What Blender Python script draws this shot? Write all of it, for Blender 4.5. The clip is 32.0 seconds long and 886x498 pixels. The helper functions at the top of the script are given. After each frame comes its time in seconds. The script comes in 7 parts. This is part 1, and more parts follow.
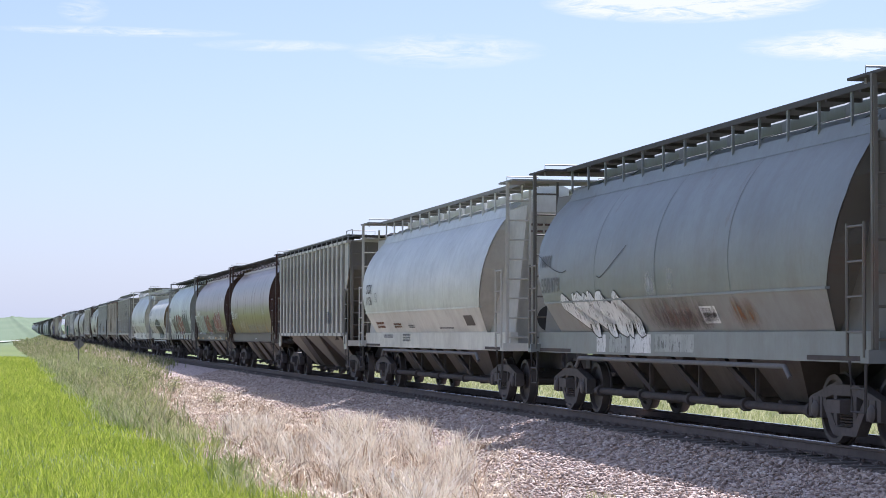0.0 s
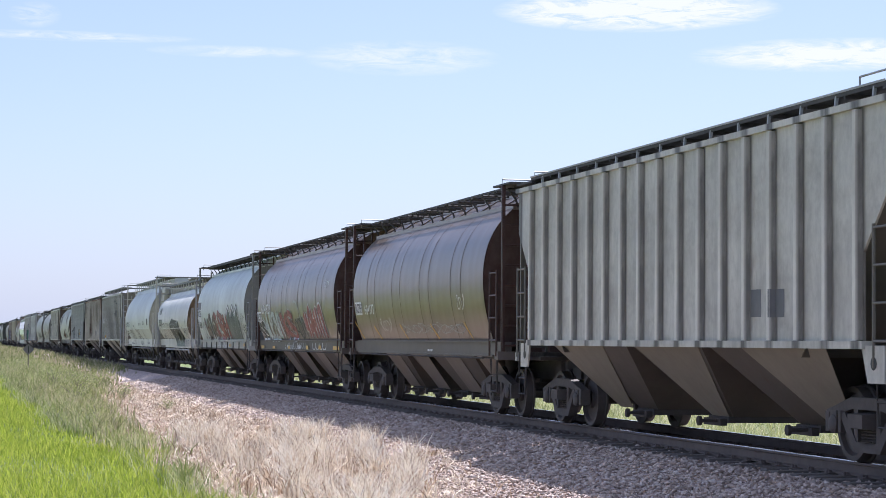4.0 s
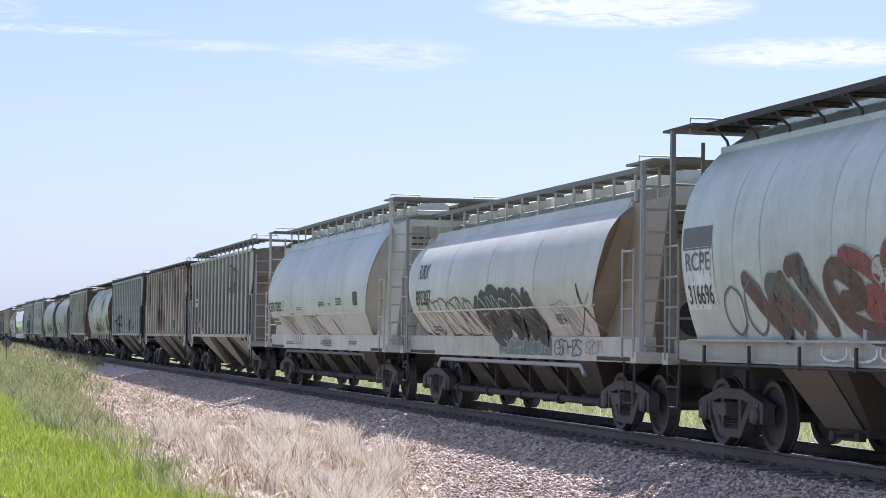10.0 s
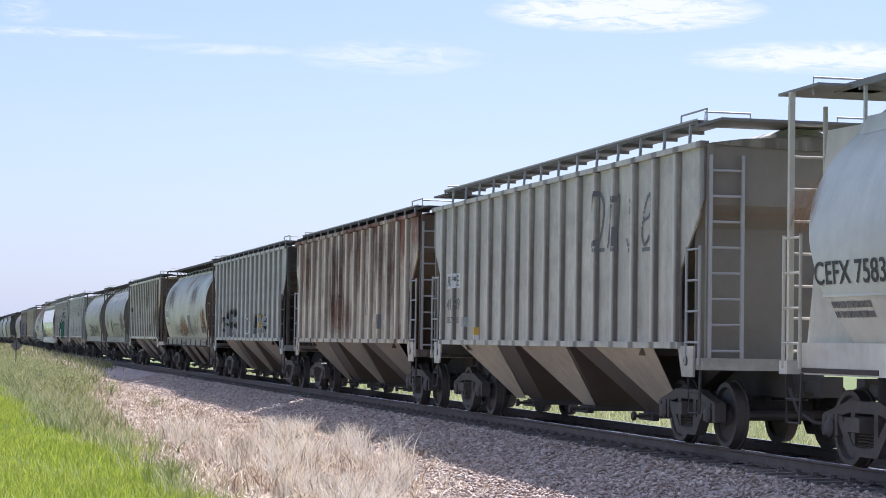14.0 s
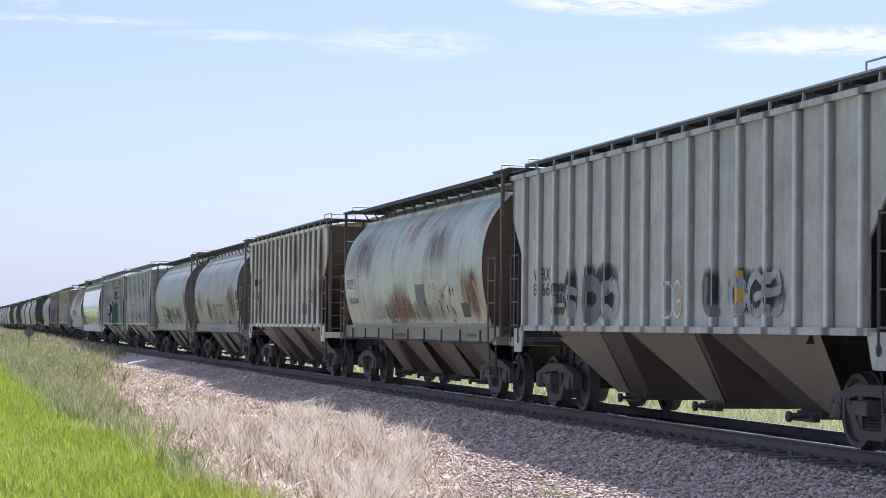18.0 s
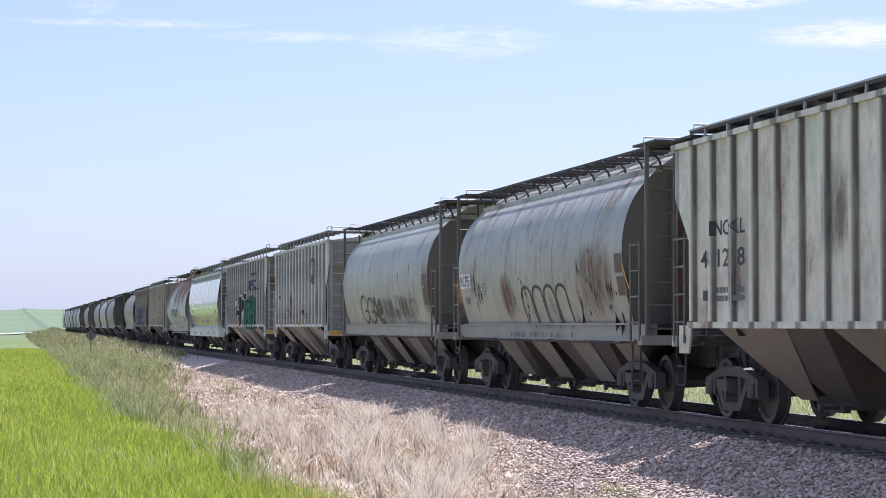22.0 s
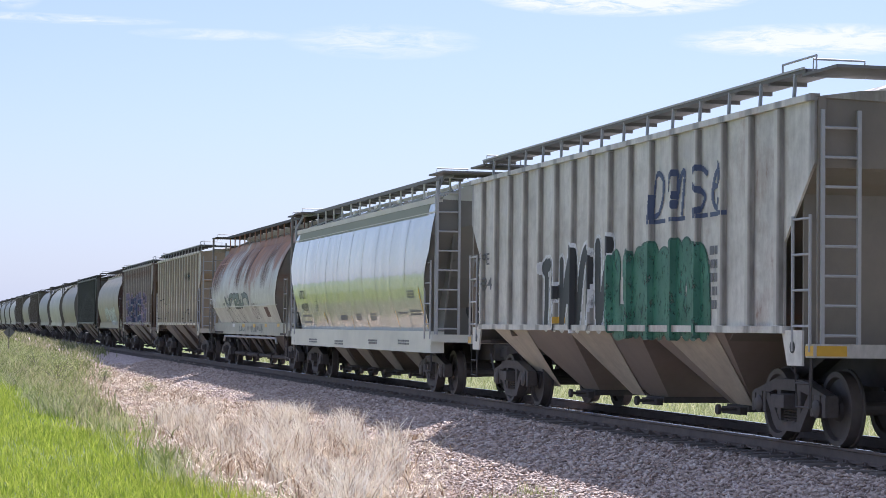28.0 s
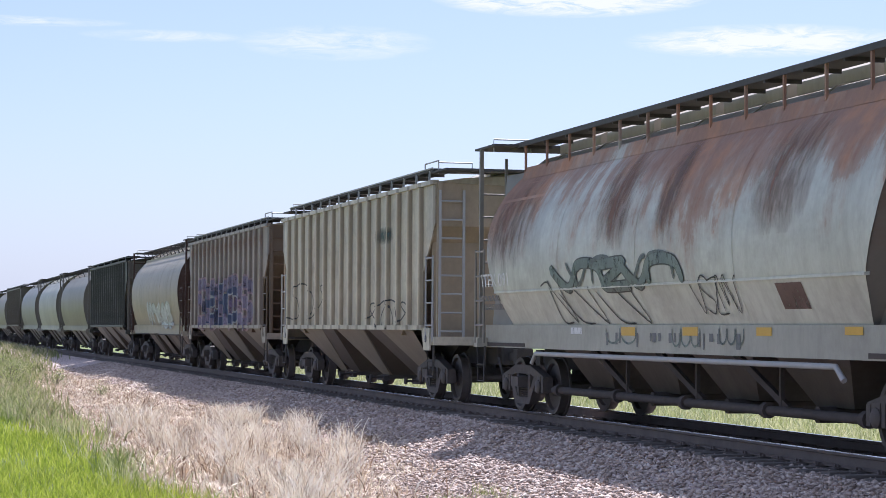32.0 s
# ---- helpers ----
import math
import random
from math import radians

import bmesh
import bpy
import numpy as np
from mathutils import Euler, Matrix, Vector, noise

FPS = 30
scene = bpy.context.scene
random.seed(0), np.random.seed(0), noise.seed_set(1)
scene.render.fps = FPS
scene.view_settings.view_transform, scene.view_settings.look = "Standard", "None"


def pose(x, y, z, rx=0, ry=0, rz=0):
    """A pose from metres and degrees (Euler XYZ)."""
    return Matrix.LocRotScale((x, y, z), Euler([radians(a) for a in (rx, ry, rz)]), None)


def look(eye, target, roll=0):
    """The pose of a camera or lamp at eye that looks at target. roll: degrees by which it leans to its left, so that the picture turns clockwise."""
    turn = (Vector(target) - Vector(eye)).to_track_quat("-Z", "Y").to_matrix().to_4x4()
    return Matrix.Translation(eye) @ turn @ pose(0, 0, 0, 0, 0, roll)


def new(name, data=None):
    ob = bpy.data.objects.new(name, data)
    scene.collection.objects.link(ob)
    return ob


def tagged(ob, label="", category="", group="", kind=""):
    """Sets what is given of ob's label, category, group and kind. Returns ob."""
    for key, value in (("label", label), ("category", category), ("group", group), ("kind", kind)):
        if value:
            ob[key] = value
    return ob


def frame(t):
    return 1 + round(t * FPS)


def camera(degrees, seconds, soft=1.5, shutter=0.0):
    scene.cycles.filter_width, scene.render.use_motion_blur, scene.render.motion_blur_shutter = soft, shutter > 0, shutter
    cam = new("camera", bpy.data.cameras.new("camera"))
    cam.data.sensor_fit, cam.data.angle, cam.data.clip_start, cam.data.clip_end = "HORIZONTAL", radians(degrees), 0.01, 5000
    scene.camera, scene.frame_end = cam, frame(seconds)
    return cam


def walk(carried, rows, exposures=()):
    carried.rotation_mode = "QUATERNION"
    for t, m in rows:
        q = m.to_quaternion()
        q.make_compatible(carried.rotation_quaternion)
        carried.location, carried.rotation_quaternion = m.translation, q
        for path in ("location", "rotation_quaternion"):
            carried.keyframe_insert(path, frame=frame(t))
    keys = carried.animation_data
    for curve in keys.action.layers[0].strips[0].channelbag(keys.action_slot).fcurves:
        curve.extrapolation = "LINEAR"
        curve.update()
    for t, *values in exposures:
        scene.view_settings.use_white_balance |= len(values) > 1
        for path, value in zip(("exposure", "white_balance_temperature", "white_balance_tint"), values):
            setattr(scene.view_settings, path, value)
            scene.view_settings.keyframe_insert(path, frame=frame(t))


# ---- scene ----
cam = camera(24.0, 32.0, soft=0.8)
EYE_Z = 1.395
# seconds, yaw, pitch, roll: held in the hand, panned a little
VIEW = [(0.0, -12.08, 2.37, -0.19), (0.5, -12.12, 2.27, -0.19), (1.0, -12.22, 2.21, -0.29), (1.5, -12.39, 2.22, -0.41), (2.0, -12.57, 2.28, -0.48), (2.5, -12.77, 2.37, -0.52), (3.0, -12.99, 2.47, -0.5), (3.5, -13.21, 2.53, -0.45), (5.5, -13.84, 2.69, -0.62), (6.0, -13.88, 2.73, -0.69), (6.5, -13.95, 2.75, -0.72), (7.0, -14.01, 2.76, -0.72), (7.5, -14.05, 2.75, -0.76), (8.0, -14.04, 2.72, -0.84), (8.5, -14.02, 2.65, -0.88), (9.0, -14.0, 2.59, -0.85), (9.5, -14.0, 2.52, -0.8), (10.0, -13.99, 2.47, -0.78), (10.5, -13.95, 2.46, -0.83), (11.0, -13.93, 2.48, -0.88), (11.5, -13.91, 2.5, -0.85), (12.0, -13.91, 2.54, -0.76), (12.5, -13.93, 2.56, -0.72), (13.0, -13.88, 2.58, -0.77), (13.5, -13.82, 2.59, -0.85), (15.5, -13.46, 2.42, -0.81), (16.0, -13.46, 2.4, -0.73), (16.5, -13.48, 2.4, -0.66), (17.0, -13.54, 2.36, -0.64), (17.5, -13.54, 2.27, -0.69), (18.0, -13.4, 2.16, -0.69), (18.5, -13.1, 2.05, -0.54), (19.0, -12.68, 1.97, -0.31), (19.5, -12.26, 1.94, -0.09), (20.0, -11.88, 1.97, 0.05), (20.5, -11.67, 2.02, 0.11), (21.0, -11.61, 2.06, 0.1), (21.5, -11.65, 2.09, 0.06), (22.0, -11.76, 2.11, 0.0), (22.5, -11.92, 2.13, -0.07), (23.0, -12.1, 2.18, -0.16), (23.5, -12.31, 2.23, -0.24), (24.0, -12.57, 2.25, -0.27), (24.5, -12.81, 2.24, -0.28), (26.5, -13.56, 2.11, -0.51), (27.0, -13.68, 2.11, -0.52), (27.5, -13.81, 2.13, -0.56), (28.0, -13.93, 2.14, -0.61), (28.5, -14.04, 2.16, -0.64), (29.0, -14.15, 2.18, -0.65), (29.5, -14.27, 2.19, -0.65), (30.0, -14.43, 2.19, -0.61), (30.5, -14.61, 2.2, -0.52), (31.0, -14.81, 2.19, -0.4), (31.5, -15.02, 2.19, -0.35), (32.0, -15.19, 2.18, -0.36)]
walk(cam, [(t, pose(0, 0, EYE_Z, 90 + p, r, y)) for t, y, p, r in VIEW], [(0.0, 0.45, 5880, 18.5), (32.0, 0.45, 5880, 18.5)])

# how far the train has run (metres towards the camera), time by time
RUN = [(0.0, -155.01), (2.0, -135.53), (4.0, -116.0), (6.0, -96.69), (8.0, -77.47), (10.0, -58.21), (12.0, -39.01), (14.0, -19.65), (16.0, 0.0), (18.0, 20.07), (20.0, 40.03), (22.0, 59.86), (24.0, 79.71), (26.0, 99.5), (28.0, 119.69), (30.0, 140.05), (32.0, 160.4)]
TRACK_X = 11.5

# ---- light ----
SUN_TO = Vector((0.365, 0.73, 1.0)).normalized()
elev = math.asin(SUN_TO.z)
world = bpy.data.worlds.new("sky")
scene.world = world
world.use_nodes = True
wn, wl = world.node_tree.nodes, world.node_tree.links
wn.clear()


def wnode(kind, operation="", blend="", **kw):
    n = wn.new(kind)
    if operation:
        n.operation = operation
    if blend:
        n.data_type = blend
    for k, val in kw.items():
        n.inputs[int(k[1:])].default_value = val
    return n


sky = wn.new("ShaderNodeTexSky")
sky.sky_type = "NISHITA"
sky.sun_disc = False
sky.sun_elevation = elev
sky.sun_rotation = math.atan2(SUN_TO.x, SUN_TO.y)
sky.altitude = 600
sky.air_density, sky.dust_density, sky.ozone_density = 1.0, 1.2, 1.0
back = wnode("ShaderNodeBackground", _1=0.107)
tc = wn.new("ShaderNodeTexCoord")
sep = wn.new("ShaderNodeSeparateXYZ")
wl.new(tc.outputs["Generated"], sep.inputs[0])


def wmath(op, a, b=None):
    n = wnode("ShaderNodeMath", operation=op)
    for i, val in enumerate((a, b)):
        if val is None:
            continue
        if isinstance(val, (int, float)):
            n.inputs[i].default_value = val
        else:
            wl.new(val, n.inputs[i])
    return n.outputs[0]


# haze: the sky pales towards the horizon
haze = wmath("POWER", wmath("SUBTRACT", 1.0, wmath("MAXIMUM", sep.outputs[2], 0.0)), 12.0)
haze = wmath("ADD", wmath("MULTIPLY", haze, 0.64), 0.14)
# extra brightness added overhead, out of view, to lift the shaded sides
overhead_fill = wnode("ShaderNodeMapRange", _1=0.25, _2=0.7, _3=0.0, _4=0.66)
wl.new(sep.outputs[2], overhead_fill.inputs[0])
haze = wmath("ADD", haze, overhead_fill.outputs[0])
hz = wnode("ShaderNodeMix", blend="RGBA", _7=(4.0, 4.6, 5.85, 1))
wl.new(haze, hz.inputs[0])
air = wnode("ShaderNodeMix", blend="RGBA", _0=1.0, _7=(0.77, 0.79, 0.87, 1))
air.blend_type = "MULTIPLY"
wl.new(sky.outputs[0], air.inputs[6])
wl.new(air.outputs[2], hz.inputs[6])
# thin cirrus: noise drawn out along the horizon, in bearing and height
bearing = wmath("ARCTAN2", sep.outputs[0], sep.outputs[1])
comb = wn.new("ShaderNodeCombineXYZ")
wl.new(wmath("MULTIPLY", bearing, 44.0), comb.inputs[0])
wl.new(wmath("MULTIPLY", sep.outputs[2], 230.0), comb.inputs[1])
cloud_noise = wnode("ShaderNodeTexNoise", _2=1.0, _3=9.0, _4=0.68, _8=0.9)
wl.new(comb.outputs[0], cloud_noise.inputs[0])
# banks of cirrus: bearing, height, half-widths, density
BANKS = [(12.2, 7.8, 1.9, 0.34, 0.62), (18.7, 9.1, 2.7, 0.40, 1.9), (23.9, 7.85, 2.6, 0.32, 1.4), (3.2, 8.2, 2.4, 0.1, 0.6), (2.2, 8.75, 0.5, 0.25, 0.45), (7.5, 7.9, 1.6, 0.12, 0.5), (24.0, 12.5, 5.0, 1.0, 1.2), (45.0, 14.0, 9.0, 1.6, 1.2), (-30.0, 11.0, 9.0, 1.1, 1.1), (90.0, 12.0, 12.0, 1.6, 1.2), (160.0, 13.0, 14.0, 2.0, 1.2), (-100.0, 12.0, 12.0, 1.8, 1.2)]
total = None
for az, el, wa, we, dens in BANKS:
    u = wmath("MULTIPLY", wmath("SUBTRACT", bearing, radians(az)), 1 / radians(wa))
    w = wmath("MULTIPLY", wmath("SUBTRACT", sep.outputs[2], math.sin(radians(el))), 1 / radians(we))
    r2 = wmath("ADD", wmath("MULTIPLY", u, u), wmath("MULTIPLY", w, w))
    m = wmath("MULTIPLY", wmath("MAXIMUM", wmath("SUBTRACT", 1.0, wmath("MULTIPLY", r2, 0.45)), 0.0), dens)
    total = m if total is None else wmath("MAXIMUM", total, m)
mask = wmath("MULTIPLY", total, wmath("MULTIPLY", wmath("MAXIMUM", wmath("SUBTRACT", cloud_noise.outputs[0], 0.36), 0.0), 4.2))
mask = wmath("MINIMUM", mask, 0.9)
cl = wnode("ShaderNodeMix", blend="RGBA", _7=(6.9, 7.0, 7.4, 1))
wl.new(mask, cl.inputs[0])
wl.new(hz.outputs[2], cl.inputs[6])
wl.new(cl.outputs[2], back.inputs[0])
wout = wn.new("ShaderNodeOutputWorld")
wl.new(back.outputs[0], wout.inputs[0])
sun_data = bpy.data.lights.new("sun", "SUN")
sun_data.energy, sun_data.angle, sun_data.color = 5.6, radians(0.53), (1.0, 0.95, 0.88)
sun = new("sun", sun_data)
sun.matrix_world = look((60, 60, 200), Vector((60, 60, 200)) - SUN_TO)
# ---- materials ----
def mat(name, rough=0.6, metal=0.0):
    m = bpy.data.materials.new(name)
    m.use_nodes = True
    n, l = m.node_tree.nodes, m.node_tree.links
    b = n["Principled BSDF"]
    b.inputs["Roughness"].default_value, b.inputs["Metallic"].default_value = rough, metal
    return m, n, l, b


def noise_node(n, l, vec, scale, detail=5.0, rough=0.6):
    t = n.new("ShaderNodeTexNoise")
    t.inputs["Scale"].default_value, t.inputs["Detail"].default_value, t.inputs["Roughness"].default_value = scale, detail, rough
    l.new(vec, t.inputs["Vector"])
    return t.outputs[0]


def mapped(n, l, scale, off=(0, 0, 0), kind="Object"):
    t, m = n.new("ShaderNodeTexCoord"), n.new("ShaderNodeMapping")
    m.inputs["Scale"].default_value, m.inputs["Location"].default_value = scale, off
    l.new(t.outputs[kind], m.inputs[0])
    return m.outputs[0]


def ramp(n, l, fac, stops):
    r = n.new("ShaderNodeValToRGB")
    e = r.color_ramp.elements
    while len(e) < len(stops):
        e.new(0.5)
    for el, (p, c) in zip(e, stops):
        el.position = p
        el.color = (*c, 1) if len(c) == 3 else c
    l.new(fac, r.inputs[0])
    return r.outputs[0]


def blend(n, l, fac, a, b, kind="MIX"):
    m = n.new("ShaderNodeMix")
    m.data_type, m.blend_type = "RGBA", kind
    for sock, val in ((m.inputs[0], fac), (m.inputs[6], a), (m.inputs[7], b)):
        if isinstance(val, (int, float)):
            sock.default_value = val
        elif isinstance(val, tuple):
            sock.default_value = (*val, 1)
        else:
            l.new(val, sock)
    return m.outputs[2]


def grey(v):
    return (v, v, v)


def bump(n, l, b, height, strength, dist):
    k = n.new("ShaderNodeBump")
    k.inputs["Strength"].default_value, k.inputs["Distance"].default_value = strength, dist
    l.new(height, k.inputs["Height"])
    l.new(k.outputs[0], b.inputs["Normal"])


def paint(name, col, dirt=0.35, rust=0.0, rust_col=(0.13, 0.055, 0.035), rough=0.45, seed=0, dent=0.3, dirt_col=(0.16, 0.14, 0.12), rust_top=0.0, ripple=0.0, gloss=0.0):
    """Weathered car paint: fading, dirt washed down in streaks, rust that has broken through."""
    m, n, l, b = mat(name, max(rough, 0.5) if rough > 0.1 else rough)
    b.inputs["Specular IOR Level"].default_value = 0.3 if rough > 0.1 else 0.6
    b.inputs["Coat Weight"].default_value, b.inputs["Coat Roughness"].default_value = (0.0 if rough > 0.1 else 0.4), 0.05
    if gloss:
        rough = gloss
        b.inputs["Roughness"].default_value, b.inputs["Specular IOR Level"].default_value = gloss, 0.45
    off = (seed * 3.1, seed * 7.7, seed * 1.3)
    # every paint is shifted warmer to offset the blue cast of the light
    col = (col[0] * 1.03, col[1] * 0.99, col[2] * 0.885)
    fade = noise_node(n, l, mapped(n, l, (0.5, 0.35, 0.5), off), 1.0, 4)
    base = blend(n, l, ramp(n, l, fade, [(0.3, grey(0)), (0.7, grey(1))]), tuple(c * 0.84 for c in col), tuple(min(1, c * 1.1) for c in col))
    streak = noise_node(n, l, mapped(n, l, (0.2, 2.2, 0.3), off), 1.0, 5, 0.6)
    base = blend(n, l, ramp(n, l, streak, [(0.46, grey(0)), (0.72, grey(dirt * 0.55))]), base, dirt_col)
    blotch = noise_node(n, l, mapped(n, l, (1.1, 0.8, 1.4), (off[2], off[1], off[0])), 1.0, 10, 0.68)
    base = blend(n, l, ramp(n, l, blotch, [(0.47, grey(0)), (0.58, grey(dirt * 0.3)), (0.75, grey(dirt * 0.8))]), base, dirt_col)
    fine = noise_node(n, l, mapped(n, l, (9, 9, 5), off), 1.0, 5, 0.7)
    base = blend(n, l, ramp(n, l, fine, [(0.4, grey(0)), (0.8, grey(dirt * 0.55))]), base, dirt_col)
    if rust:
        # broad stained areas, drawn down into runs, with two browns
        area = noise_node(n, l, mapped(n, l, (0.1, 0.62, 0.6), (off[1], off[0], off[2])), 1.0, 9, 0.66)
        runs = noise_node(n, l, mapped(n, l, (0.12, 1.5, 0.5), (off[2], off[0], off[1])), 1.0, 9, 0.78)
        thin = noise_node(n, l, mapped(n, l, (0.3, 8.5, 0.4), (off[0], off[2], off[1])), 1.0, 6, 0.7)
        runs = blend(n, l, 0.18, runs, thin)
        mixed = n.new("ShaderNodeMath")
        mixed.operation = "MULTIPLY_ADD"
        l.new(runs, mixed.inputs[0])
        mixed.inputs[1].default_value = 0.62
        half = n.new("ShaderNodeMath")
        half.operation = "MULTIPLY"
        l.new(area, half.inputs[0])
        half.inputs[1].default_value = 0.88
        l.new(half.outputs[0], mixed.inputs[2])
        stain = mixed.outputs[0]
        if rust_top:
            sepz = n.new("ShaderNodeSeparateXYZ")
            l.new(mapped(n, l, (1, 1, 1)), sepz.inputs[0])
            up = n.new("ShaderNodeMapRange")
            for i, val in enumerate((2.2, 3.7, -0.10, rust_top)):
                up.inputs[i + 1].default_value = val
            l.new(sepz.outputs[2], up.inputs[0])
            add = n.new("ShaderNodeMath")
            l.new(stain, add.inputs[0])
            l.new(up.outputs[0], add.inputs[1])
            stain = add.outputs[0]
        edge = 1.04 - 0.36 * rust
        f2 = ramp(n, l, stain, [(edge - 0.10, grey(0)), (edge - 0.01, grey(0.28)), (edge + 0.04, grey(0.68)), (edge + 0.16, grey(0.95))])
        rc = blend(n, l, fine, rust_col, tuple(c * k for c, k in zip(rust_col, (2.0, 1.95, 1.85))))
        warm = noise_node(n, l, mapped(n, l, (1.3, 0.9, 0.9), (off[0], off[1], off[2])), 1.0, 6, 0.65)
        rc = blend(n, l, ramp(n, l, warm, [(0.48, grey(0)), (0.62, grey(0.75))]), rc, tuple(c * k for c, k in zip(rust_col, (2.3, 1.9, 1.35))))
        base = blend(n, l, f2, base, rc)
        rr = ramp(n, l, f2, [(0.0, grey(rough)), (1.0, grey(0.85))])
        l.new(rr, b.inputs["Roughness"])
    l.new(base, b.inputs["Base Color"])
    big = noise_node(n, l, mapped(n, l, (0.9, 0.8, 1.2), off), 1.0, 3)
    if ripple:
        # thin sheet that has drawn in along its welds: upright waves
        big = blend(n, l, 0.25, noise_node(n, l, mapped(n, l, (0.1, 1.25, 0.16), off), 1.0, 1), big)
    bump(n, l, b, big, ripple or dent, 0.05)
    return m


def darkened(m, mask, strength, rgb, seed):
    """Lays brown runs, grime and painted shade, over a paint where mask(nodes, links) says."""
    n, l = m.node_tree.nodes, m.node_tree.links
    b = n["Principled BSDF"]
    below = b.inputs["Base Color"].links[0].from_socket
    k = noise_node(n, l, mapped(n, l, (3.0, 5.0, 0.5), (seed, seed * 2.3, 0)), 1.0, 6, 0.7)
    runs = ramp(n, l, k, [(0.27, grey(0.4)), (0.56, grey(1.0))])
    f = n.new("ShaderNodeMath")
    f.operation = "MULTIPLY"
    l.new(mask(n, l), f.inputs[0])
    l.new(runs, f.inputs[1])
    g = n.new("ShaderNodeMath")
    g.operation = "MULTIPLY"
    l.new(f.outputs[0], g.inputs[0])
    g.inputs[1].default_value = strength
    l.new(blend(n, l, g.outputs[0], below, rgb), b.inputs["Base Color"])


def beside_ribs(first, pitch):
    """High along the welds of ribs a pitch apart, where grime and shade lie."""
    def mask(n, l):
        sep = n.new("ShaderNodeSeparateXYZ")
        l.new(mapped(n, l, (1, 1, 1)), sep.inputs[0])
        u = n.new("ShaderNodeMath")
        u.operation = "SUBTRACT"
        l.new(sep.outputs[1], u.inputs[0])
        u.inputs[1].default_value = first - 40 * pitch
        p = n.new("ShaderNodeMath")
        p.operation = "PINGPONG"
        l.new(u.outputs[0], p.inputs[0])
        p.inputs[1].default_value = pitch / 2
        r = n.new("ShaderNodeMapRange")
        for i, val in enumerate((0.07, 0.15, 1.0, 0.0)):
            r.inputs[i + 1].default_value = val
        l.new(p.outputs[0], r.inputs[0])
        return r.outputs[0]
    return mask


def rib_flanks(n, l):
    """High on the sides of a rib, its shaded flanks, nothing on its outer face."""
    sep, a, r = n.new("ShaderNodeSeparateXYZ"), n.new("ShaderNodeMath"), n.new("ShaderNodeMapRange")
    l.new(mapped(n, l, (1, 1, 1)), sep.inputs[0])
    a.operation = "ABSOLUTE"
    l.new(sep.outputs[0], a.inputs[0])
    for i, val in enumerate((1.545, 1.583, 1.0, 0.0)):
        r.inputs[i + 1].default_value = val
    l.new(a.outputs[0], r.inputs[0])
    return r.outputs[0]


def plain(name, col, rough=0.6, metal=0.0, var=0.25, scale=6.0, bumps=0.15):
    m, n, l, b = mat(name, rough, metal)
    f = noise_node(n, l, mapped(n, l, (scale, scale, scale)), 1.0, 6, 0.65)
    l.new(blend(n, l, f, tuple(c * (1 - var) for c in col), tuple(min(1, c * (1 + var)) for c in col)), b.inputs["Base Color"])
    if bumps:
        bump(n, l, b, f, bumps, 0.01)
    return m


STEEL = plain("dark_grimy_steel", (0.06, 0.054, 0.052), 0.75, 0.0, 0.5, 5)
TRUCK = plain("dusty_cast_steel", (0.095, 0.082, 0.076), 0.75, 0.0, 0.5, 7)
WHEEL = plain("wheel_steel", (0.085, 0.072, 0.068), 0.6, 0.1, 0.4, 5)
TREAD = plain("polished_tread", (0.42, 0.41, 0.4), 0.3, 0.9, 0.1, 8, 0)
RAIL = plain("rail_side_rust", (0.15, 0.12, 0.105), 0.85, 0.0, 0.4, 4)
RAIL_TOP = plain("rail_head_shine", (0.6, 0.6, 0.6), 0.22, 1.0, 0.1, 3, 0)
TIE = plain("weathered_tie_wood", (0.17, 0.15, 0.135), 0.95, 0.0, 0.5, 9, 0.4)
GALV = plain("galvanised_steel", (0.38, 0.38, 0.38), 0.55, 0.0, 0.2, 5)
WALKGREY = plain("grey_walkway_steel", (0.22, 0.22, 0.215), 0.65, 0.0, 0.25, 6)
# darker grey that holds the shade under the walkways; some pipes share it
DULLGRATE = plain("dull_walkway_steel", (0.16, 0.155, 0.15), 0.7, 0.0, 0.3, 6)
DARKGRATE = plain("dark_walkway_steel", (0.07, 0.065, 0.065), 0.7, 0.1, 0.4, 6)
UNDER = plain("dark_underframe", (0.078, 0.066, 0.062), 0.9, 0.0, 0.5, 4)
YELLOW = plain("reflector_yellow", (0.62, 0.36, 0.04), 0.4, 0, 0.1, 20, 0)
WHITEP = plain("white_paint_mark", (0.72, 0.72, 0.70), 0.5, 0, 0.1, 9, 0)
BLACKP = plain("black_paint_mark", (0.03, 0.03, 0.032), 0.5, 0, 0.2, 9, 0)
GREYP = plain("grey_stencil", (0.16, 0.16, 0.165), 0.6, 0, 0.2, 9, 0)
BLUEP = plain("dark_blue_letter", (0.06, 0.08, 0.15), 0.5, 0, 0.2, 9, 0)
RUSTP = plain("rust_patch", (0.17, 0.075, 0.04), 0.9, 0, 0.4, 6)


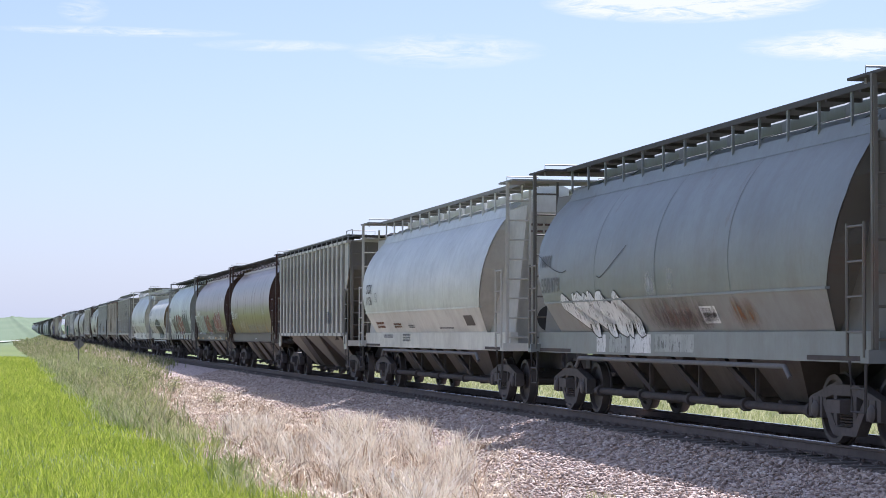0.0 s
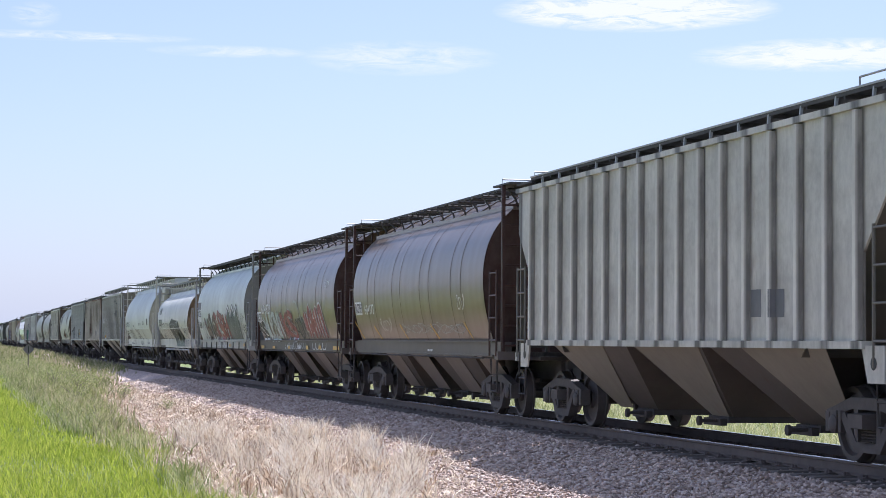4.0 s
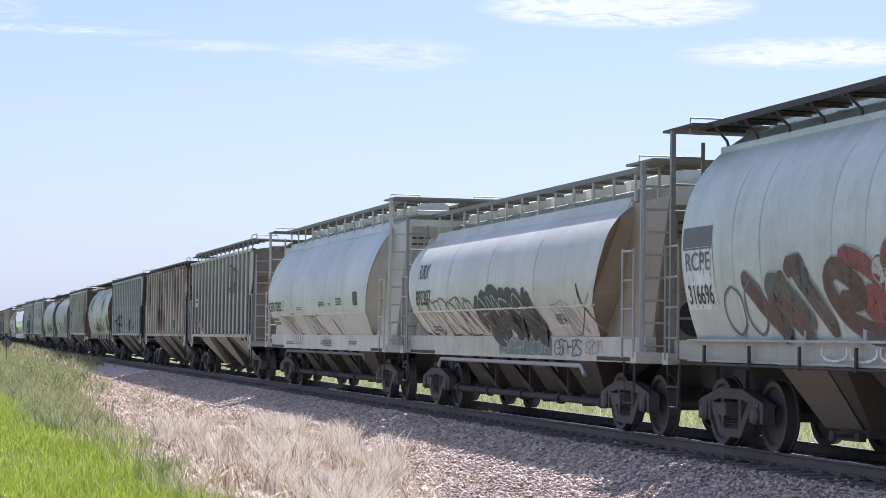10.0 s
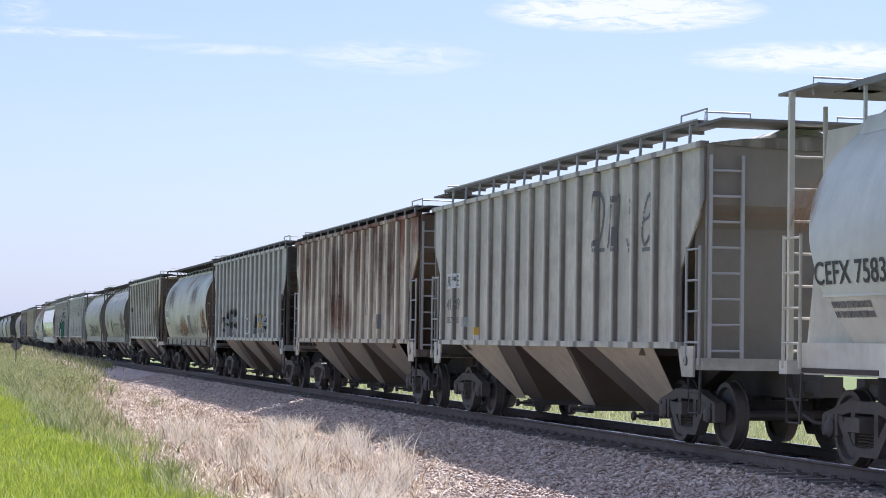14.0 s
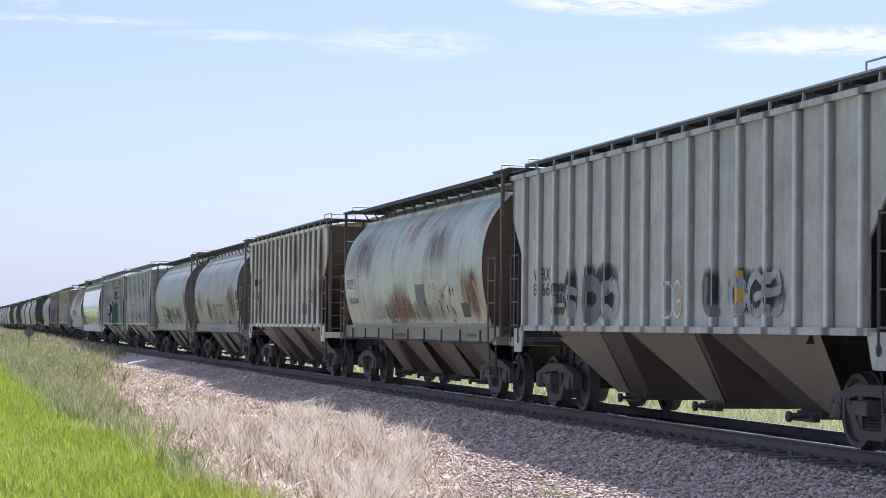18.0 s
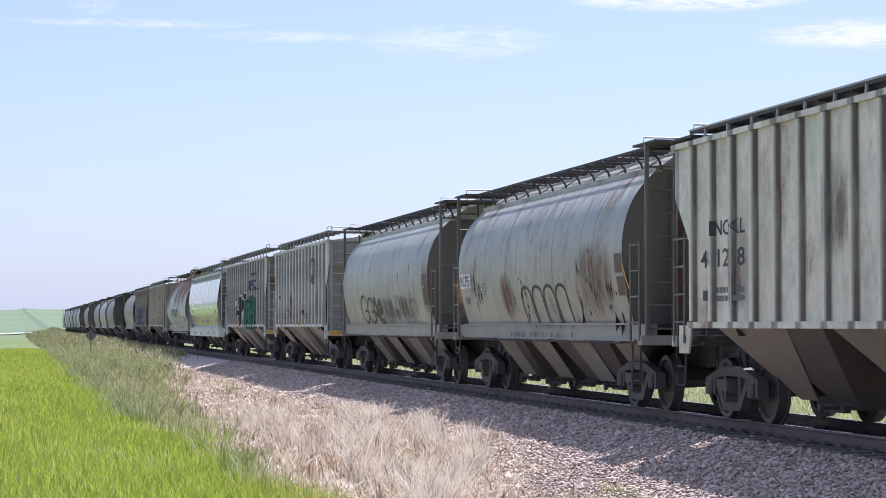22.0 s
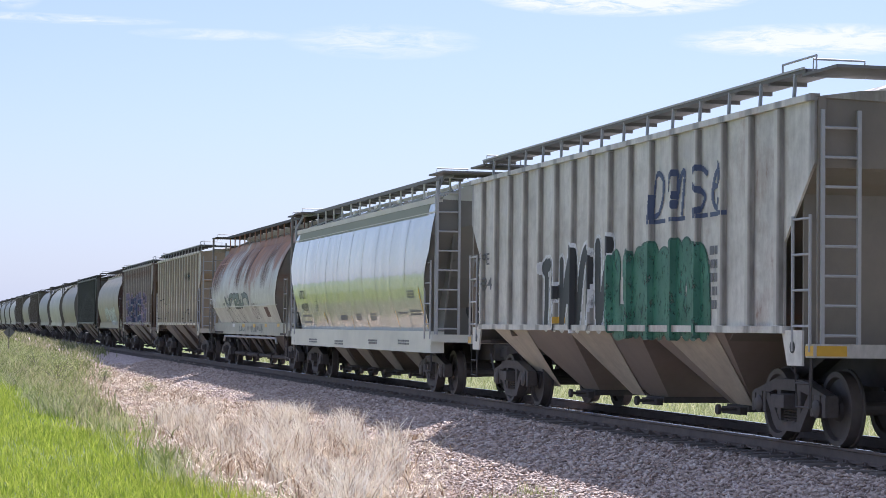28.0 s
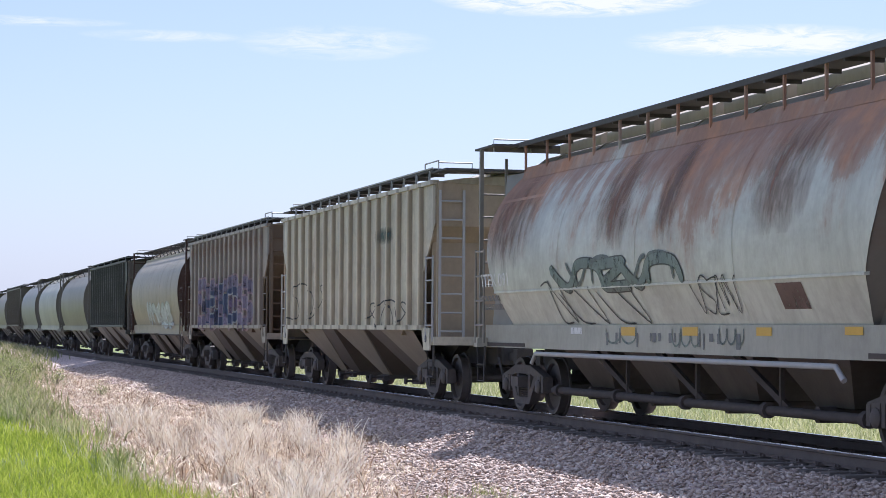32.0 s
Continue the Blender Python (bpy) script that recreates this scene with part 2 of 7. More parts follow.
def spray(name, col):
    """Old spray paint: faded unevenly, worn through in specks."""
    m, n, l, b = mat("spray_" + name, 0.5)
    broad = noise_node(n, l, mapped(n, l, (1.2, 1.6, 1.6)), 1.0, 5, 0.65)
    c = blend(n, l, ramp(n, l, broad, [(0.3, grey(0)), (0.7, grey(1))]), tuple(v * 0.75 for v in col), tuple(min(0.86, v * 1.25 + 0.03) for v in col))
    l.new(c, b.inputs["Base Color"])
    speck = noise_node(n, l, mapped(n, l, (9, 9, 6)), 1.0, 7, 0.75)
    l.new(ramp(n, l, speck, [(0.36, grey(0.35)), (0.48, grey(1))]), b.inputs["Alpha"])
    return m


def stain_paint(name, col, body=0.5):
    """A stain or overspray whose rim frays out: dense in its middle, broken up by runs and specks."""
    m, n, l, b = mat("stain_" + name, 0.8)
    tone = noise_node(n, l, mapped(n, l, (0.4, 3.0, 1.0)), 1.0, 6, 0.7)
    l.new(blend(n, l, tone, tuple(v * 0.65 for v in col), tuple(v * 1.5 for v in col)), b.inputs["Base Color"])
    sep = n.new("ShaderNodeSeparateXYZ")
    l.new(mapped(n, l, (2, 2, 2), (-1, -1, -1), "Generated"), sep.inputs[0])
    total = None
    for k in (1, 2):
        p = n.new("ShaderNodeMath")
        p.operation = "POWER"
        a = n.new("ShaderNodeMath")
        a.operation = "ABSOLUTE"
        l.new(sep.outputs[k], a.inputs[0])
        l.new(a.outputs[0], p.inputs[0])
        p.inputs[1].default_value = 2.6
        if total is None:
            total = p.outputs[0]
        else:
            q = n.new("ShaderNodeMath")
            l.new(total, q.inputs[0])
            l.new(p.outputs[0], q.inputs[1])
            total = q.outputs[0]
    runs = noise_node(n, l, mapped(n, l, (0.2, 3.4, 1.1)), 1.0, 8, 0.72)
    mix = n.new("ShaderNodeMath")
    mix.operation = "MULTIPLY_ADD"
    l.new(total, mix.inputs[0])
    mix.inputs[1].default_value = -0.36
    l.new(runs, mix.inputs[2])
    l.new(ramp(n, l, mix.outputs[0], [(0.16, grey(0)), (0.38, grey(body * 0.55)), (0.62, grey(0.8))]), b.inputs["Alpha"])
    return m


SPRAY = {k: spray(k, c) for k, c in {"red": (0.24, 0.055, 0.05), "white": (0.80, 0.81, 0.80), "black": (0.035, 0.037, 0.04), "green": (0.025, 0.10, 0.065), "silver": (0.34, 0.36, 0.35), "grey": (0.17, 0.18, 0.18), "pale": (0.42, 0.47, 0.44), "purple": (0.20, 0.17, 0.24), "pink": (0.34, 0.24, 0.26), "blue": (0.12, 0.17, 0.34), "teal": (0.13, 0.17, 0.155), "cream": (0.5, 0.48, 0.4), "brown": (0.10, 0.05, 0.04), "shade": (0.085, 0.105, 0.10), "leaf": (0.03, 0.15, 0.095), "wash": (0.20, 0.155, 0.13), "bluish": (0.30, 0.40, 0.44)}.items()}
# ---- mesh helpers ----
class Geo:
    """Gathers boxes, bars, tubes and lofts into one mesh."""

    def __init__(self):
        self.v, self.f, self.smooth = [], [], False

    def add(self, verts, faces):
        k = len(self.v)
        self.v.extend(verts)
        self.f.extend(tuple(i + k for i in f) for f in faces)
        return self

    def box(self, x0, x1, y0, y1, z0, z1):
        v = [(x, y, z) for x in (x0, x1) for y in (y0, y1) for z in (z0, z1)]
        return self.add(v, [(0, 1, 3, 2), (4, 6, 7, 5), (0, 4, 5, 1), (2, 3, 7, 6), (0, 2, 6, 4), (1, 5, 7, 3)])

    def beam(self, p, q, w, h=None):
        """A square bar from p to q."""
        h = h or w
        p, q = Vector(p), Vector(q)
        d = (q - p).normalized()
        a = d.cross(Vector((0, 0, 1)))
        if a.length < 0.05:
            a = d.cross(Vector((0, 1, 0)))
        a.normalize()
        b = a.cross(d)
        v = [tuple(c + a * (w / 2 * s) + b * (h / 2 * t)) for c in (p, q) for s, t in ((-1, -1), (1, -1), (1, 1), (-1, 1))]
        return self.add(v, [(0, 1, 2, 3), (7, 6, 5, 4), (0, 4, 5, 1), (1, 5, 6, 2), (2, 6, 7, 3), (3, 7, 4, 0)])

    def tube(self, pts, r, n=8):
        """A round bar through the points."""
        pts = [Vector(p) for p in pts]
        rings = []
        for i, p in enumerate(pts):
            d = (pts[min(i + 1, len(pts) - 1)] - pts[max(i - 1, 0)]).normalized()
            a = d.cross(Vector((0.13, 0.31, 0.94)))
            if a.length < 0.1:
                a = d.cross(Vector((0.9, 0.3, 0)))
            a.normalize()
            b = a.cross(d)
            rings.append([tuple(p + (a * math.cos(2 * math.pi * k / n) + b * math.sin(2 * math.pi * k / n)) * r) for k in range(n)])
        v = [c for ring in rings for c in ring]
        f = [(i * n + k, i * n + (k + 1) % n, (i + 1) * n + (k + 1) % n, (i + 1) * n + k) for i in range(len(pts) - 1) for k in range(n)]
        f += [tuple(reversed(range(n))), tuple((len(pts) - 1) * n + k for k in range(n))]
        return self.add(v, f)

    def disc(self, c, axis, profile, n=20):
        """A turned piece: profile rows (distance along axis, radius) about c."""
        v = []
        for d, r in profile:
            for k in range(n):
                a = 2 * math.pi * k / n
                u, w = math.cos(a) * r, math.sin(a) * r
                v.append((c[0] + d, c[1] + u, c[2] + w) if axis == "x" else (c[0] + u, c[1] + d, c[2] + w) if axis == "y" else (c[0] + u, c[1] + w, c[2] + d))
        m = len(profile)
        f = [(i * n + k, i * n + (k + 1) % n, (i + 1) * n + (k + 1) % n, (i + 1) * n + k) for i in range(m - 1) for k in range(n)]
        f += [tuple(reversed(range(n))), tuple((m - 1) * n + k for k in range(n))]
        return self.add(v, f)

    def prism(self, poly, a0, a1, axis="x"):
        """A flat outline (two of the three axes) given thickness along the third."""
        def at(p, a):
            return (a, p[0], p[1]) if axis == "x" else (p[0], a, p[1]) if axis == "y" else (p[0], p[1], a)
        n = len(poly)
        v = [at(p, a0) for p in poly] + [at(p, a1) for p in poly]
        f = [tuple(range(n)), tuple(reversed(range(n, 2 * n)))] + [(i, n + i, n + (i + 1) % n, (i + 1) % n) for i in range(n)]
        return self.add(v, f)

    def skin(self, rows, close=False):
        """A surface through rows of points."""
        n, k = len(rows[0]), len(self.v)
        self.v.extend(tuple(p) for r in rows for p in r)
        for i in range(len(rows) - 1):
            for j in range(n - (0 if close else 1)):
                a, b = i * n + j, i * n + (j + 1) % n
                self.f.append((k + a, k + b, k + b + n, k + a + n))
        return self

    def mirror(self):
        k = len(self.v)
        self.v.extend((-x, y, z) for x, y, z in list(self.v))
        self.f.extend(tuple(i + k for i in reversed(f)) for f in list(self.f))
        return self

    def mesh(self, name, material, angle=None):
        me = bpy.data.meshes.new(name)
        me.from_pydata(self.v, [], self.f)
        me.materials.append(material)
        bm = bmesh.new()
        bm.from_mesh(me)
        bmesh.ops.recalc_face_normals(bm, faces=bm.faces)
        bm.to_mesh(me)
        bm.free()
        if angle:
            me.polygons.foreach_set("use_smooth", [True] * len(me.polygons))
            me.set_sharp_from_angle(angle=radians(angle))
        me.update()
        return me


def part(name, geo, material, parent, label="", angle=None):
    """One mesh object under a thing or a part; geo is a Geo or a ready mesh."""
    me = geo.mesh(name, material, angle) if isinstance(geo, Geo) else geo
    ob = new(name, me)
    ob.parent = parent
    if label:
        ob["label"] = label
    return ob


def thing(name, label, category, group="", at=(0, 0, 0)):
    ob = new(name)
    ob.location = at
    ob.empty_display_size = 0.3
    return tagged(ob, label, category, group)


def arrays(name, verts, faces, material, smooth=False):
    """A big mesh straight from numpy arrays: faces all with the same number of corners."""
    me = bpy.data.meshes.new(name)
    nv, (nf, k) = len(verts), faces.shape
    me.vertices.add(nv)
    me.vertices.foreach_set("co", np.asarray(verts, np.float32).ravel())
    me.loops.add(nf * k)
    me.loops.foreach_set("vertex_index", faces.astype(np.int32).ravel())
    me.polygons.add(nf)
    me.polygons.foreach_set("loop_start", np.arange(0, nf * k, k, dtype=np.int32))
    me.polygons.foreach_set("loop_total", np.full(nf, k, np.int32))
    if smooth:
        me.polygons.foreach_set("use_smooth", np.ones(nf, bool))
    me.materials.append(material)
    me.update(calc_edges=True)
    return me
# ---- ground ----
def ground_z(x, y):
    """Height of the ground: field, dry verge, ballast bank, and the hills far off."""
    x, y = np.asarray(x, float), np.asarray(y, float)
    z = np.interp(x, [-400, -30, 3.4, 4.6, 7.0, 7.7, 9.95, 13.05, 15.6, 18.0, 40, 400], [-0.9, -0.82, -0.78, -0.8, -0.76, -0.72, -0.24, -0.24, -0.8, -0.85, -0.9, -0.9])
    far = np.clip((y - 320) / 900, 0, 1)
    hill = far ** 1.2 * (9.6 + 1.6 * np.sin(x / 210 + 0.5) + 1.1 * np.sin(x / 97 + 2.0) + 0.5 * np.sin(x / 41))
    side = np.clip((np.abs(x - 11) - 260) / 900, 0, 1) * 7
    back = np.clip((-y - 250) / 900, 0, 1) * 6
    small = 0.05 * np.sin(x * 0.9 + y * 0.13) * np.sin(y * 0.23 + 1.0) * np.clip((6.5 - x) / 3, 0, 1)
    # a grassy berm hides the foot of the bank far down the line
    small = small + np.clip((y - 95) / 90, 0, 1) * 0.75 * np.exp(-((x - 8.3) / 1.25) ** 2) * np.clip((10.2 - x) / 0.6, 0, 1) + np.clip((y - 60) / 50, 0, 1) * 0.22 * np.exp(-((x - 5.8) / 1.1) ** 2)
    drop = np.clip((y - 230) / 200, 0, 1) * 0.35
    return z + hill + side + back + small - drop * np.clip((4 - x) / 10, 0, 1)


def field_material():
    m, n, l, b = mat("ground_cover", 0.95)
    sep = n.new("ShaderNodeSeparateXYZ")
    pos = mapped(n, l, (1, 1, 1))
    l.new(pos, sep.inputs[0])
    wob = noise_node(n, l, mapped(n, l, (0.35, 0.12, 0.3)), 1.0, 5)
    # green crop
    g1 = noise_node(n, l, mapped(n, l, (0.05, 0.02, 0.05)), 1.0, 5)
    g2 = noise_node(n, l, mapped(n, l, (2.2, 0.5, 2)), 1.0, 6, 0.7)
    green = blend(n, l, ramp(n, l, g1, [(0.35, grey(0)), (0.65, grey(1))]), (0.12, 0.165, 0.04), (0.16, 0.205, 0.055))
    green = blend(n, l, ramp(n, l, g2, [(0.35, grey(0)), (0.7, grey(0.6))]), green, (0.07, 0.12, 0.018))
    # dry straw and earth
    d1 = noise_node(n, l, mapped(n, l, (3, 3, 3)), 1.0, 8, 0.7)
    dry = ramp(n, l, d1, [(0.34, (0.09, 0.058, 0.038)), (0.5, (0.27, 0.185, 0.13)), (0.66, (0.50, 0.375, 0.285))])
    # crushed stone
    st = n.new("ShaderNodeTexVoronoi")
    st.inputs["Scale"].default_value = 17.0
    l.new(pos, st.inputs["Vector"])
    sepc = n.new("ShaderNodeSeparateColor")
    l.new(st.outputs["Color"], sepc.inputs[0])
    stone = ramp(n, l, sepc.outputs[0], [(0.0, (0.27, 0.21, 0.195)), (0.5, (0.48, 0.385, 0.36)), (1.0, (0.68, 0.565, 0.53))])
    # which cover lies where, across the track, with ragged edges
    def shifted(amount):
        a = n.new("ShaderNodeMath")
        a.operation = "MULTIPLY_ADD"
        l.new(wob, a.inputs[0])
        a.inputs[1].default_value = amount
        l.new(sep.outputs[0], a.inputs[2])
        return a.outputs[0]
    def step(val, lo, hi):
        r = n.new("ShaderNodeMapRange")
        r.inputs[1].default_value, r.inputs[2].default_value = lo, hi
        l.new(val, r.inputs[0])
        return r.outputs[0]
    xw = shifted(2.4)
    c = blend(n, l, step(xw, 4.2, 5.0), green, dry)
    c = blend(n, l, step(shifted(0.5), 8.2, 8.6), c, stone)
    c = blend(n, l, step(shifted(0.8), 15.6, 16.4), c, green)
    # the verge turns green again far down the line
    fy = n.new("ShaderNodeMath")
    fy.operation = "MULTIPLY_ADD"
    l.new(wob, fy.inputs[0])
    fy.inputs[1].default_value = 30
    l.new(sep.outputs[1], fy.inputs[2])
    verge = blend(n, l, g2, (0.15, 0.19, 0.06), (0.30, 0.27, 0.18))
    nf = n.new("ShaderNodeMath")
    nf.operation = "MULTIPLY"
    l.new(step(fy.outputs[0], 92, 122), nf.inputs[0])
    inv = step(xw, 9.2, 8.4)
    l.new(inv, nf.inputs[1])
    nf2 = n.new("ShaderNodeMath")
    nf2.operation = "MULTIPLY"
    l.new(nf.outputs[0], nf2.inputs[0])
    l.new(step(xw, 4.6, 5.4), nf2.inputs[1])
    c = blend(n, l, nf2.outputs[0], c, verge)
    # grazing land on the hills
    h1 = noise_node(n, l, mapped(n, l, (0.008, 0.006, 0.01)), 1.0, 6)
    hill = blend(n, l, ramp(n, l, h1, [(0.35, grey(0)), (0.65, grey(1))]), (0.105, 0.165, 0.085), (0.14, 0.195, 0.105))
    c = blend(n, l, step(sep.outputs[1], 330, 420), c, hill)
    l.new(c, b.inputs["Base Color"])
    bump(n, l, b, d1, 0.6, 0.05)
    return m


GROUND = field_material()
xs = np.r_[-1500, -1000, -700, -500, -350, -250, -180, -130, -90, -60, -40, -25, np.arange(-16, 20, 0.4), 21, 24, 30, 40, 60, 90, 130, 180, 250, 350, 500, 700, 1000, 1500, 2200]
ys = np.r_[-1500, -900, -500, -300, -150, -80, -40, np.arange(-20, 130, 1.5), np.arange(130, 420, 6), np.arange(420, 1300, 40), 1400, 1700, 2200, 3200]
gx, gy = np.meshgrid(xs, ys)
gz = ground_z(gx, gy)
nx, ny = len(xs), len(ys)
ii = (np.arange(ny - 1)[:, None] * nx + np.arange(nx - 1)[None]).ravel()
ground = new("ground", arrays("ground", np.c_[gx.ravel(), gy.ravel(), gz.ravel()], np.c_[ii, ii + 1, ii + nx + 1, ii + nx], GROUND, True))
tagged(ground, "green young crop field, dry straw verge and crushed-stone bank, green hills beyond", "ground", kind="structure")

# ---- track ----
Y_NEAR, Y_FAR = -60.0, 640.0
RAIL_OUT = [(-0.07, -0.172), (-0.07, -0.158), (-0.012, -0.14), (-0.010, -0.045), (-0.036, -0.034), (-0.036, -0.006), (0.036, -0.006), (0.036, -0.034), (0.010, -0.045), (0.012, -0.14), (0.07, -0.158), (0.07, -0.172)]
track = thing("railway_track", "single railway track on crushed-stone ballast, rusty sides and polished rail heads", "railway track", at=(TRACK_X, 0, 0))
track["kind"] = "structure"
for side in (-1, 1):
    rail = part("rail", Geo().prism([(side * 0.753 + a, z) for a, z in RAIL_OUT], Y_NEAR, Y_FAR, "y"), RAIL, track, "rail with rust-brown sides")
    part("rail_head", Geo().prism([(side * 0.753 + a, z) for a, z in ((-0.034, -0.006), (-0.03, 0.0), (0.03, 0.0), (0.034, -0.006))], Y_NEAR, Y_FAR, "y"), RAIL_TOP, rail, "bright polished running surface")
tie_mesh = Geo().box(-1.3, 1.3, -0.115, 0.115, -0.36, -0.178).mesh("tie", TIE)
clip_geo = Geo()
for sx in (-0.753, 0.753):
    clip_geo.box(sx - 0.17, sx + 0.17, -0.09, 0.09, -0.178, -0.166)
    for a in (-0.1, 0.1):
        clip_geo.box(sx + a - 0.016, sx + a + 0.016, -0.05, -0.02, -0.166, -0.135)
        clip_geo.box(sx + a - 0.016, sx + a + 0.016, 0.03, 0.06, -0.166, -0.135)
plate_mesh = clip_geo.mesh("tie_plate", RAIL)
rng = random.Random(5)
ties = Geo()
for k in range(int((Y_FAR - Y_NEAR) / 0.53)):
    y = Y_NEAR + 0.3 + k * 0.53
    if 14 < y < 90:
        t = part("tie", tie_mesh, TIE, track)
        t.location = (rng.uniform(-0.05, 0.05), y, rng.uniform(-0.012, 0.004))
        t.rotation_euler = (0, 0, rng.uniform(-0.012, 0.012))
        p = part("tie_plate", plate_mesh, RAIL, t)
        p.location = (-t.location.x, 0, -t.location.z)
    else:
        ties.box(-1.3, 1.3, y - 0.115, y + 0.115, -0.36, -0.18)
part("far_ties", ties, TIE, track)["kind"] = "stuff"

# ---- crushed stone ----
def scatter(rng, n, x0, x1, y0, y1, power=1.0):
    """Places over a strip, denser towards the near end."""
    u = rng.random(n)
    y = y0 * (y1 / y0) ** u if power else y0 + (y1 - y0) * u
    return rng.uniform(x0, x1, n), y


def stones(name, rng, x, y, z, size):
    """Angular stones: squashed, twisted octahedra."""
    n = len(x)
    base = np.array([(1, 0, 0), (-1, 0, 0), (0, 1, 0), (0, -1, 0), (0, 0, 1), (0, 0, -1)], float)
    v = base[None] + rng.normal(0, 0.28, (n, 6, 3))
    v *= rng.uniform(0.55, 1.2, (n, 1, 3)) * size[:, None, None] * np.array((1.15, 1.15, 0.62))
    a = rng.uniform(0, 2 * np.pi, n)
    tilt = rng.uniform(-0.45, 0.45, n)
    c, s = np.cos(a)[:, None], np.sin(a)[:, None]
    vx, vy, vz = v[..., 0] * c - v[..., 1] * s, v[..., 0] * s + v[..., 1] * c, v[..., 2]
    c, s = np.cos(tilt)[:, None], np.sin(tilt)[:, None]
    vy, vz = vy * c - vz * s, vy * s + vz * c
    v = np.stack([vx + x[:, None], vy + y[:, None], vz + z[:, None]], -1).reshape(-1, 3)
    f = np.array([(0, 2, 4), (2, 1, 4), (1, 3, 4), (3, 0, 4), (2, 0, 5), (1, 2, 5), (3, 1, 5), (0, 3, 5)])
    faces = (f[None] + (np.arange(n) * 6)[:, None, None]).reshape(-1, 3)
    return arrays(name, v, faces, BALLAST)


m, n_, l_, b_ = mat("crushed_stone", 0.9)
info = n_.new("ShaderNodeNewGeometry")
fine = noise_node(n_, l_, mapped(n_, l_, (30, 30, 30)), 1.0, 4)
col = ramp(n_, l_, info.outputs["Random Per Island"], [(0.0, (0.33, 0.25, 0.205)), (0.3, (0.53, 0.42, 0.355)), (0.6, (0.63, 0.51, 0.44)), (0.85, (0.71, 0.59, 0.52)), (1.0, (0.80, 0.70, 0.63))])
l_.new(blend(n_, l_, ramp(n_, l_, fine, [(0.3, grey(0.7)), (0.7, grey(1))]), (0.12, 0.1, 0.1), col), b_.inputs["Base Color"])
BALLAST = m
r = np.random.default_rng(3)
x, y = scatter(r, 95000, 5.2, 10.85, 19.0, 95.0)
keep = x > np.interp(y, [20, 26, 32, 38], [5.5, 5.9, 7.3, 8.3]) + 0.3 * np.sin(y * 0.7) * np.sin(y * 0.23) + r.normal(0, 0.3, len(x))
x, y = x[keep], y[keep]
bank = new("ballast_stones", stones("ballast_stones", r, x, y, ground_z(x, y) + r.uniform(-0.02, 0.03, len(x)), r.uniform(0.018, 0.04, len(x)) * (1 + y / 140) * np.clip((x - 5.0) / 2.6, 0.5, 1)))
tagged(bank, "pinkish grey crushed-stone ballast on the bank beside the rails", "ballast", kind="stuff")
x, y = scatter(r, 16000, 10.6, 15.6, 19.0, 80.0)
keep = (np.abs(np.abs(x - TRACK_X) - 0.753) > 0.1)
x, y = x[keep], y[keep]
bank2 = new("ballast_stones", stones("ballast_stones", r, x, y, ground_z(x, y) + r.uniform(-0.02, 0.025, len(x)), r.uniform(0.025, 0.05, len(x)) * (1 + y / 140)))
tagged(bank2, "crushed-stone ballast between and behind the rails", "ballast", kind="stuff")


# ---- grass ----
def blades(name, rng, x, y, h, w, lean, material, segs=2, taper=0.85):
    """Bent grass blades, each a tapering strip."""
    n = len(x)
    z = ground_z(x, y)
    a = rng.uniform(0, 2 * np.pi, n)
    bend = rng.uniform(0.1, 1.0, n) * lean * h
    face = rng.uniform(0, np.pi, n)
    wx, wy = np.cos(face) * w / 2, np.sin(face) * w / 2
    rows = []
    for k in range(segs + 1):
        t = k / segs
        cx, cy = x + np.cos(a) * bend * t * t, y + np.sin(a) * bend * t * t
        cz = z + h * t * (1 - 0.18 * lean * t) - 0.03 * (k == 0)
        tw = 1 - t * taper
        rows.append(np.stack([np.stack([cx - wx * tw, cy - wy * tw, cz], -1), np.stack([cx + wx * tw, cy + wy * tw, cz], -1)], 1))
    v = np.concatenate(rows, 1).reshape(-1, 3)
    m = 2 * (segs + 1)
    q = np.array([(2 * k, 2 * k + 1, 2 * k + 3, 2 * k + 2) for k in range(segs)])
    faces = (q[None] + (np.arange(n) * m)[:, None, None]).reshape(-1, 4)
    return arrays(name, v, faces, material)


def grass_material(name, stops, trans=0.35, clump=(0.25, 0.08, 0.2), swing=0.6):
    m, n, l, b = mat(name, 0.7)
    g = n.new("ShaderNodeNewGeometry")
    big = noise_node(n, l, mapped(n, l, clump), 1.0, 4)
    mixf = n.new("ShaderNodeMath")
    mixf.operation = "MULTIPLY_ADD"
    l.new(big, mixf.inputs[0])
    mixf.inputs[1].default_value = swing
    k = n.new("ShaderNodeMath")
    k.operation = "MULTIPLY_ADD"
    l.new(g.outputs["Random Per Island"], k.inputs[0])
    k.inputs[1].default_value, k.inputs[2].default_value = 0.75, 0.15 - swing / 2
    l.new(k.outputs[0], mixf.inputs[2])
    c = ramp(n, l, mixf.outputs[0], stops)
    l.new(c, b.inputs["Base Color"])
    t = n.new("ShaderNodeBsdfTranslucent")
    l.new(c, t.inputs[0])
    mx = n.new("ShaderNodeMixShader")
    mx.inputs[0].default_value = trans
    l.new(b.outputs[0], mx.inputs[1])
    l.new(t.outputs[0], mx.inputs[2])
    l.new(mx.outputs[0], n["Material Output"].inputs[0])
    return m


CROP = grass_material("young_crop", [(0.1, (0.15, 0.22, 0.025)), (0.5, (0.31, 0.385, 0.045)), (0.9, (0.47, 0.50, 0.10))], 0.55)
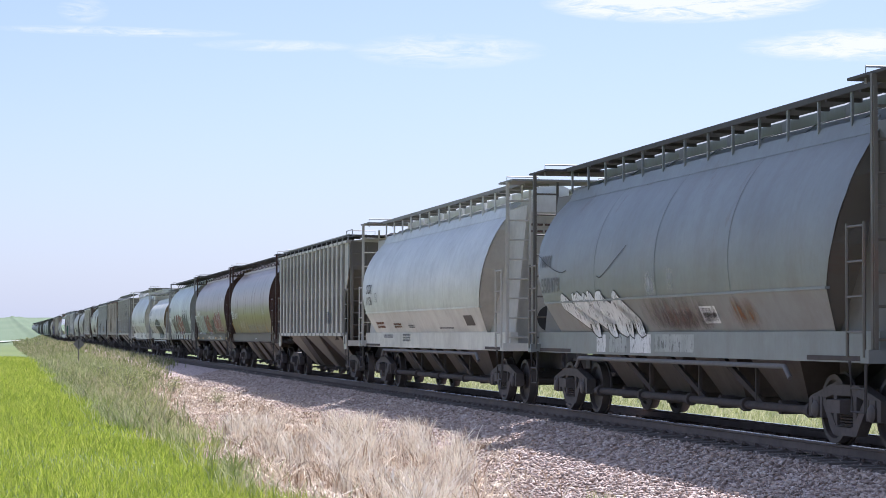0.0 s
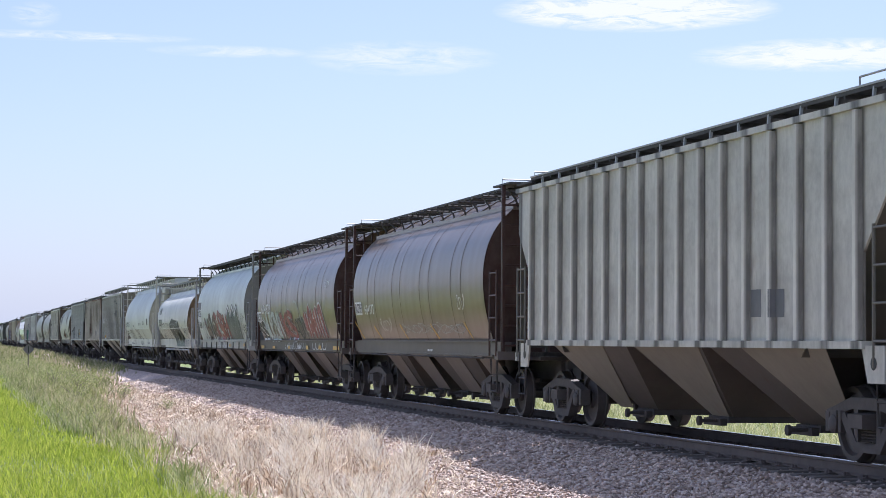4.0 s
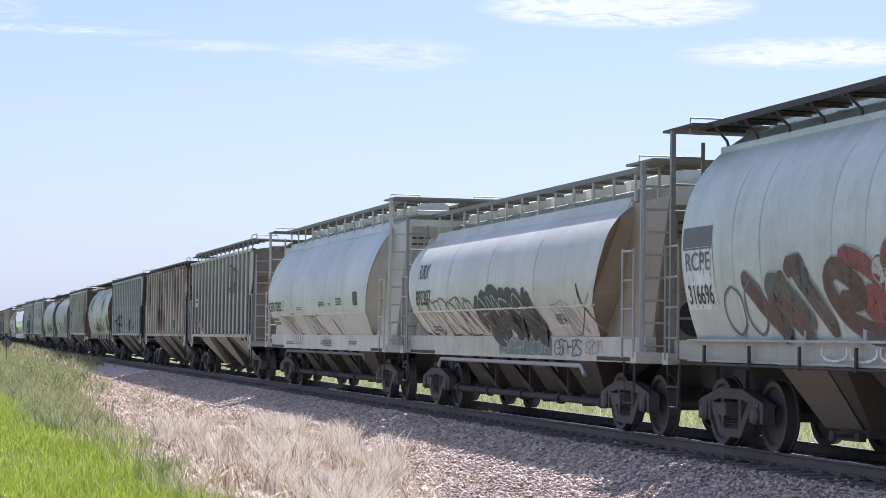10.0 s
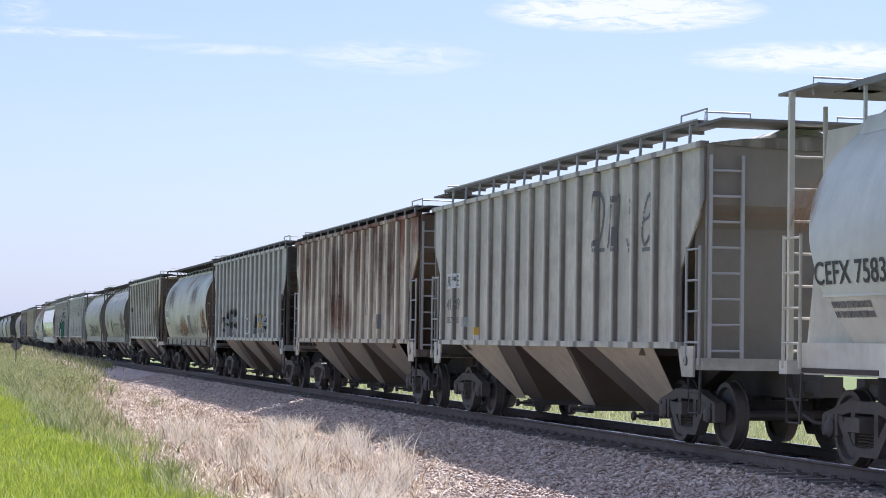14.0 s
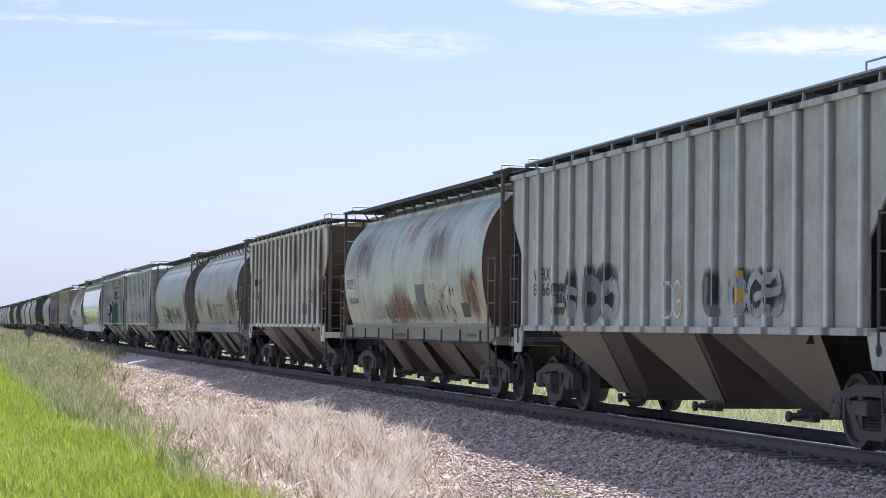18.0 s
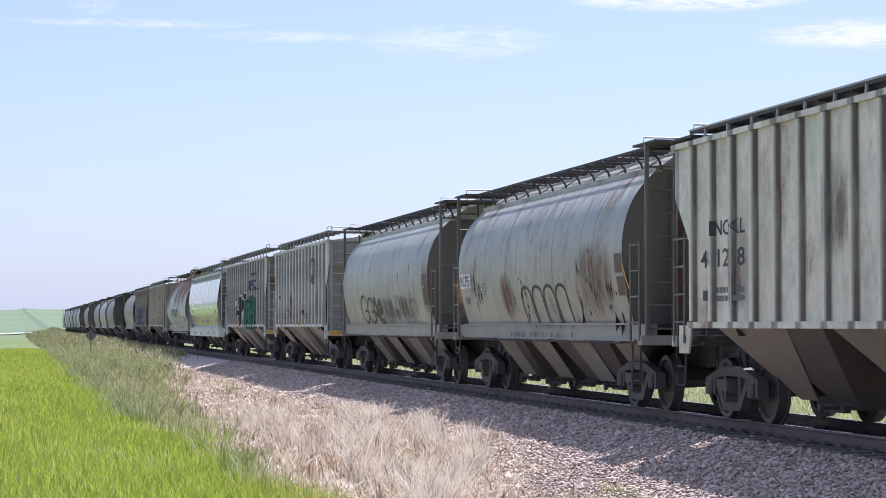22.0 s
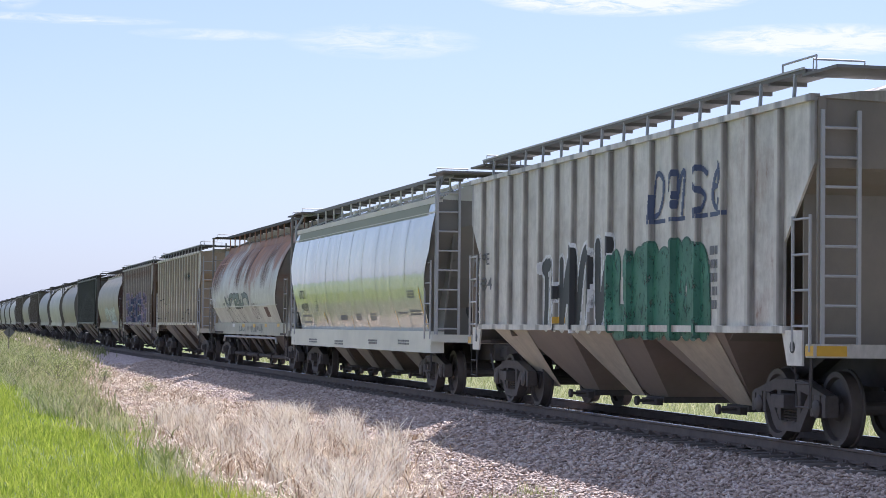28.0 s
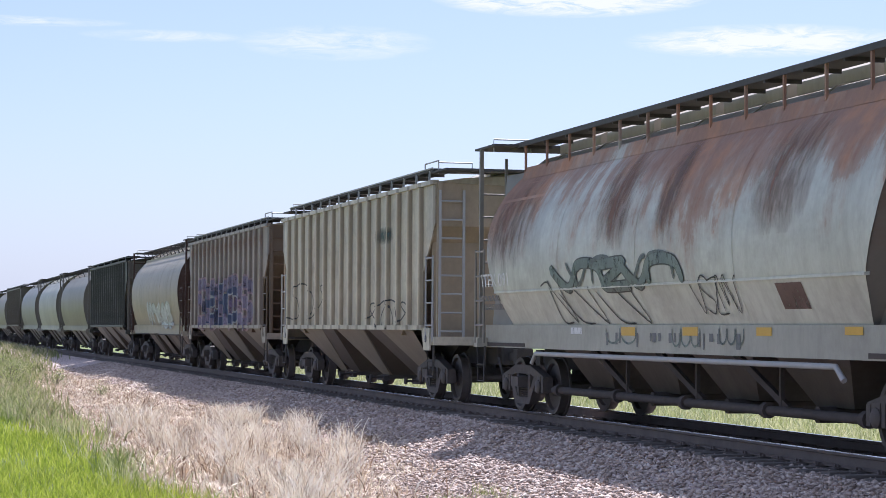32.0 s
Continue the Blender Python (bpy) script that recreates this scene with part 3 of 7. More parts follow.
STRAW = grass_material("dry_straw", [(0.12, (0.12, 0.075, 0.045)), (0.34, (0.40, 0.285, 0.19)), (0.54, (0.68, 0.54, 0.395)), (0.78, (0.94, 0.84, 0.675))], 0.1, (2.4, 1.3, 1.6), 1.3)
BLEACHED = grass_material("bleached_stems", [(0.14, (0.36, 0.265, 0.18)), (0.38, (0.76, 0.65, 0.51)), (0.62, (0.97, 0.91, 0.78))], 0.1, (2.4, 1.3, 1.6), 1.0)
WEED = grass_material("verge_weeds", [(0.1, (0.14, 0.19, 0.045)), (0.4, (0.28, 0.33, 0.11)), (0.75, (0.52, 0.52, 0.28))], 0.35)
r = np.random.default_rng(11)


def crop_edge(y):
    return np.interp(y, [20, 38, 52, 76, 150], [3.45, 3.45, 2.75, 2.6, 3.1]) + 0.22 * np.sin(y * 0.31 + 1) + 0.15 * np.sin(y * 0.83)


x, y = scatter(r, 130000, -4.0, 4.4, 19.5, 190.0)
keep = (x < crop_edge(y) + r.normal(0, 0.25, len(x))) & (x > -0.075 * y - 0.6)
x, y = x[keep], y[keep]
crop = new("crop_field", blades("crop_field", r, x, y, r.uniform(0.10, 0.26, len(x)) * (1 + 0.35 * np.sin(x * 1.1 + y * 0.17) * np.sin(y * 0.31)), r.uniform(0.007, 0.014, len(x)) * (1 + y / 40), 0.9, CROP))
tagged(crop, "bright green young grain crop in the field beside the track", "crop", kind="stuff")
# straw stands in clumps, and lies flat in thatch between them
def straw_reach(y):
    """How far up the bank the dry grass grows."""
    return np.interp(y, [20, 26, 30, 36, 60, 90], [5.1, 6.0, 7.2, 8.6, 8.9, 8.2])


def straw_start(y):
    return crop_edge(y) + np.interp(y, [20, 34, 55, 80, 100], [0.15, 0.35, 1.7, 3.0, 4.2])


cx, cy = scatter(r, 1500, 3.5, 8.7, 19.5, 110.0)
ch = r.uniform(0.45, 1.15, len(cx))
pick = r.integers(0, len(cx), 40000)
x = cx[pick] + r.normal(0, 0.10, len(pick))
y = cy[pick] + r.normal(0, 0.15, len(pick))
thick = 0.62 + 0.6 * np.sin(x * 2.1 + 1.3 * np.sin(y * 0.45)) * np.sin(y * 0.62 + 1.7 * np.sin(x * 0.9))
keep = (x > straw_start(y) + r.normal(0, 0.2, len(x))) & (x < straw_reach(y) + r.normal(0, 0.5, len(x))) & (r.random(len(x)) < np.clip(thick, 0.12, 1)) & (r.random(len(x)) < np.clip((108 - y) / 20, 0.1, 1))
x, y, tall = x[keep], y[keep], ch[pick][keep]
straw = new("dry_grass", blades("dry_grass", r, x, y, r.uniform(0.12, 0.46, len(x)) * tall * np.interp(y, [30, 45], [1.0, 0.6]) * np.interp(x, [7.2, 8.5], [1.0, 0.4]), r.uniform(0.008, 0.022, len(x)) * (1 + y / 90), 1.3, STRAW, 5, 0.5))
tagged(straw, "tangled pale dry grass standing along the foot of the bank", "dry grass", kind="stuff")
# taller bleached stalks in a few dense stands
sx_, sy_ = scatter(r, 85, 4.6, 8.2, 22.0, 46.0)
pick = r.integers(0, len(sx_), 7000)
x = sx_[pick] + r.normal(0, 0.11, len(pick))
y = sy_[pick] + r.normal(0, 0.18, len(pick))
keep = (x > straw_start(y) + 0.3) & (x < straw_reach(y) - 0.3)
x, y = x[keep], y[keep]
stalks = new("bleached_stalks", blades("bleached_stalks", r, x, y, r.uniform(0.25, 0.62, len(x)), r.uniform(0.008, 0.018, len(x)) * (1 + y / 90), 0.7, BLEACHED, 4, 0.6))
tagged(stalks, "tall bleached stalks standing in dense bunches on the verge", "dry grass", kind="stuff")
# stems that have fallen over, some across others
pick = r.integers(0, len(cx), 52000)
x = cx[pick] + r.normal(0, 0.35, len(pick))
y = cy[pick] + r.normal(0, 0.5, len(pick))
keep = (x > straw_start(y) + 0.1) & (x < straw_reach(y) + 0.3 + r.normal(0, 0.3, len(x))) & (r.random(len(x)) < np.clip((108 - y) / 20, 0.12, 1.0))
x, y = x[keep], y[keep]
fallen = new("fallen_straw", blades("fallen_straw", r, x, y, r.uniform(0.04, 0.17, len(x)), r.uniform(0.010, 0.03, len(x)) * (1 + y / 90), 4.5, STRAW, 4, 0.55))
tagged(fallen, "bleached straw stems lying across the verge", "dry grass", kind="stuff")
# a few green tufts that grow out of the stones
tx_, ty_ = r.uniform(5.6, 7.6, 9), r.uniform(20.5, 30.0, 9)
pick = r.integers(0, 9, 420)
x, y = tx_[pick] + r.normal(0, 0.09, 420), ty_[pick] + r.normal(0, 0.12, 420)
tufts = new("ballast_weeds", blades("ballast_weeds", r, x, y, r.uniform(0.06, 0.24, 420), r.uniform(0.008, 0.016, 420), 0.9, WEED))
tagged(tufts, "small green weed tufts growing out of the crushed stone", "weeds", kind="stuff")
# weeds along the crop's edge
x, y = scatter(r, 42000, 2.2, 7.5, 19.5, 190.0)
rim = straw_start(y) - crop_edge(y)
tuft = np.sin(y * 0.9 + 2 * np.sin(x * 1.3)) * np.sin(x * 2.3 + y * 0.37)
keep = (x > crop_edge(y) - 0.2 + r.normal(0, 0.15, len(x))) & (x < crop_edge(y) + rim + 0.25 * tuft + r.normal(0, 0.2, len(x))) & (r.random(len(x)) < 0.55 + 0.4 * tuft)
x, y = x[keep], y[keep]
weeds = new("verge_weeds", blades("verge_weeds", r, x, y, r.uniform(0.12, 0.48, len(x)), r.uniform(0.01, 0.025, len(x)) * (1 + y / 50), 0.9, WEED))
tagged(weeds, "grey-green weeds and wild grass between crop and dry verge", "weeds", kind="stuff")
x, y = scatter(r, 24000, 2.6, 10.0, 46.0, 420.0)
keep = (x > crop_edge(y)) & (x < np.interp(y, [46, 60, 80, 95, 120], [4.2, 4.8, 5.8, 7.2, 10.0]) + r.normal(0, 0.3, len(x)))
x, y = x[keep], y[keep]
verge = new("verge_grass", blades("verge_grass", r, x, y, r.uniform(0.15, 0.5, len(x)), r.uniform(0.012, 0.03, len(x)) * (1 + y / 50), 0.9, grass_material("verge_olive", [(0.1, (0.12, 0.15, 0.045)), (0.45, (0.23, 0.25, 0.10)), (0.85, (0.46, 0.42, 0.27))], 0.35)))
tagged(verge, "olive and straw-coloured rough grass on the far verge", "grass", kind="stuff")
# grass behind the track, seen under the cars
x, y = scatter(r, 26000, 15.2, 27.0, 32.0, 150.0)
behind = new("far_side_grass", blades("far_side_grass", r, x, y, r.uniform(0.2, 0.55, len(x)), r.uniform(0.012, 0.03, len(x)) * (1 + y / 60), 0.9, grass_material("far_side_green", [(0.1, (0.24, 0.27, 0.10)), (0.45, (0.46, 0.47, 0.22)), (0.8, (0.72, 0.68, 0.44))])))
tagged(behind, "sunlit yellow-green grass on the far side of the track", "grass", kind="stuff")

# ---- things far down the line ----
sign = thing("track_sign", "small diamond-shaped track sign on a post beside the rails", "sign", at=(5.25, 138.0, float(ground_z(5.25, 138.0))))
part("sign_post", Geo().beam((0, 0, -0.2), (0, 0, 1.45), 0.07), TIE, sign)
part("sign_board", Geo().prism([(-0.38, 1.38), (0, 1.0), (0.38, 1.38), (0, 1.76)], -0.06, -0.04, "y"), plain("sign_grey", (0.16, 0.15, 0.15), 0.6), sign, "weathered grey diamond board")
part("sign_bar", Geo().box(-0.03, 0.03, -0.068, -0.062, 1.15, 1.61), BLACKP, sign)
road_m = plain("pale_gravel_road", (0.62, 0.6, 0.56), 0.9, 0, 0.1, 0.3)
for name, x0, x1, y, wid in (("gravel_road", -14.0, 4.5, 395.0, 10.0), ("gravel_road", -40.0, -9.0, 372.0, 12.0)):
    px_ = np.linspace(x0, x1, 14)
    rows = [[(x, y + k * wid + 14 * math.sin(x * 0.06), float(ground_z(x, y + k * wid + 14 * math.sin(x * 0.06))) + 0.25) for x in px_] for k in (0, 0.5, 1)]
    road = new(name, Geo().skin(rows).mesh(name, road_m))
    tagged(road, "pale gravel road across the field below the hills", "road", kind="structure")


def bush(x, y, size, seed):
    """A scrubby bush: short stems and clumps of small leaves with gaps."""
    rng = np.random.default_rng(seed)
    z = float(ground_z(x, y))
    b = thing("bush", "grey-green scrubby bush on the verge", "bush", "verge bushes", (x, y, z))
    g = Geo()
    tips = []
    for k in range(9):
        a, lean = rng.uniform(0, 6.28), rng.uniform(0.2, 0.8)
        tip = (math.cos(a) * lean * size, math.sin(a) * lean * size, size * rng.uniform(0.5, 1.0))
        g.tube([(0, 0, -0.05), (tip[0] * 0.4, tip[1] * 0.4, tip[2] * 0.55), tip], 0.012 * size, 4)
        tips += [tip, (tip[0] * 0.6, tip[1] * 0.6, tip[2] * 0.65)]
    part("stems", g, TIE, b)
    n = 420
    t = np.array(tips)[rng.integers(0, len(tips), n)] + rng.normal(0, 0.16 * size, (n, 3))
    t[:, 2] = np.abs(t[:, 2])
    d = rng.normal(0, 1, (n, 2, 3))
    d /= np.linalg.norm(d, axis=2, keepdims=True)
    w = rng.uniform(0.03, 0.07, (n, 1)) * size
    v = np.stack([t - d[:, 0] * w, t + d[:, 1] * w * 0.5, t + d[:, 0] * w, t - d[:, 1] * w * 0.5], 1).reshape(-1, 3)
    part("foliage", arrays("foliage", v, np.arange(n * 4).reshape(n, 4), WEED), WEED, b)


for k, (x, y, size) in enumerate([(4.6, 76.0, 0.75), (5.0, 81.0, 0.8), (4.3, 69.0, 0.55), (5.6, 88.0, 0.7), (6.1, 74.0, 0.6), (4.9, 97.0, 0.8), (5.9, 104.0, 0.7), (6.6, 64.0, 0.4), (4.1, 58.0, 0.45), (6.9, 96.0, 0.6), (6.0, 330.0, 1.2), (4.8, 345.0, 1.3), (7.4, 322.0, 1.0)]):
    bush(x, y, size, 100 + k)
def tree_belt(x, y0, y1, seed):
    """A far belt of trees on the camera's side of the field: clumps of leaves with gaps, over short trunks."""
    rng = np.random.default_rng(seed)
    n = 260
    ty = np.sort(rng.uniform(y0, y1, n))
    tx = x + rng.normal(0, 9, n)
    th = rng.uniform(7.0, 13.0, n) * (0.8 + 0.3 * np.sin(ty * 0.03))
    k = rng.integers(0, n, 16000)
    c = np.stack([tx[k], ty[k], ground_z(tx[k], ty[k]) + th[k] * 0.55], -1) + rng.normal(0, 1, (len(k), 3)) * np.stack([th[k] * 0.25, th[k] * 0.25, th[k] * 0.2], -1)
    d = rng.normal(0, 1, (len(k), 2, 3))
    d /= np.linalg.norm(d, axis=2, keepdims=True)
    w = rng.uniform(0.4, 0.9, (len(k), 1))
    v = np.stack([c - d[:, 0] * w, c + d[:, 1] * w, c + d[:, 0] * w, c - d[:, 1] * w], 1).reshape(-1, 3)
    belt = new("tree_belt", arrays("tree_belt", v, np.arange(len(k) * 4).reshape(-1, 4), plain("belt_leaves", (0.05, 0.075, 0.035), 0.8, 0, 0.4, 0.3, 0)))
    tagged(belt, "dark green belt of trees far across the field", "trees", kind="stuff")


tree_belt(-170.0, -500.0, 700.0, 77)
# ---- trucks: cast side frames, springs, wheelsets ----
def sideframe_geo(sx):
    """One cast truck side: arched top, dropped bottom, two windows, pedestals over the axle ends."""
    g = Geo()
    x0, x1 = (sx * 1.0 - 0.075, sx * 1.0 + 0.075)
    top = [(-1.12, 0.50), (-1.12, 0.62), (-0.78, 0.70), (-0.42, 0.79), (0.42, 0.79), (0.78, 0.70), (1.12, 0.62), (1.12, 0.50), (0.80, 0.57), (0.40, 0.65), (-0.40, 0.65), (-0.80, 0.57)]
    g.prism(top, x0, x1)
    g.prism([(-0.74, 0.58), (-0.62, 0.63), (-0.28, 0.27), (0.28, 0.27), (0.62, 0.63), (0.74, 0.58), (0.36, 0.15), (-0.36, 0.15)], x0, x1)
    for s in (-1, 1):
        g.prism([(s * 0.36, 0.24), (s * 0.25, 0.24), (s * 0.25, 0.67), (s * 0.36, 0.67)], x0 + 0.01, x1 - 0.01)
        g.box(x0 - 0.01, x1 + 0.01, s * 1.08 - 0.05, s * 1.08 + 0.05, 0.36, 0.60)
        g.box(x0 - 0.01, x1 + 0.01, s * 0.73 - 0.04, s * 0.73 + 0.04, 0.36, 0.62)
    return g


def spring_geo():
    return Geo().tube([(math.cos(a * 1.05) * 0.062, math.sin(a * 1.05) * 0.062, 0.27 + a * 0.0062) for a in range(42)], 0.014, 4)


def wheel_geo():
    """Two wheels on an axle, flange inwards, with bearing caps."""
    g = Geo()
    for s in (-1, 1):
        p = [(-0.075, 0.30), (-0.07, 0.455), (0.045, 0.46), (0.05, 0.485), (0.075, 0.485), (0.08, 0.40), (0.055, 0.38), (0.02, 0.16), (0.06, 0.13)]
        prof = [(s * -d + s * 0.75 + s * 0.02, r) for d, r in p]
        g.disc((0, 0, 0), "x", [(s * 0.85, 0.10), (s * 0.85, 0.14), (s * 0.80, 0.16), (s * 0.79, 0.36), (s * 0.84, 0.385), (s * 0.84, 0.45), (s * 0.71, 0.457), (s * 0.70, 0.482), (s * 0.67, 0.482), (s * 0.67, 0.38), (s * 0.72, 0.36), (s * 0.73, 0.14), (s * 0.66, 0.11)], 28)
        g.disc((0, 0, 0), "x", [(s * 0.84, 0.085), (s * 0.92, 0.085), (s * 0.92, 0.115), (s * 1.10, 0.115), (s * 1.12, 0.09), (s * 1.13, 0.05)], 12)
    g.disc((0, 0, 0), "x", [(-0.7, 0.08), (0.7, 0.08)], 10)
    return g


BOLSTER = Geo().prism([(-1.22, 0.44), (-1.22, 0.60), (-0.6, 0.64), (0.6, 0.64), (1.22, 0.60), (1.22, 0.44), (0.6, 0.36), (-0.6, 0.36)], -0.2, 0.2, "y").disc((0, 0, 0.62), "z", [(0, 0.2), (0.14, 0.2)], 14).mesh("truck", TRUCK)
FRAMES = {s: sideframe_geo(s).mesh("side_frame", TRUCK) for s in (-1, 1)}
SPRING = spring_geo().mesh("spring", TRUCK, 40)
SEATS = {s: Geo().box(s * 1.0 - 0.075, s * 1.0 + 0.075, -0.21, 0.21, 0.255, 0.275).mesh("spring_seat", TRUCK) for s in (-1, 1)}
WHEELS_MESH = wheel_geo().mesh("wheelset", WHEEL, 35)
TREADS = Geo().disc((-0.7, 0, 0), "x", [(-0.135, 0.4575), (0.0, 0.4585)], 28).disc((0.7, 0, 0), "x", [(0.0, 0.4585), (0.135, 0.4575)], 28).mesh("tread", TREAD, 60)
LINERS = {s: Geo().box(s * 1.0 - 0.09, s * 1.0 + 0.09, -0.09, 0.09, -0.02, 0.15).mesh("bearing_adapter", TRUCK) for s in (-1, 1)}
WHEELSETS = []


def add_truck(car, y, far):
    t = part("truck", BOLSTER, TRUCK, car, "cast steel freight truck, dusty dark brown")
    t.location = (0, y, 0)
    for s in (-1, 1):
        if far and s > 0:
            continue
        part("side_frame", FRAMES[s], TRUCK, t)
        if not far:
            part("spring_seat", SEATS[s], TRUCK, t)
            for dy in (-0.14, 0.0, 0.14):
                part("spring", SPRING, TRUCK, t).location = (s * 1.0, dy, 0)
    for dy in (-0.889, 0.889):
        w = part("wheelset", WHEELS_MESH, WHEEL, t, "steel wheels with worn bright treads")
        w.matrix_parent_inverse = Matrix.Translation((0, dy, 0.457))
        WHEELSETS.append(w)
    if not far:
        for s in (-1, 1):
            for dy in (-0.889, 0.889):
                a = part("bearing_adapter", LINERS[s], TRUCK, t)
                a.location = (0, dy, 0.47)
    return t


COUPLER = Geo().box(-0.09, 0.09, 0.0, 0.62, 0.80, 0.95).box(-0.14, 0.16, 0.55, 0.80, 0.75, 1.02).box(-0.2, 0.2, -0.35, 0.06, 0.72, 1.06).tube([(0.3, 0.05, 0.85), (0.3, 0.35, 0.55), (0.22, 0.7, 0.42), (0.12, 0.95, 0.40)], 0.025, 6).mesh("coupler", STEEL)

# ---- car sides: how wide the body is at each height (half width, height), from sill to crown ----
RIB_DEPTH = 0.085
SIDE = {
    "cyl": [(1.36, 1.42), (1.47, 1.75), (1.56, 2.15), (1.60, 2.55), (1.59, 2.9), (1.52, 3.25), (1.39, 3.55), (1.20, 3.8), (0.98, 4.0)],
    "acf": [(1.31, 1.46), (1.56, 2.0), (1.605, 2.35), (1.60, 2.7), (1.53, 3.05), (1.40, 3.38), (1.22, 3.68), (1.0, 3.93), (0.93, 4.0)],
    "low_acf": [(1.31, 1.46), (1.56, 1.95), (1.60, 2.2), (1.595, 2.5), (1.55, 2.8), (1.46, 3.05), (1.32, 3.25), (1.12, 3.42), (0.98, 3.49)],
    "smooth": [(1.36, 1.30), (1.45, 1.65), (1.53, 2.0), (1.58, 2.3), (1.60, 2.55), (1.595, 2.8), (1.57, 3.1), (1.53, 3.4), (1.46, 3.72), (1.38, 4.0)],
    "rib": [(1.50, 1.42), (1.50, 4.12)],
}


def soften(p, crease=False):
    """The same outline with its corners rounded off."""
    zs = np.linspace(p[0][1], p[-1][1], 121)
    xs_ = np.interp(zs, [b for a, b in p], [a for a, b in p])
    # a sloping lower sheet meets the round one in a crease
    low = int(np.searchsorted(zs, p[1][1])) if crease else 0
    for k in range(60):
        xs_[low + 1:-1] = (xs_[low:-2] + 2 * xs_[low + 1:-1] + xs_[low + 2:]) / 4
    return xs_, zs


SOFT = {k: soften(p, k in ("acf", "low_acf")) for k, p in SIDE.items()}


def side_x(kind, z):
    xs_, zs = SOFT[kind]
    return float(np.interp(z, zs, xs_))


def smooth_profile(kind, n=22):
    p = SIDE[kind]
    zs = np.linspace(p[0][1], p[-1][1], n)
    return [(side_x(kind, z), z) for z in zs]


def grating(x0, x1, y0, y1, z, bars, cross, t=0.035):
    """An open walkway: long bars and cross bars."""
    g = Geo()
    w = 0.032
    for k in range(bars):
        x = x0 + (x1 - x0 - w) * k / (bars - 1)
        g.box(x, x + w, y0, y1, z, z + t)
    n = max(2, int((y1 - y0) / cross))
    for k in range(n + 1):
        y = y0 + (y1 - y0) * k / n
        g.box(x0, x1, y - 0.025, y + 0.025, z - 0.03, z)
    return g


def hopper_geo(y, half, z0, z1, top_x, low_x=0.5, low_half=0.38):
    g = Geo()
    top = [(-top_x, y - half, z0), (top_x, y - half, z0), (top_x, y + half, z0), (-top_x, y + half, z0)]
    low = [(-low_x, y - low_half, z1), (low_x, y - low_half, z1), (low_x, y + low_half, z1), (-low_x, y + low_half, z1)]
    return g.add(top + low, [(0, 1, 2, 3), (7, 6, 5, 4), (0, 4, 5, 1), (1, 5, 6, 2), (2, 6, 7, 3), (3, 7, 4, 0)])


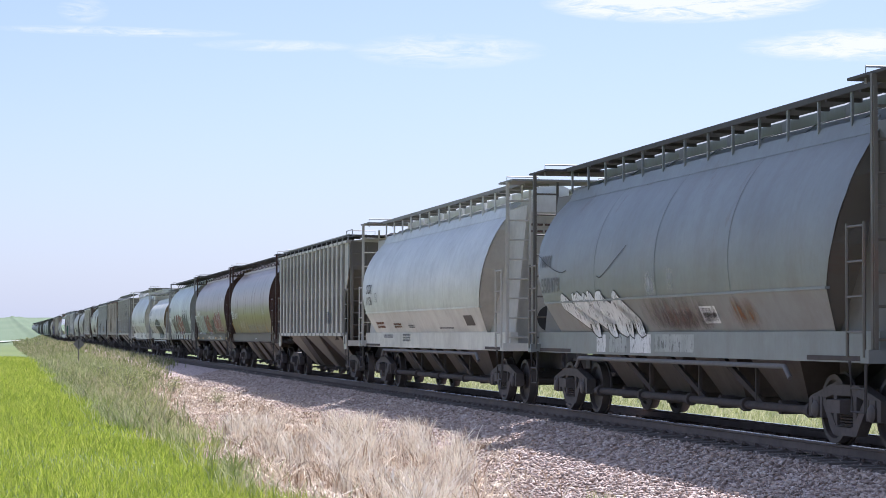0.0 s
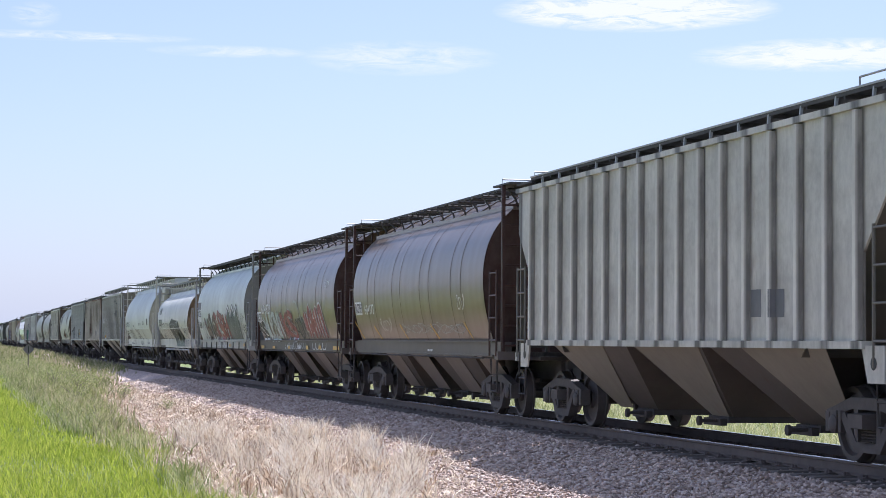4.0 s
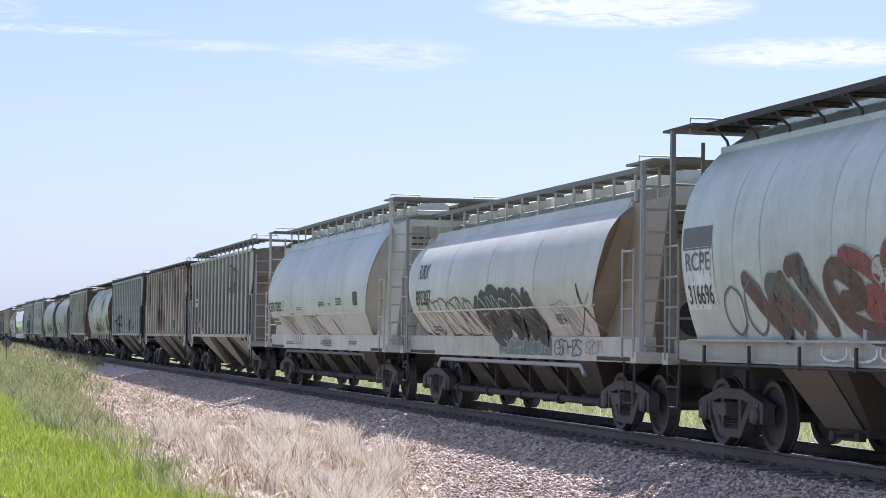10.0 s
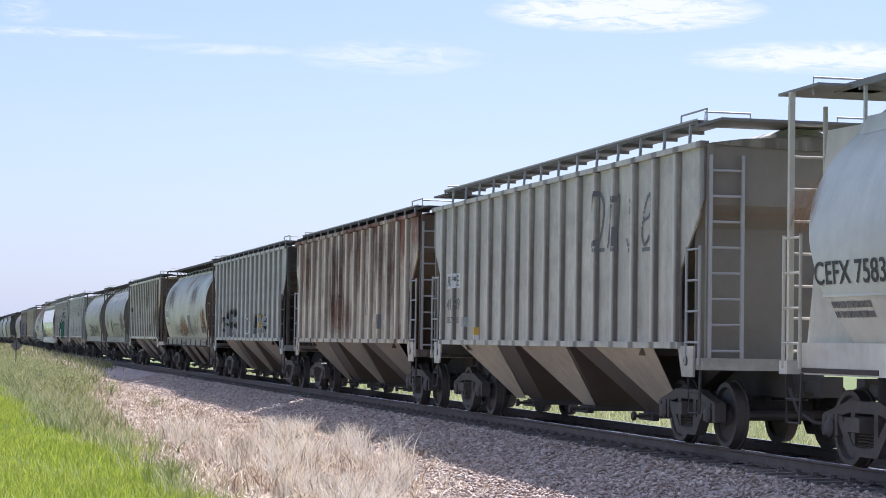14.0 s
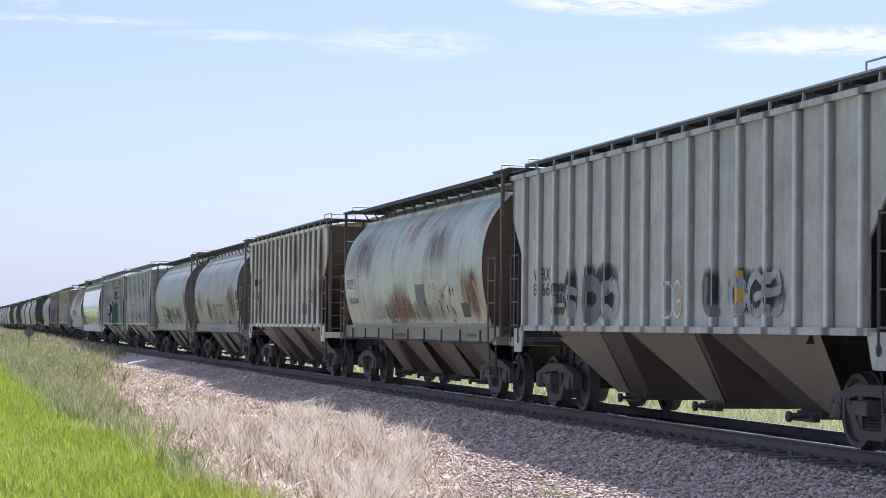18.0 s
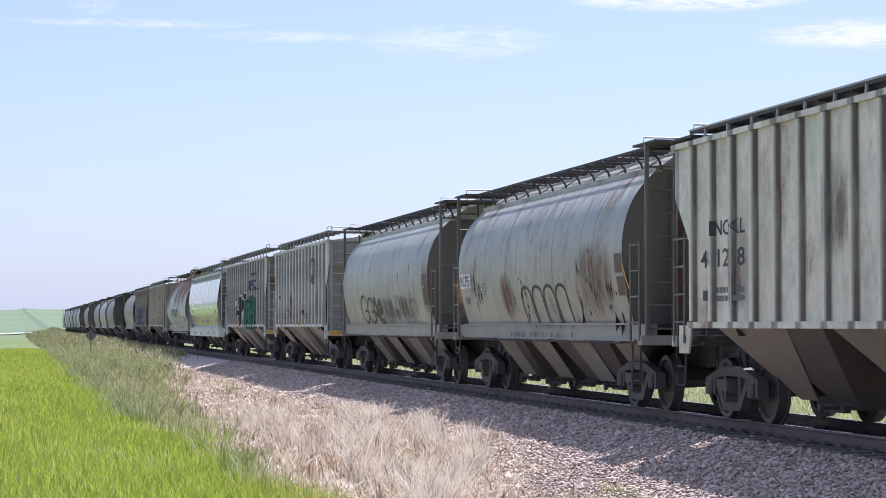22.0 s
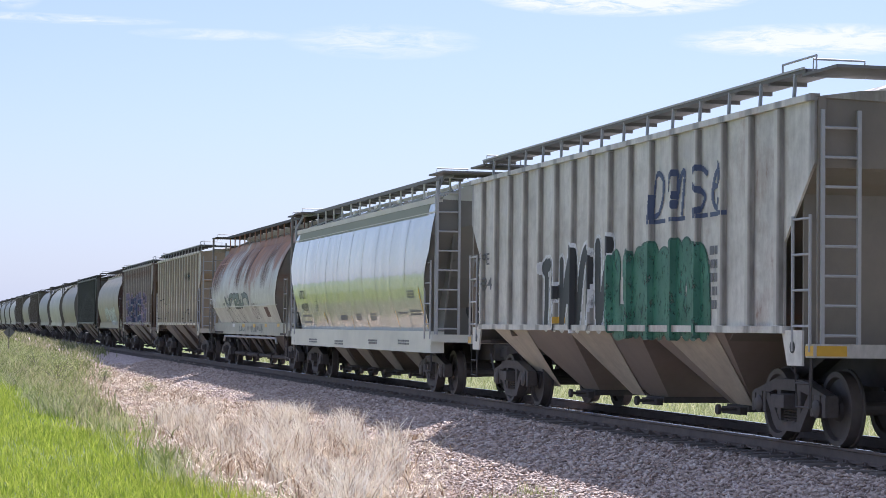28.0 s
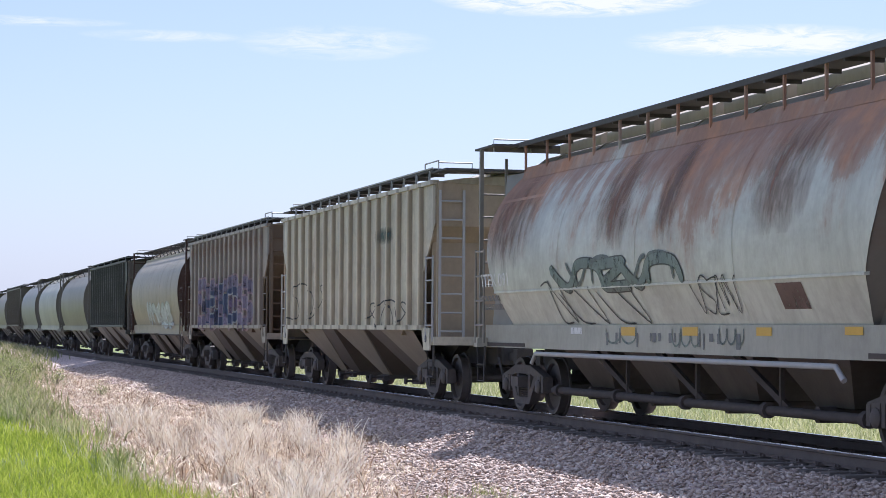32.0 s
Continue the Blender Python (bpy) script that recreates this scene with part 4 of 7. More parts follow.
# ---- one covered hopper car ----
def hopper_car(spec):
    kind, f, b = spec["kind"], spec["f"], spec["b"]
    far = spec.get("far", False)
    L = b - f
    h = L / 2
    car = thing("covered_hopper_car", spec["label"], "freight car", "cars of the train", (TRACK_X, (f + b) / 2, 0))
    CARS.append((car, (f + b) / 2))
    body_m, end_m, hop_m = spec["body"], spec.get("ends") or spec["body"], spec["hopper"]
    sill_m, walk_m, trim = spec.get("sill") or spec["body"], spec.get("walk") or DARKGRATE, spec.get("trim") or spec["body"]
    shape, drop = spec.get("shape") or kind, spec.get("drop", 0.0)
    eave = -drop + {"cyl": 4.0, "acf": 4.0, "smooth": 4.0, "rib": 4.12}[kind]
    crown = -drop + {"cyl": 4.42, "acf": 4.45, "smooth": 4.42, "rib": 4.26}[kind]
    board_z = spec.get("board") or {"cyl": 4.34, "acf": 4.50, "smooth": 4.52, "rib": 4.31}[kind] - drop
    ex = SIDE[shape][-1][0]
    inset = {"cyl": 0.95, "acf": 1.45, "smooth": 0.95, "rib": 0.08}[kind]
    y0, y1 = (-h + spec.get("near_inset", 2.1), h - 1.45) if kind == "acf" else (-h + spec.get("near_inset", inset), h - inset)
    detail = 1 if not far else 0
    # --- body shell
    if kind in ("cyl", "acf", "smooth"):
        prof = smooth_profile(shape, 27 if not far else 12)
        z_lo, z_hi = prof[0][1], prof[-1][1]
        def tip(z):
            """How far the shell runs out past its middle, at a height: the ends lean out towards the roof."""
            u = (z - z_lo) / (z_hi - z_lo)
            return {"cyl": 0.10 * u, "acf": float(np.interp(u, [0.0, 0.2, 0.45, 0.65, 0.85, 1.0], [-0.2, 0.08, 0.42, 0.58, 0.56, 0.40])), "smooth": 0.72 * min(1.0, max(0.0, (u - 0.12) / 0.5)) ** 1.5}[kind]
        ny_ = 2 if far else 16
        for s in (-1, 1):
            g = Geo()
            g.skin([[(s * x, y0 - tip(z) + (y1 - y0 + 2 * tip(z)) * k / ny_, z) for x, z in prof] for k in range(ny_ + 1)])
            part("side_sheet", g, body_m, car, spec.get("side_label", ""), 50)
        if detail:
            # weld seams: thin proud bands round the shell
            nb = {"cyl": 9, "acf": 4, "smooth": 10}[kind]
            for k in range(1, nb):
                y = y0 + (y1 - y0) * ((k + (0.22 if k % 2 else -0.18)) / nb if kind == "cyl" else k / nb)
                g = Geo()
                w, proud = (0.016, 0.008) if kind != "smooth" else (0.05, 0.005)
                g.skin([[(-x - 0.003, y - w, z) for x, z in prof], [(-x - proud, y, z) for x, z in prof], [(-x - 0.003, y + w, z) for x, z in prof]])
                part("weld_seam", g, body_m, car, "", 60)
            if kind in ("acf", "smooth"):
                zs = SIDE[shape][1][1] if kind == "acf" else 3.74
                x = side_x(shape, zs)
                part("lap_joint", Geo().prism([(-x - 0.012, zs - 0.02), (-x - 0.012, zs + 0.012), (-x + 0.05, zs + 0.02), (-x + 0.05, zs - 0.02)], y0 - tip(zs), y1 + tip(zs), "y"), trim if kind == "smooth" else body_m, car)
        # end sheets: a flat wall inside the shell's edge
        for s in (-1, 1):
            ye = (y0 if s < 0 else y1)
            g = Geo()
            zs = [z for x, z in prof]
            outer = [(-x + 0.012, ye + s * (tip(z) - 0.02), z) for x, z in prof] + [(x - 0.012, ye + s * (tip(z) - 0.02), z) for x, z in reversed(prof)]
            g.add(outer, [tuple(range(len(outer)))])
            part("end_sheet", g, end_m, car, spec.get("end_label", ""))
        yr0, yr1 = y0 - tip(z_hi), y1 + tip(z_hi)
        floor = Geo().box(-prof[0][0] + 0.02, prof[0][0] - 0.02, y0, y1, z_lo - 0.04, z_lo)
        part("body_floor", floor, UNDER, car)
    else:
        prof = [(1.50, 1.42), (1.50, 4.12)]
        yr0, yr1 = -h + 0.06, h - 0.06
        def tip(z):
            return 0.0
        z_lo, z_hi = 1.42, 4.12
        cut = 0.95
        for s in (-1, 1):
            poly = [(-h + cut, 1.42), (-h + cut, 2.45), (-h + 0.08, 3.35), (-h + 0.08, 4.12), (h - 0.08, 4.12), (h - 0.08, 3.35), (h - cut, 2.45), (h - cut, 1.42)]
            part("side_sheet", Geo().prism(poly, s * 1.47, s * 1.50), body_m, car, spec.get("side_label", ""))
        ribs = spec.get("ribs", 17)
        rg = Geo().prism([(-1.50, -0.06), (-1.50 - RIB_DEPTH, -0.04), (-1.50 - RIB_DEPTH, 0.04), (-1.50, 0.06)], 1.46, 4.06, "z").mesh("side_rib", spec.get("rib") or body_m)
        rf = Geo().prism([(1.50, -0.06), (1.50 + RIB_DEPTH, -0.04), (1.50 + RIB_DEPTH, 0.04), (1.50, 0.06)], 1.46, 4.06, "z").mesh("side_rib", spec.get("rib") or body_m)
        for k in range(ribs):
            y = (-h + cut + 0.08) + (L - 2 * cut - 0.16) * k / (ribs - 1)
            for me in ((rg,) if far else (rg, rf)):
                o = part("side_rib", me, body_m, car)
                o.location = (0, y, 0)
        part("top_chord", Geo().box(-1.56, -1.44, -h + 0.06, h - 0.06, 4.08, 4.16), trim, car)
        part("top_chord", Geo().box(1.44, 1.56, -h + 0.06, h - 0.06, 4.08, 4.16), trim, car)
        part("bottom_chord", Geo().box(-1.57, -1.42, -h + cut - 0.1, h - cut + 0.1, 1.36, 1.45), trim, car)
        part("bottom_chord", Geo().box(1.42, 1.57, -h + cut - 0.1, h - cut + 0.1, 1.36, 1.45), trim, car)
        for s in (-1, 1):
            e = s * h
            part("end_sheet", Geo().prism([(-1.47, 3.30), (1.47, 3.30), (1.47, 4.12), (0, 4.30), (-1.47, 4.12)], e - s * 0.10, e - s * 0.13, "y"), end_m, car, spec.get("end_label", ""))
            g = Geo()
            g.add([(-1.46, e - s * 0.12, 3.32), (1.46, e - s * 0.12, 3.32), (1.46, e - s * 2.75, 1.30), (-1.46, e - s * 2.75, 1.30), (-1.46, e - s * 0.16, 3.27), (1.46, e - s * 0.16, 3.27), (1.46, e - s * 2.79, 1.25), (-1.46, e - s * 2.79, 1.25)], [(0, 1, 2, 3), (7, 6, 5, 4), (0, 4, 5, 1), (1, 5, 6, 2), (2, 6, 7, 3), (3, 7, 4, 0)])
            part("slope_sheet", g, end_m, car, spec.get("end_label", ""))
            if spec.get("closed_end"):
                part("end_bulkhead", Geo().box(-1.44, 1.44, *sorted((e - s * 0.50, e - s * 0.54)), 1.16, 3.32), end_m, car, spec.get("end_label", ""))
            elif detail:
                for x in (-0.7, 0.7):
                    g = Geo().prism([(e - s * 0.16, 3.25), (e - s * 0.30, 3.25), (e - s * 1.5, 1.15), (e - s * 1.2, 1.15)], x - 0.03, x + 0.03)
                    part("end_brace", g, end_m, car)
    # --- roof
    rp = [(-ex - 0.02, eave), (-ex * 0.62, eave + (crown - eave) * 0.62), (0, crown), (ex * 0.62, eave + (crown - eave) * 0.62), (ex + 0.02, eave), (0, eave - 0.05)]
    part("roof", Geo().prism(rp, yr0, yr1, "y"), spec.get("roof") or body_m, car)
    if detail and kind != "rib":
        part("eave_strip", Geo().prism([(-ex - 0.035, eave - 0.06), (-ex - 0.035, eave + 0.05), (-ex + 0.08, eave + 0.07), (-ex + 0.08, eave - 0.06)], yr0, yr1, "y"), trim, car)
    if detail and kind == "acf":
        part("fascia", Geo().prism([(-ex - 0.10, eave - 0.10), (-ex - 0.085, eave - 0.10), (-ex + 0.02, eave + 0.12), (-ex - 0.01, eave + 0.12)], yr0 + 0.1, yr1 - 0.1, "y"), spec.get("fascia") or trim, car, "sloping strip along the roof edge")
        for k in range(13):
            y = yr0 + 0.6 + (yr1 - yr0 - 1.2) * k / 12
            part("fascia_tab", Geo().prism([(-ex - 0.10, eave - 0.10), (-ex - 0.02, eave - 0.02), (-ex - 0.10, eave - 0.17), (-ex - 0.14, eave - 0.17)], y - 0.03, y + 0.03, "y"), spec.get("fascia") or trim, car)
    if kind != "rib" and detail:
        # covers of the round roof seen under the boards
        for k in range(7):
            y = yr0 + (yr1 - yr0) * (k + 0.5) / 7
            part("roof_seam", Geo().prism([(-ex + 0.02, eave + 0.06), (-ex * 0.62, eave + (crown - eave) * 0.62 + 0.02), (0, crown + 0.02), (0, crown - 0.02), (-ex * 0.62, eave + (crown - eave) * 0.62 - 0.02), (-ex + 0.02, eave + 0.02)], y - 0.03, y + 0.03, "y"), spec.get("roof") or body_m, car)
    # loading hatches along the crown
    nh = 4 if kind == "rib" else 6
    for k in range(nh):
        y = yr0 + (yr1 - yr0) * (k + 0.5) / nh
        hl = (yr1 - yr0) / nh * 0.44
        g = Geo().prism([(-0.36, crown - 0.1), (-0.36, crown + 0.06), (-0.22, crown + 0.13), (0.22, crown + 0.13), (0.36, crown + 0.06), (0.36, crown - 0.1)], y - hl, y + hl, "y")
        part("hatch_cover", g, spec.get("roof") or body_m, car)
    # running boards on both sides of the hatches
    bx1 = {"cyl": 1.14, "acf": 0.98, "smooth": 1.02, "rib": 1.40}[kind]
    bx0 = bx1 - (0.58 if kind == "cyl" else 0.5)
    solid = spec.get("solid_walk", kind != "cyl")
    ry0, ry1 = -h + 0.35, h - 0.35
    if spec.get("short_walk") or kind == "rib":
        ry0, ry1 = -h + 0.55, h - 0.55
    for s in (-1, 1):
        a0, a1 = sorted((s * bx0, s * bx1))
        g = Geo().box(a0, a1, ry0, ry1, board_z, board_z + 0.03) if solid else grating(a0, a1, ry0, ry1, board_z, 5, 0.62, 0.035)
        if solid:
            for k in range(int((ry1 - ry0) / 1.1) + 1):
                g.box(a0, a1, ry0 + k * 1.1, ry0 + k * 1.1 + 0.05, board_z - 0.05, board_z)
            g.box(s * bx1 - 0.015, s * bx1 + 0.015, ry0, ry1, board_z - 0.02, board_z + (0.06 if kind != "rib" else 0.03))
        part("running_board", g, walk_m, car, spec.get("walk_label", ""))
        if kind == "rib" and detail:
            part("board_edge", Geo().box(*sorted((s * (bx1 + 0.018), s * (bx1 + 0.03))), ry0, ry1, board_z + 0.025, board_z + 0.05), GALV, car, "pale edge of the walkway")
            part("roof_rail", Geo().tube([(s * 1.38, ry0 - 0.25, board_z), (s * 1.38, ry0 - 0.25, board_z + 0.16), (s * 1.38, ry0 + 0.75, board_z + 0.16), (s * 1.38, ry0 + 0.75, board_z)], 0.014, 5), GALV, car)
        n = 14 if detail else 5
        for k in range(n):
            y = ry0 + (ry1 - ry0) * (k + 0.3) / n
            g = Geo()
            if kind == "cyl":
                g.tube([(s * (ex + 0.0), y, eave - 0.03), (s * (ex + 0.04), y, eave + 0.12), (s * bx1, y + 0.14, board_z - 0.02), (s * bx0, y + 0.2, board_z - 0.02)], 0.022, 5)
            else:
                x = s * (bx1 - 0.02) if kind != "rib" else s * (bx1 + 0.02)
                zf = eave if kind == "rib" else eave + 0.05
                xf = s * 1.42 if kind == "rib" else x
                g.beam((xf if kind == "rib" else x, y, zf), (x if kind != "rib" else s * bx1, y, board_z), 0.036)
            part("board_bracket", g, STEEL if kind == "cyl" else GALV if kind == "rib" else trim, car)
    # cross boards and hand grabs at each end of the roof
    for s in (-1, 1):
        e = s * h
        yb0, yb1 = sorted((e + s * 0.36, e - s * (0.85 if kind != "rib" else 0.62)))
        part("end_platform", Geo().box(-1.42, 1.42, yb0, yb1, board_z - (0.0 if kind != "rib" else 0.06), board_z + 0.035 - (0.0 if kind != "rib" else 0.06)), walk_m, car)
        if detail:
            zt = board_z + 0.03
            for x in (-1.0, 0.95):
                g = Geo().tube([(x - 0.33, e - s * 0.5, zt - 0.1), (x - 0.33, e - s * 0.5, zt + 0.11), (x + 0.33, e - s * 0.5, zt + 0.11), (x + 0.33, e - s * 0.5, zt - 0.1)], 0.016, 5)
                part("roof_grab", g, GALV, car)
    # --- end framing: corner posts, ladders, sills
    for s in (-1, 1):
        e = s * h
        for sx in (-1, 1):
            cx = sx * 1.42
            post_top = board_z if kind != "rib" else 4.12
            if kind == "smooth":
                g = Geo().tube([(cx, e - s * 0.1, 1.2), (cx, e - s * 0.1, 4.1), (sx * 1.25, e - s * 0.25, 4.47), (sx * 0.9, e - s * 0.45, board_z)], 0.04, 6)
            else:
                g = Geo().beam((cx, e - s * 0.07, 1.15), (cx, e - s * 0.07, post_top), 0.09 if kind == "rib" else 0.065, 0.06)
            part("corner_post", g, spec.get("post") or end_m, car)
            if far and sx > 0:
                continue
            # end ladder beside the corner post
            if sx * s > 0 or detail:
                p0, p1, up, nr = Vector((cx, e - s * 0.03, 1.2)), Vector((cx - sx * 0.46, e - s * 0.03, 1.2)), (post_top - 1.35) if sx < 0 else 1.5, 8 if sx < 0 else 4
                lad_m = spec.get("ladder") or end_m
                lad = part("end_ladder", Geo().beam(p0, p0 + Vector((0, 0, up)), 0.045), lad_m, car, spec.get("ladder_label", ""))
                part("stile", Geo().beam(p1, p1 + Vector((0, 0, up)), 0.045), lad_m, lad)
                rung = Geo().tube([p0, p1], 0.018, 6).mesh("rung", lad_m)
                for k in range(nr):
                    part("rung", rung, lad_m, lad).location = (0, 0, up * (k + 0.4) / nr)
            # side grab irons over the sill step
            if detail:
                cy = e - s * 0.62
                stile = [Geo().tube([(sx * 1.53, y, 1.15), (sx * 1.53, y, 2.75)], 0.021, 6) for y in (e - s * 0.12, cy)]
                lad_m = spec.get("ladder") or end_m
                rung = Geo().tube([(sx * 1.53, e - s * 0.12, 0), (sx * 1.53, cy, 0)], 0.017, 5)
                lad = part("side_ladder", stile[0], lad_m, car, spec.get("ladder_label", ""))
                part("stile", stile[1], lad_m, lad)
                rung = rung.mesh("rung", lad_m)
                for k in range(4):
                    part("rung", rung, lad_m, lad).location = (0, 0, 1.45 + 0.42 * k)
                g = Geo().tube([(sx * 1.5, e - s * 0.14, 1.1), (sx * 1.5, e - s * 0.18, 0.50), (sx * 1.5, cy + s * 0.06, 0.50), (sx * 1.5, cy, 1.1)], 0.022, 5)
                g.tube([(sx * 1.5, e - s * 0.16, 0.78), (sx * 1.5, cy + s * 0.02, 0.78)], 0.016, 5)
                part("sill_step", g, STEEL, car)
        part("end_sill", Geo().box(-1.53, 1.53, *sorted((e, e - s * 0.24)), 1.08, 1.24), spec.get("endsill") or sill_m, car)
        part("end_deck", Geo().box(-1.35, 1.35, *sorted((e - s * 0.2, e - s * (inset + 0.9))), 1.10, 1.16), UNDER, car)
        # shear plate between deck and body, with its round hole on the rounded cars
        if kind in ("acf", "smooth"):
            yy = [e - s * 0.35, e - s * (inset + 0.35)]
            yin = yy[1] - s * (0.75 if kind == "acf" else 0.0)
            for sx in (-1, 1):
                quad = [(1.26, yy[0] + s * 0.2, 1.16), (0.98, yy[0] + s * 0.2, 4.05 - drop), (0.98, yin, 4.0 - drop), (1.26, yin, 1.16)]
                g = Geo().add([(sx * (x - d), y, z) for d in (0.0, 0.035) for x, y, z in quad], [(0, 1, 2, 3), (7, 6, 5, 4), (0, 4, 5, 1), (1, 5, 6, 2), (2, 6, 7, 3), (3, 7, 4, 0)])
                part("shear_plate", g, end_m, car)
            g = Geo().prism([(-1.22, 1.16), (-0.95, 3.95 - drop), (0.95, 3.95 - drop), (1.22, 1.16)], e - s * 0.75, e - s * 0.79, "y")
            part("bulkhead", g, end_m, car, spec.get("end_label", ""))
            if detail:
                g = Geo()
                for z in (3.52 - drop, 3.66 - drop):
                    for x in (-0.78, -0.62, -0.46):
                        g.box(x, x + 0.12, e - s * 0.742, e - s * 0.748, z, z + 0.045)
                part("warning_print", g, SPRAY["brown"], car, "faded warning print")["kind"] = "stuff"
                part("bulkhead_hole", Geo().disc((-0.35, e - s * 0.75 + s * 0.004, 1.75), "y", [(0, 0.27), (s * 0.006, 0.27)], 20), BLACKP, car, "round dark opening")
        elif kind == "cyl":
            if detail:
                for x in (-0.55, 0.55):
                    part("end_brace", Geo().beam((x, e - s * 0.2, 1.2), (x * 0.6, e - s * (inset - 0.05), 3.7), 0.14, 0.06), end_m, car)
            part("bulkhead", Geo().box(-0.75, 0.75, *sorted((e - s * (inset - 0.12), e - s * (inset - 0.05))), 1.2, 3.9), end_m, car, spec.get("end_label", ""))
        if detail:
            # brake wheel, its gear box and the hose
            if s < 0:
                g = Geo().disc((0.5, e - s * 0.02, 2.25), "y", [(-0.02, 0.30), (0.02, 0.30), (0.02, 0.26), (-0.02, 0.26)], 20)
                g.box(0.25, 0.75, e - 0.01, e + 0.01, 2.23, 2.27).box(0.48, 0.52, e - 0.01, e + 0.01, 2.0, 2.5)
                part("brake_wheel", g, STEEL, car)
            else:
                part("air_reservoir", Geo().disc((0.2, e - s * 0.75, 1.42), "x", [(-0.55, 0.1), (-0.5, 0.2), (0.3, 0.2), (0.35, 0.1)], 14), UNDER, car)
                part("brake_cylinder", Geo().disc((-0.5, e - s * 0.6, 1.36), "x", [(-0.15, 0.1), (-0.12, 0.15), (0.3, 0.15), (0.33, 0.05)], 14), UNDER, car)
        cp = part("coupler", COUPLER, STEEL, car)
        cp.location = (0, e, 0)
        if s < 0:
            cp.rotation_euler = (0, 0, math.pi)
        add_truck(car, e - s * (1.8 if s < 0 else 1.4), far)
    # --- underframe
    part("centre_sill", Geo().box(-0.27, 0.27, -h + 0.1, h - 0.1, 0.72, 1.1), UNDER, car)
    if kind in ("cyl", "acf", "smooth"):
        zs0, zs1 = {"cyl": (1.16, 1.42), "acf": (1.08, 1.46), "smooth": (0.86, 1.30)}[kind]
        for s in (-1, 1):
            x = s * (prof[0][0] + (0.03 if kind != "smooth" else 0.16))
            x_in = s * (prof[0][0] - 0.12)
            part("side_sill", Geo().box(*sorted((x, x_in)), -h + 0.1, h - 0.1, zs0, zs1), sill_m, car, spec.get("sill_label", ""))
            if detail and kind == "cyl":
                part("sill_flange", Geo().box(*sorted((x + s * 0.06, x_in)), y0 - 0.2, y1 + 0.2, zs1 - 0.012, zs1 + 0.02), sill_m, car)
                part("sill_flange", Geo().box(*sorted((x + s * 0.05, x_in)), y0 - 0.2, y1 + 0.2, zs0 - 0.02, zs0 + 0.012), sill_m, car)
            if detail and spec.get("hangers"):
                for k in range(9):
                    y = y0 + 0.5 + (y1 - y0 - 1.0) * k / 8
                    part("sill_hanger", Geo().box(*sorted((x + s * 0.062, x + s * 0.095)), y - 0.02, y + 0.02, zs0 - 0.08, zs1 - 0.06), STEEL, car)
            if detail and kind == "cyl":
                part("sill_rod", Geo().tube([(x + s * 0.07, y0 + 0.4, zs0 - 0.05), (x + s * 0.07, y1 - 0.4, zs0 - 0.05)], 0.018, 5), STEEL, car)
    nb = {"cyl": 4, "acf": 4, "smooth": 4, "rib": 3}[kind]
    span = (L - 2 * 3.1) if kind != "rib" else (L - 2 * 2.9)
    z_top = {"cyl": 1.40, "acf": 1.44, "smooth": 1.26, "rib": 1.40}[kind]
    sheet_pitch, sheet_half, sheet_low, sheet_at = {"rib": (4.28, 1.38, 0.32, 0.0), "cyl": (2.93, 0.74, 0.55, -0.62), "smooth": (2.75, 0.9, 0.4, 0.0), "acf": (3.0, 1.0, 0.4, 0.0)}[kind]
    if spec.get("sheets"):
        sheet_pitch, sheet_half, sheet_low, sheet_at = spec["sheets"]
    for k in range(nb):
        y = -span / 2 + span * (k + 0.5) / nb
        if kind == "acf":
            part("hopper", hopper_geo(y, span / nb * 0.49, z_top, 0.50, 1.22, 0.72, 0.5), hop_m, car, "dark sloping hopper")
        else:
            wide = {"rib": 0.46, "cyl": 0.46, "smooth": 0.48}[kind]
            tx, lh = {"rib": 1.46, "cyl": 1.34, "smooth": 1.3}[kind], 0.42 if kind == "rib" else 0.35
            # the hopper behind is darker: shade between the sheets put into its colour
            part("hopper", hopper_geo(y, span / nb * wide, z_top, 0.37, tx, 0.55, lh), spec.get("gap") or HOP_SHADE, car, "dirty hopper bottom, its shaded faces put in as dark brown")
            ym = (k - (nb - 1) / 2) * sheet_pitch + sheet_at
            for s in ((-1,) if far else (-1, 1)):
                quad = [(tx + 0.012, ym - sheet_half, z_top), (tx + 0.012, ym + sheet_half, z_top), (0.575, ym + sheet_low, 0.36), (0.575, ym - sheet_low, 0.36)]
                g = Geo().add([(s * (a - d), b_, c) for d in (0.0, 0.01) for a, b_, c in quad], [(0, 1, 2, 3), (7, 6, 5, 4), (0, 4, 5, 1), (1, 5, 6, 2), (2, 6, 7, 3), (3, 7, 4, 0)])
                part("hopper_side", g, hop_m, car, spec.get("hopper_label", "") or "dusty painted side of the hopper")
        g = Geo().box(-0.62, 0.62, y - 0.4, y + 0.4, 0.28, 0.37).box(-0.72, -0.62, y - 0.34, y + 0.34, 0.24, 0.34)
        if kind == "acf":
            g = Geo().disc((-0.95, y, 0.42), "x", [(0, 0.10), (1.9, 0.10)], 10)
        part("outlet_gate", g, UNDER, car)
        if detail and kind != "acf":
            part("gate_shaft", Geo().tube([(-1.0, y - 0.2, 0.31), (1.0, y - 0.2, 0.31)], 0.026, 6).disc((-1.01, y - 0.2, 0.31), "x", [(0, 0.07), (0.05, 0.07)], 8), UNDER, car)
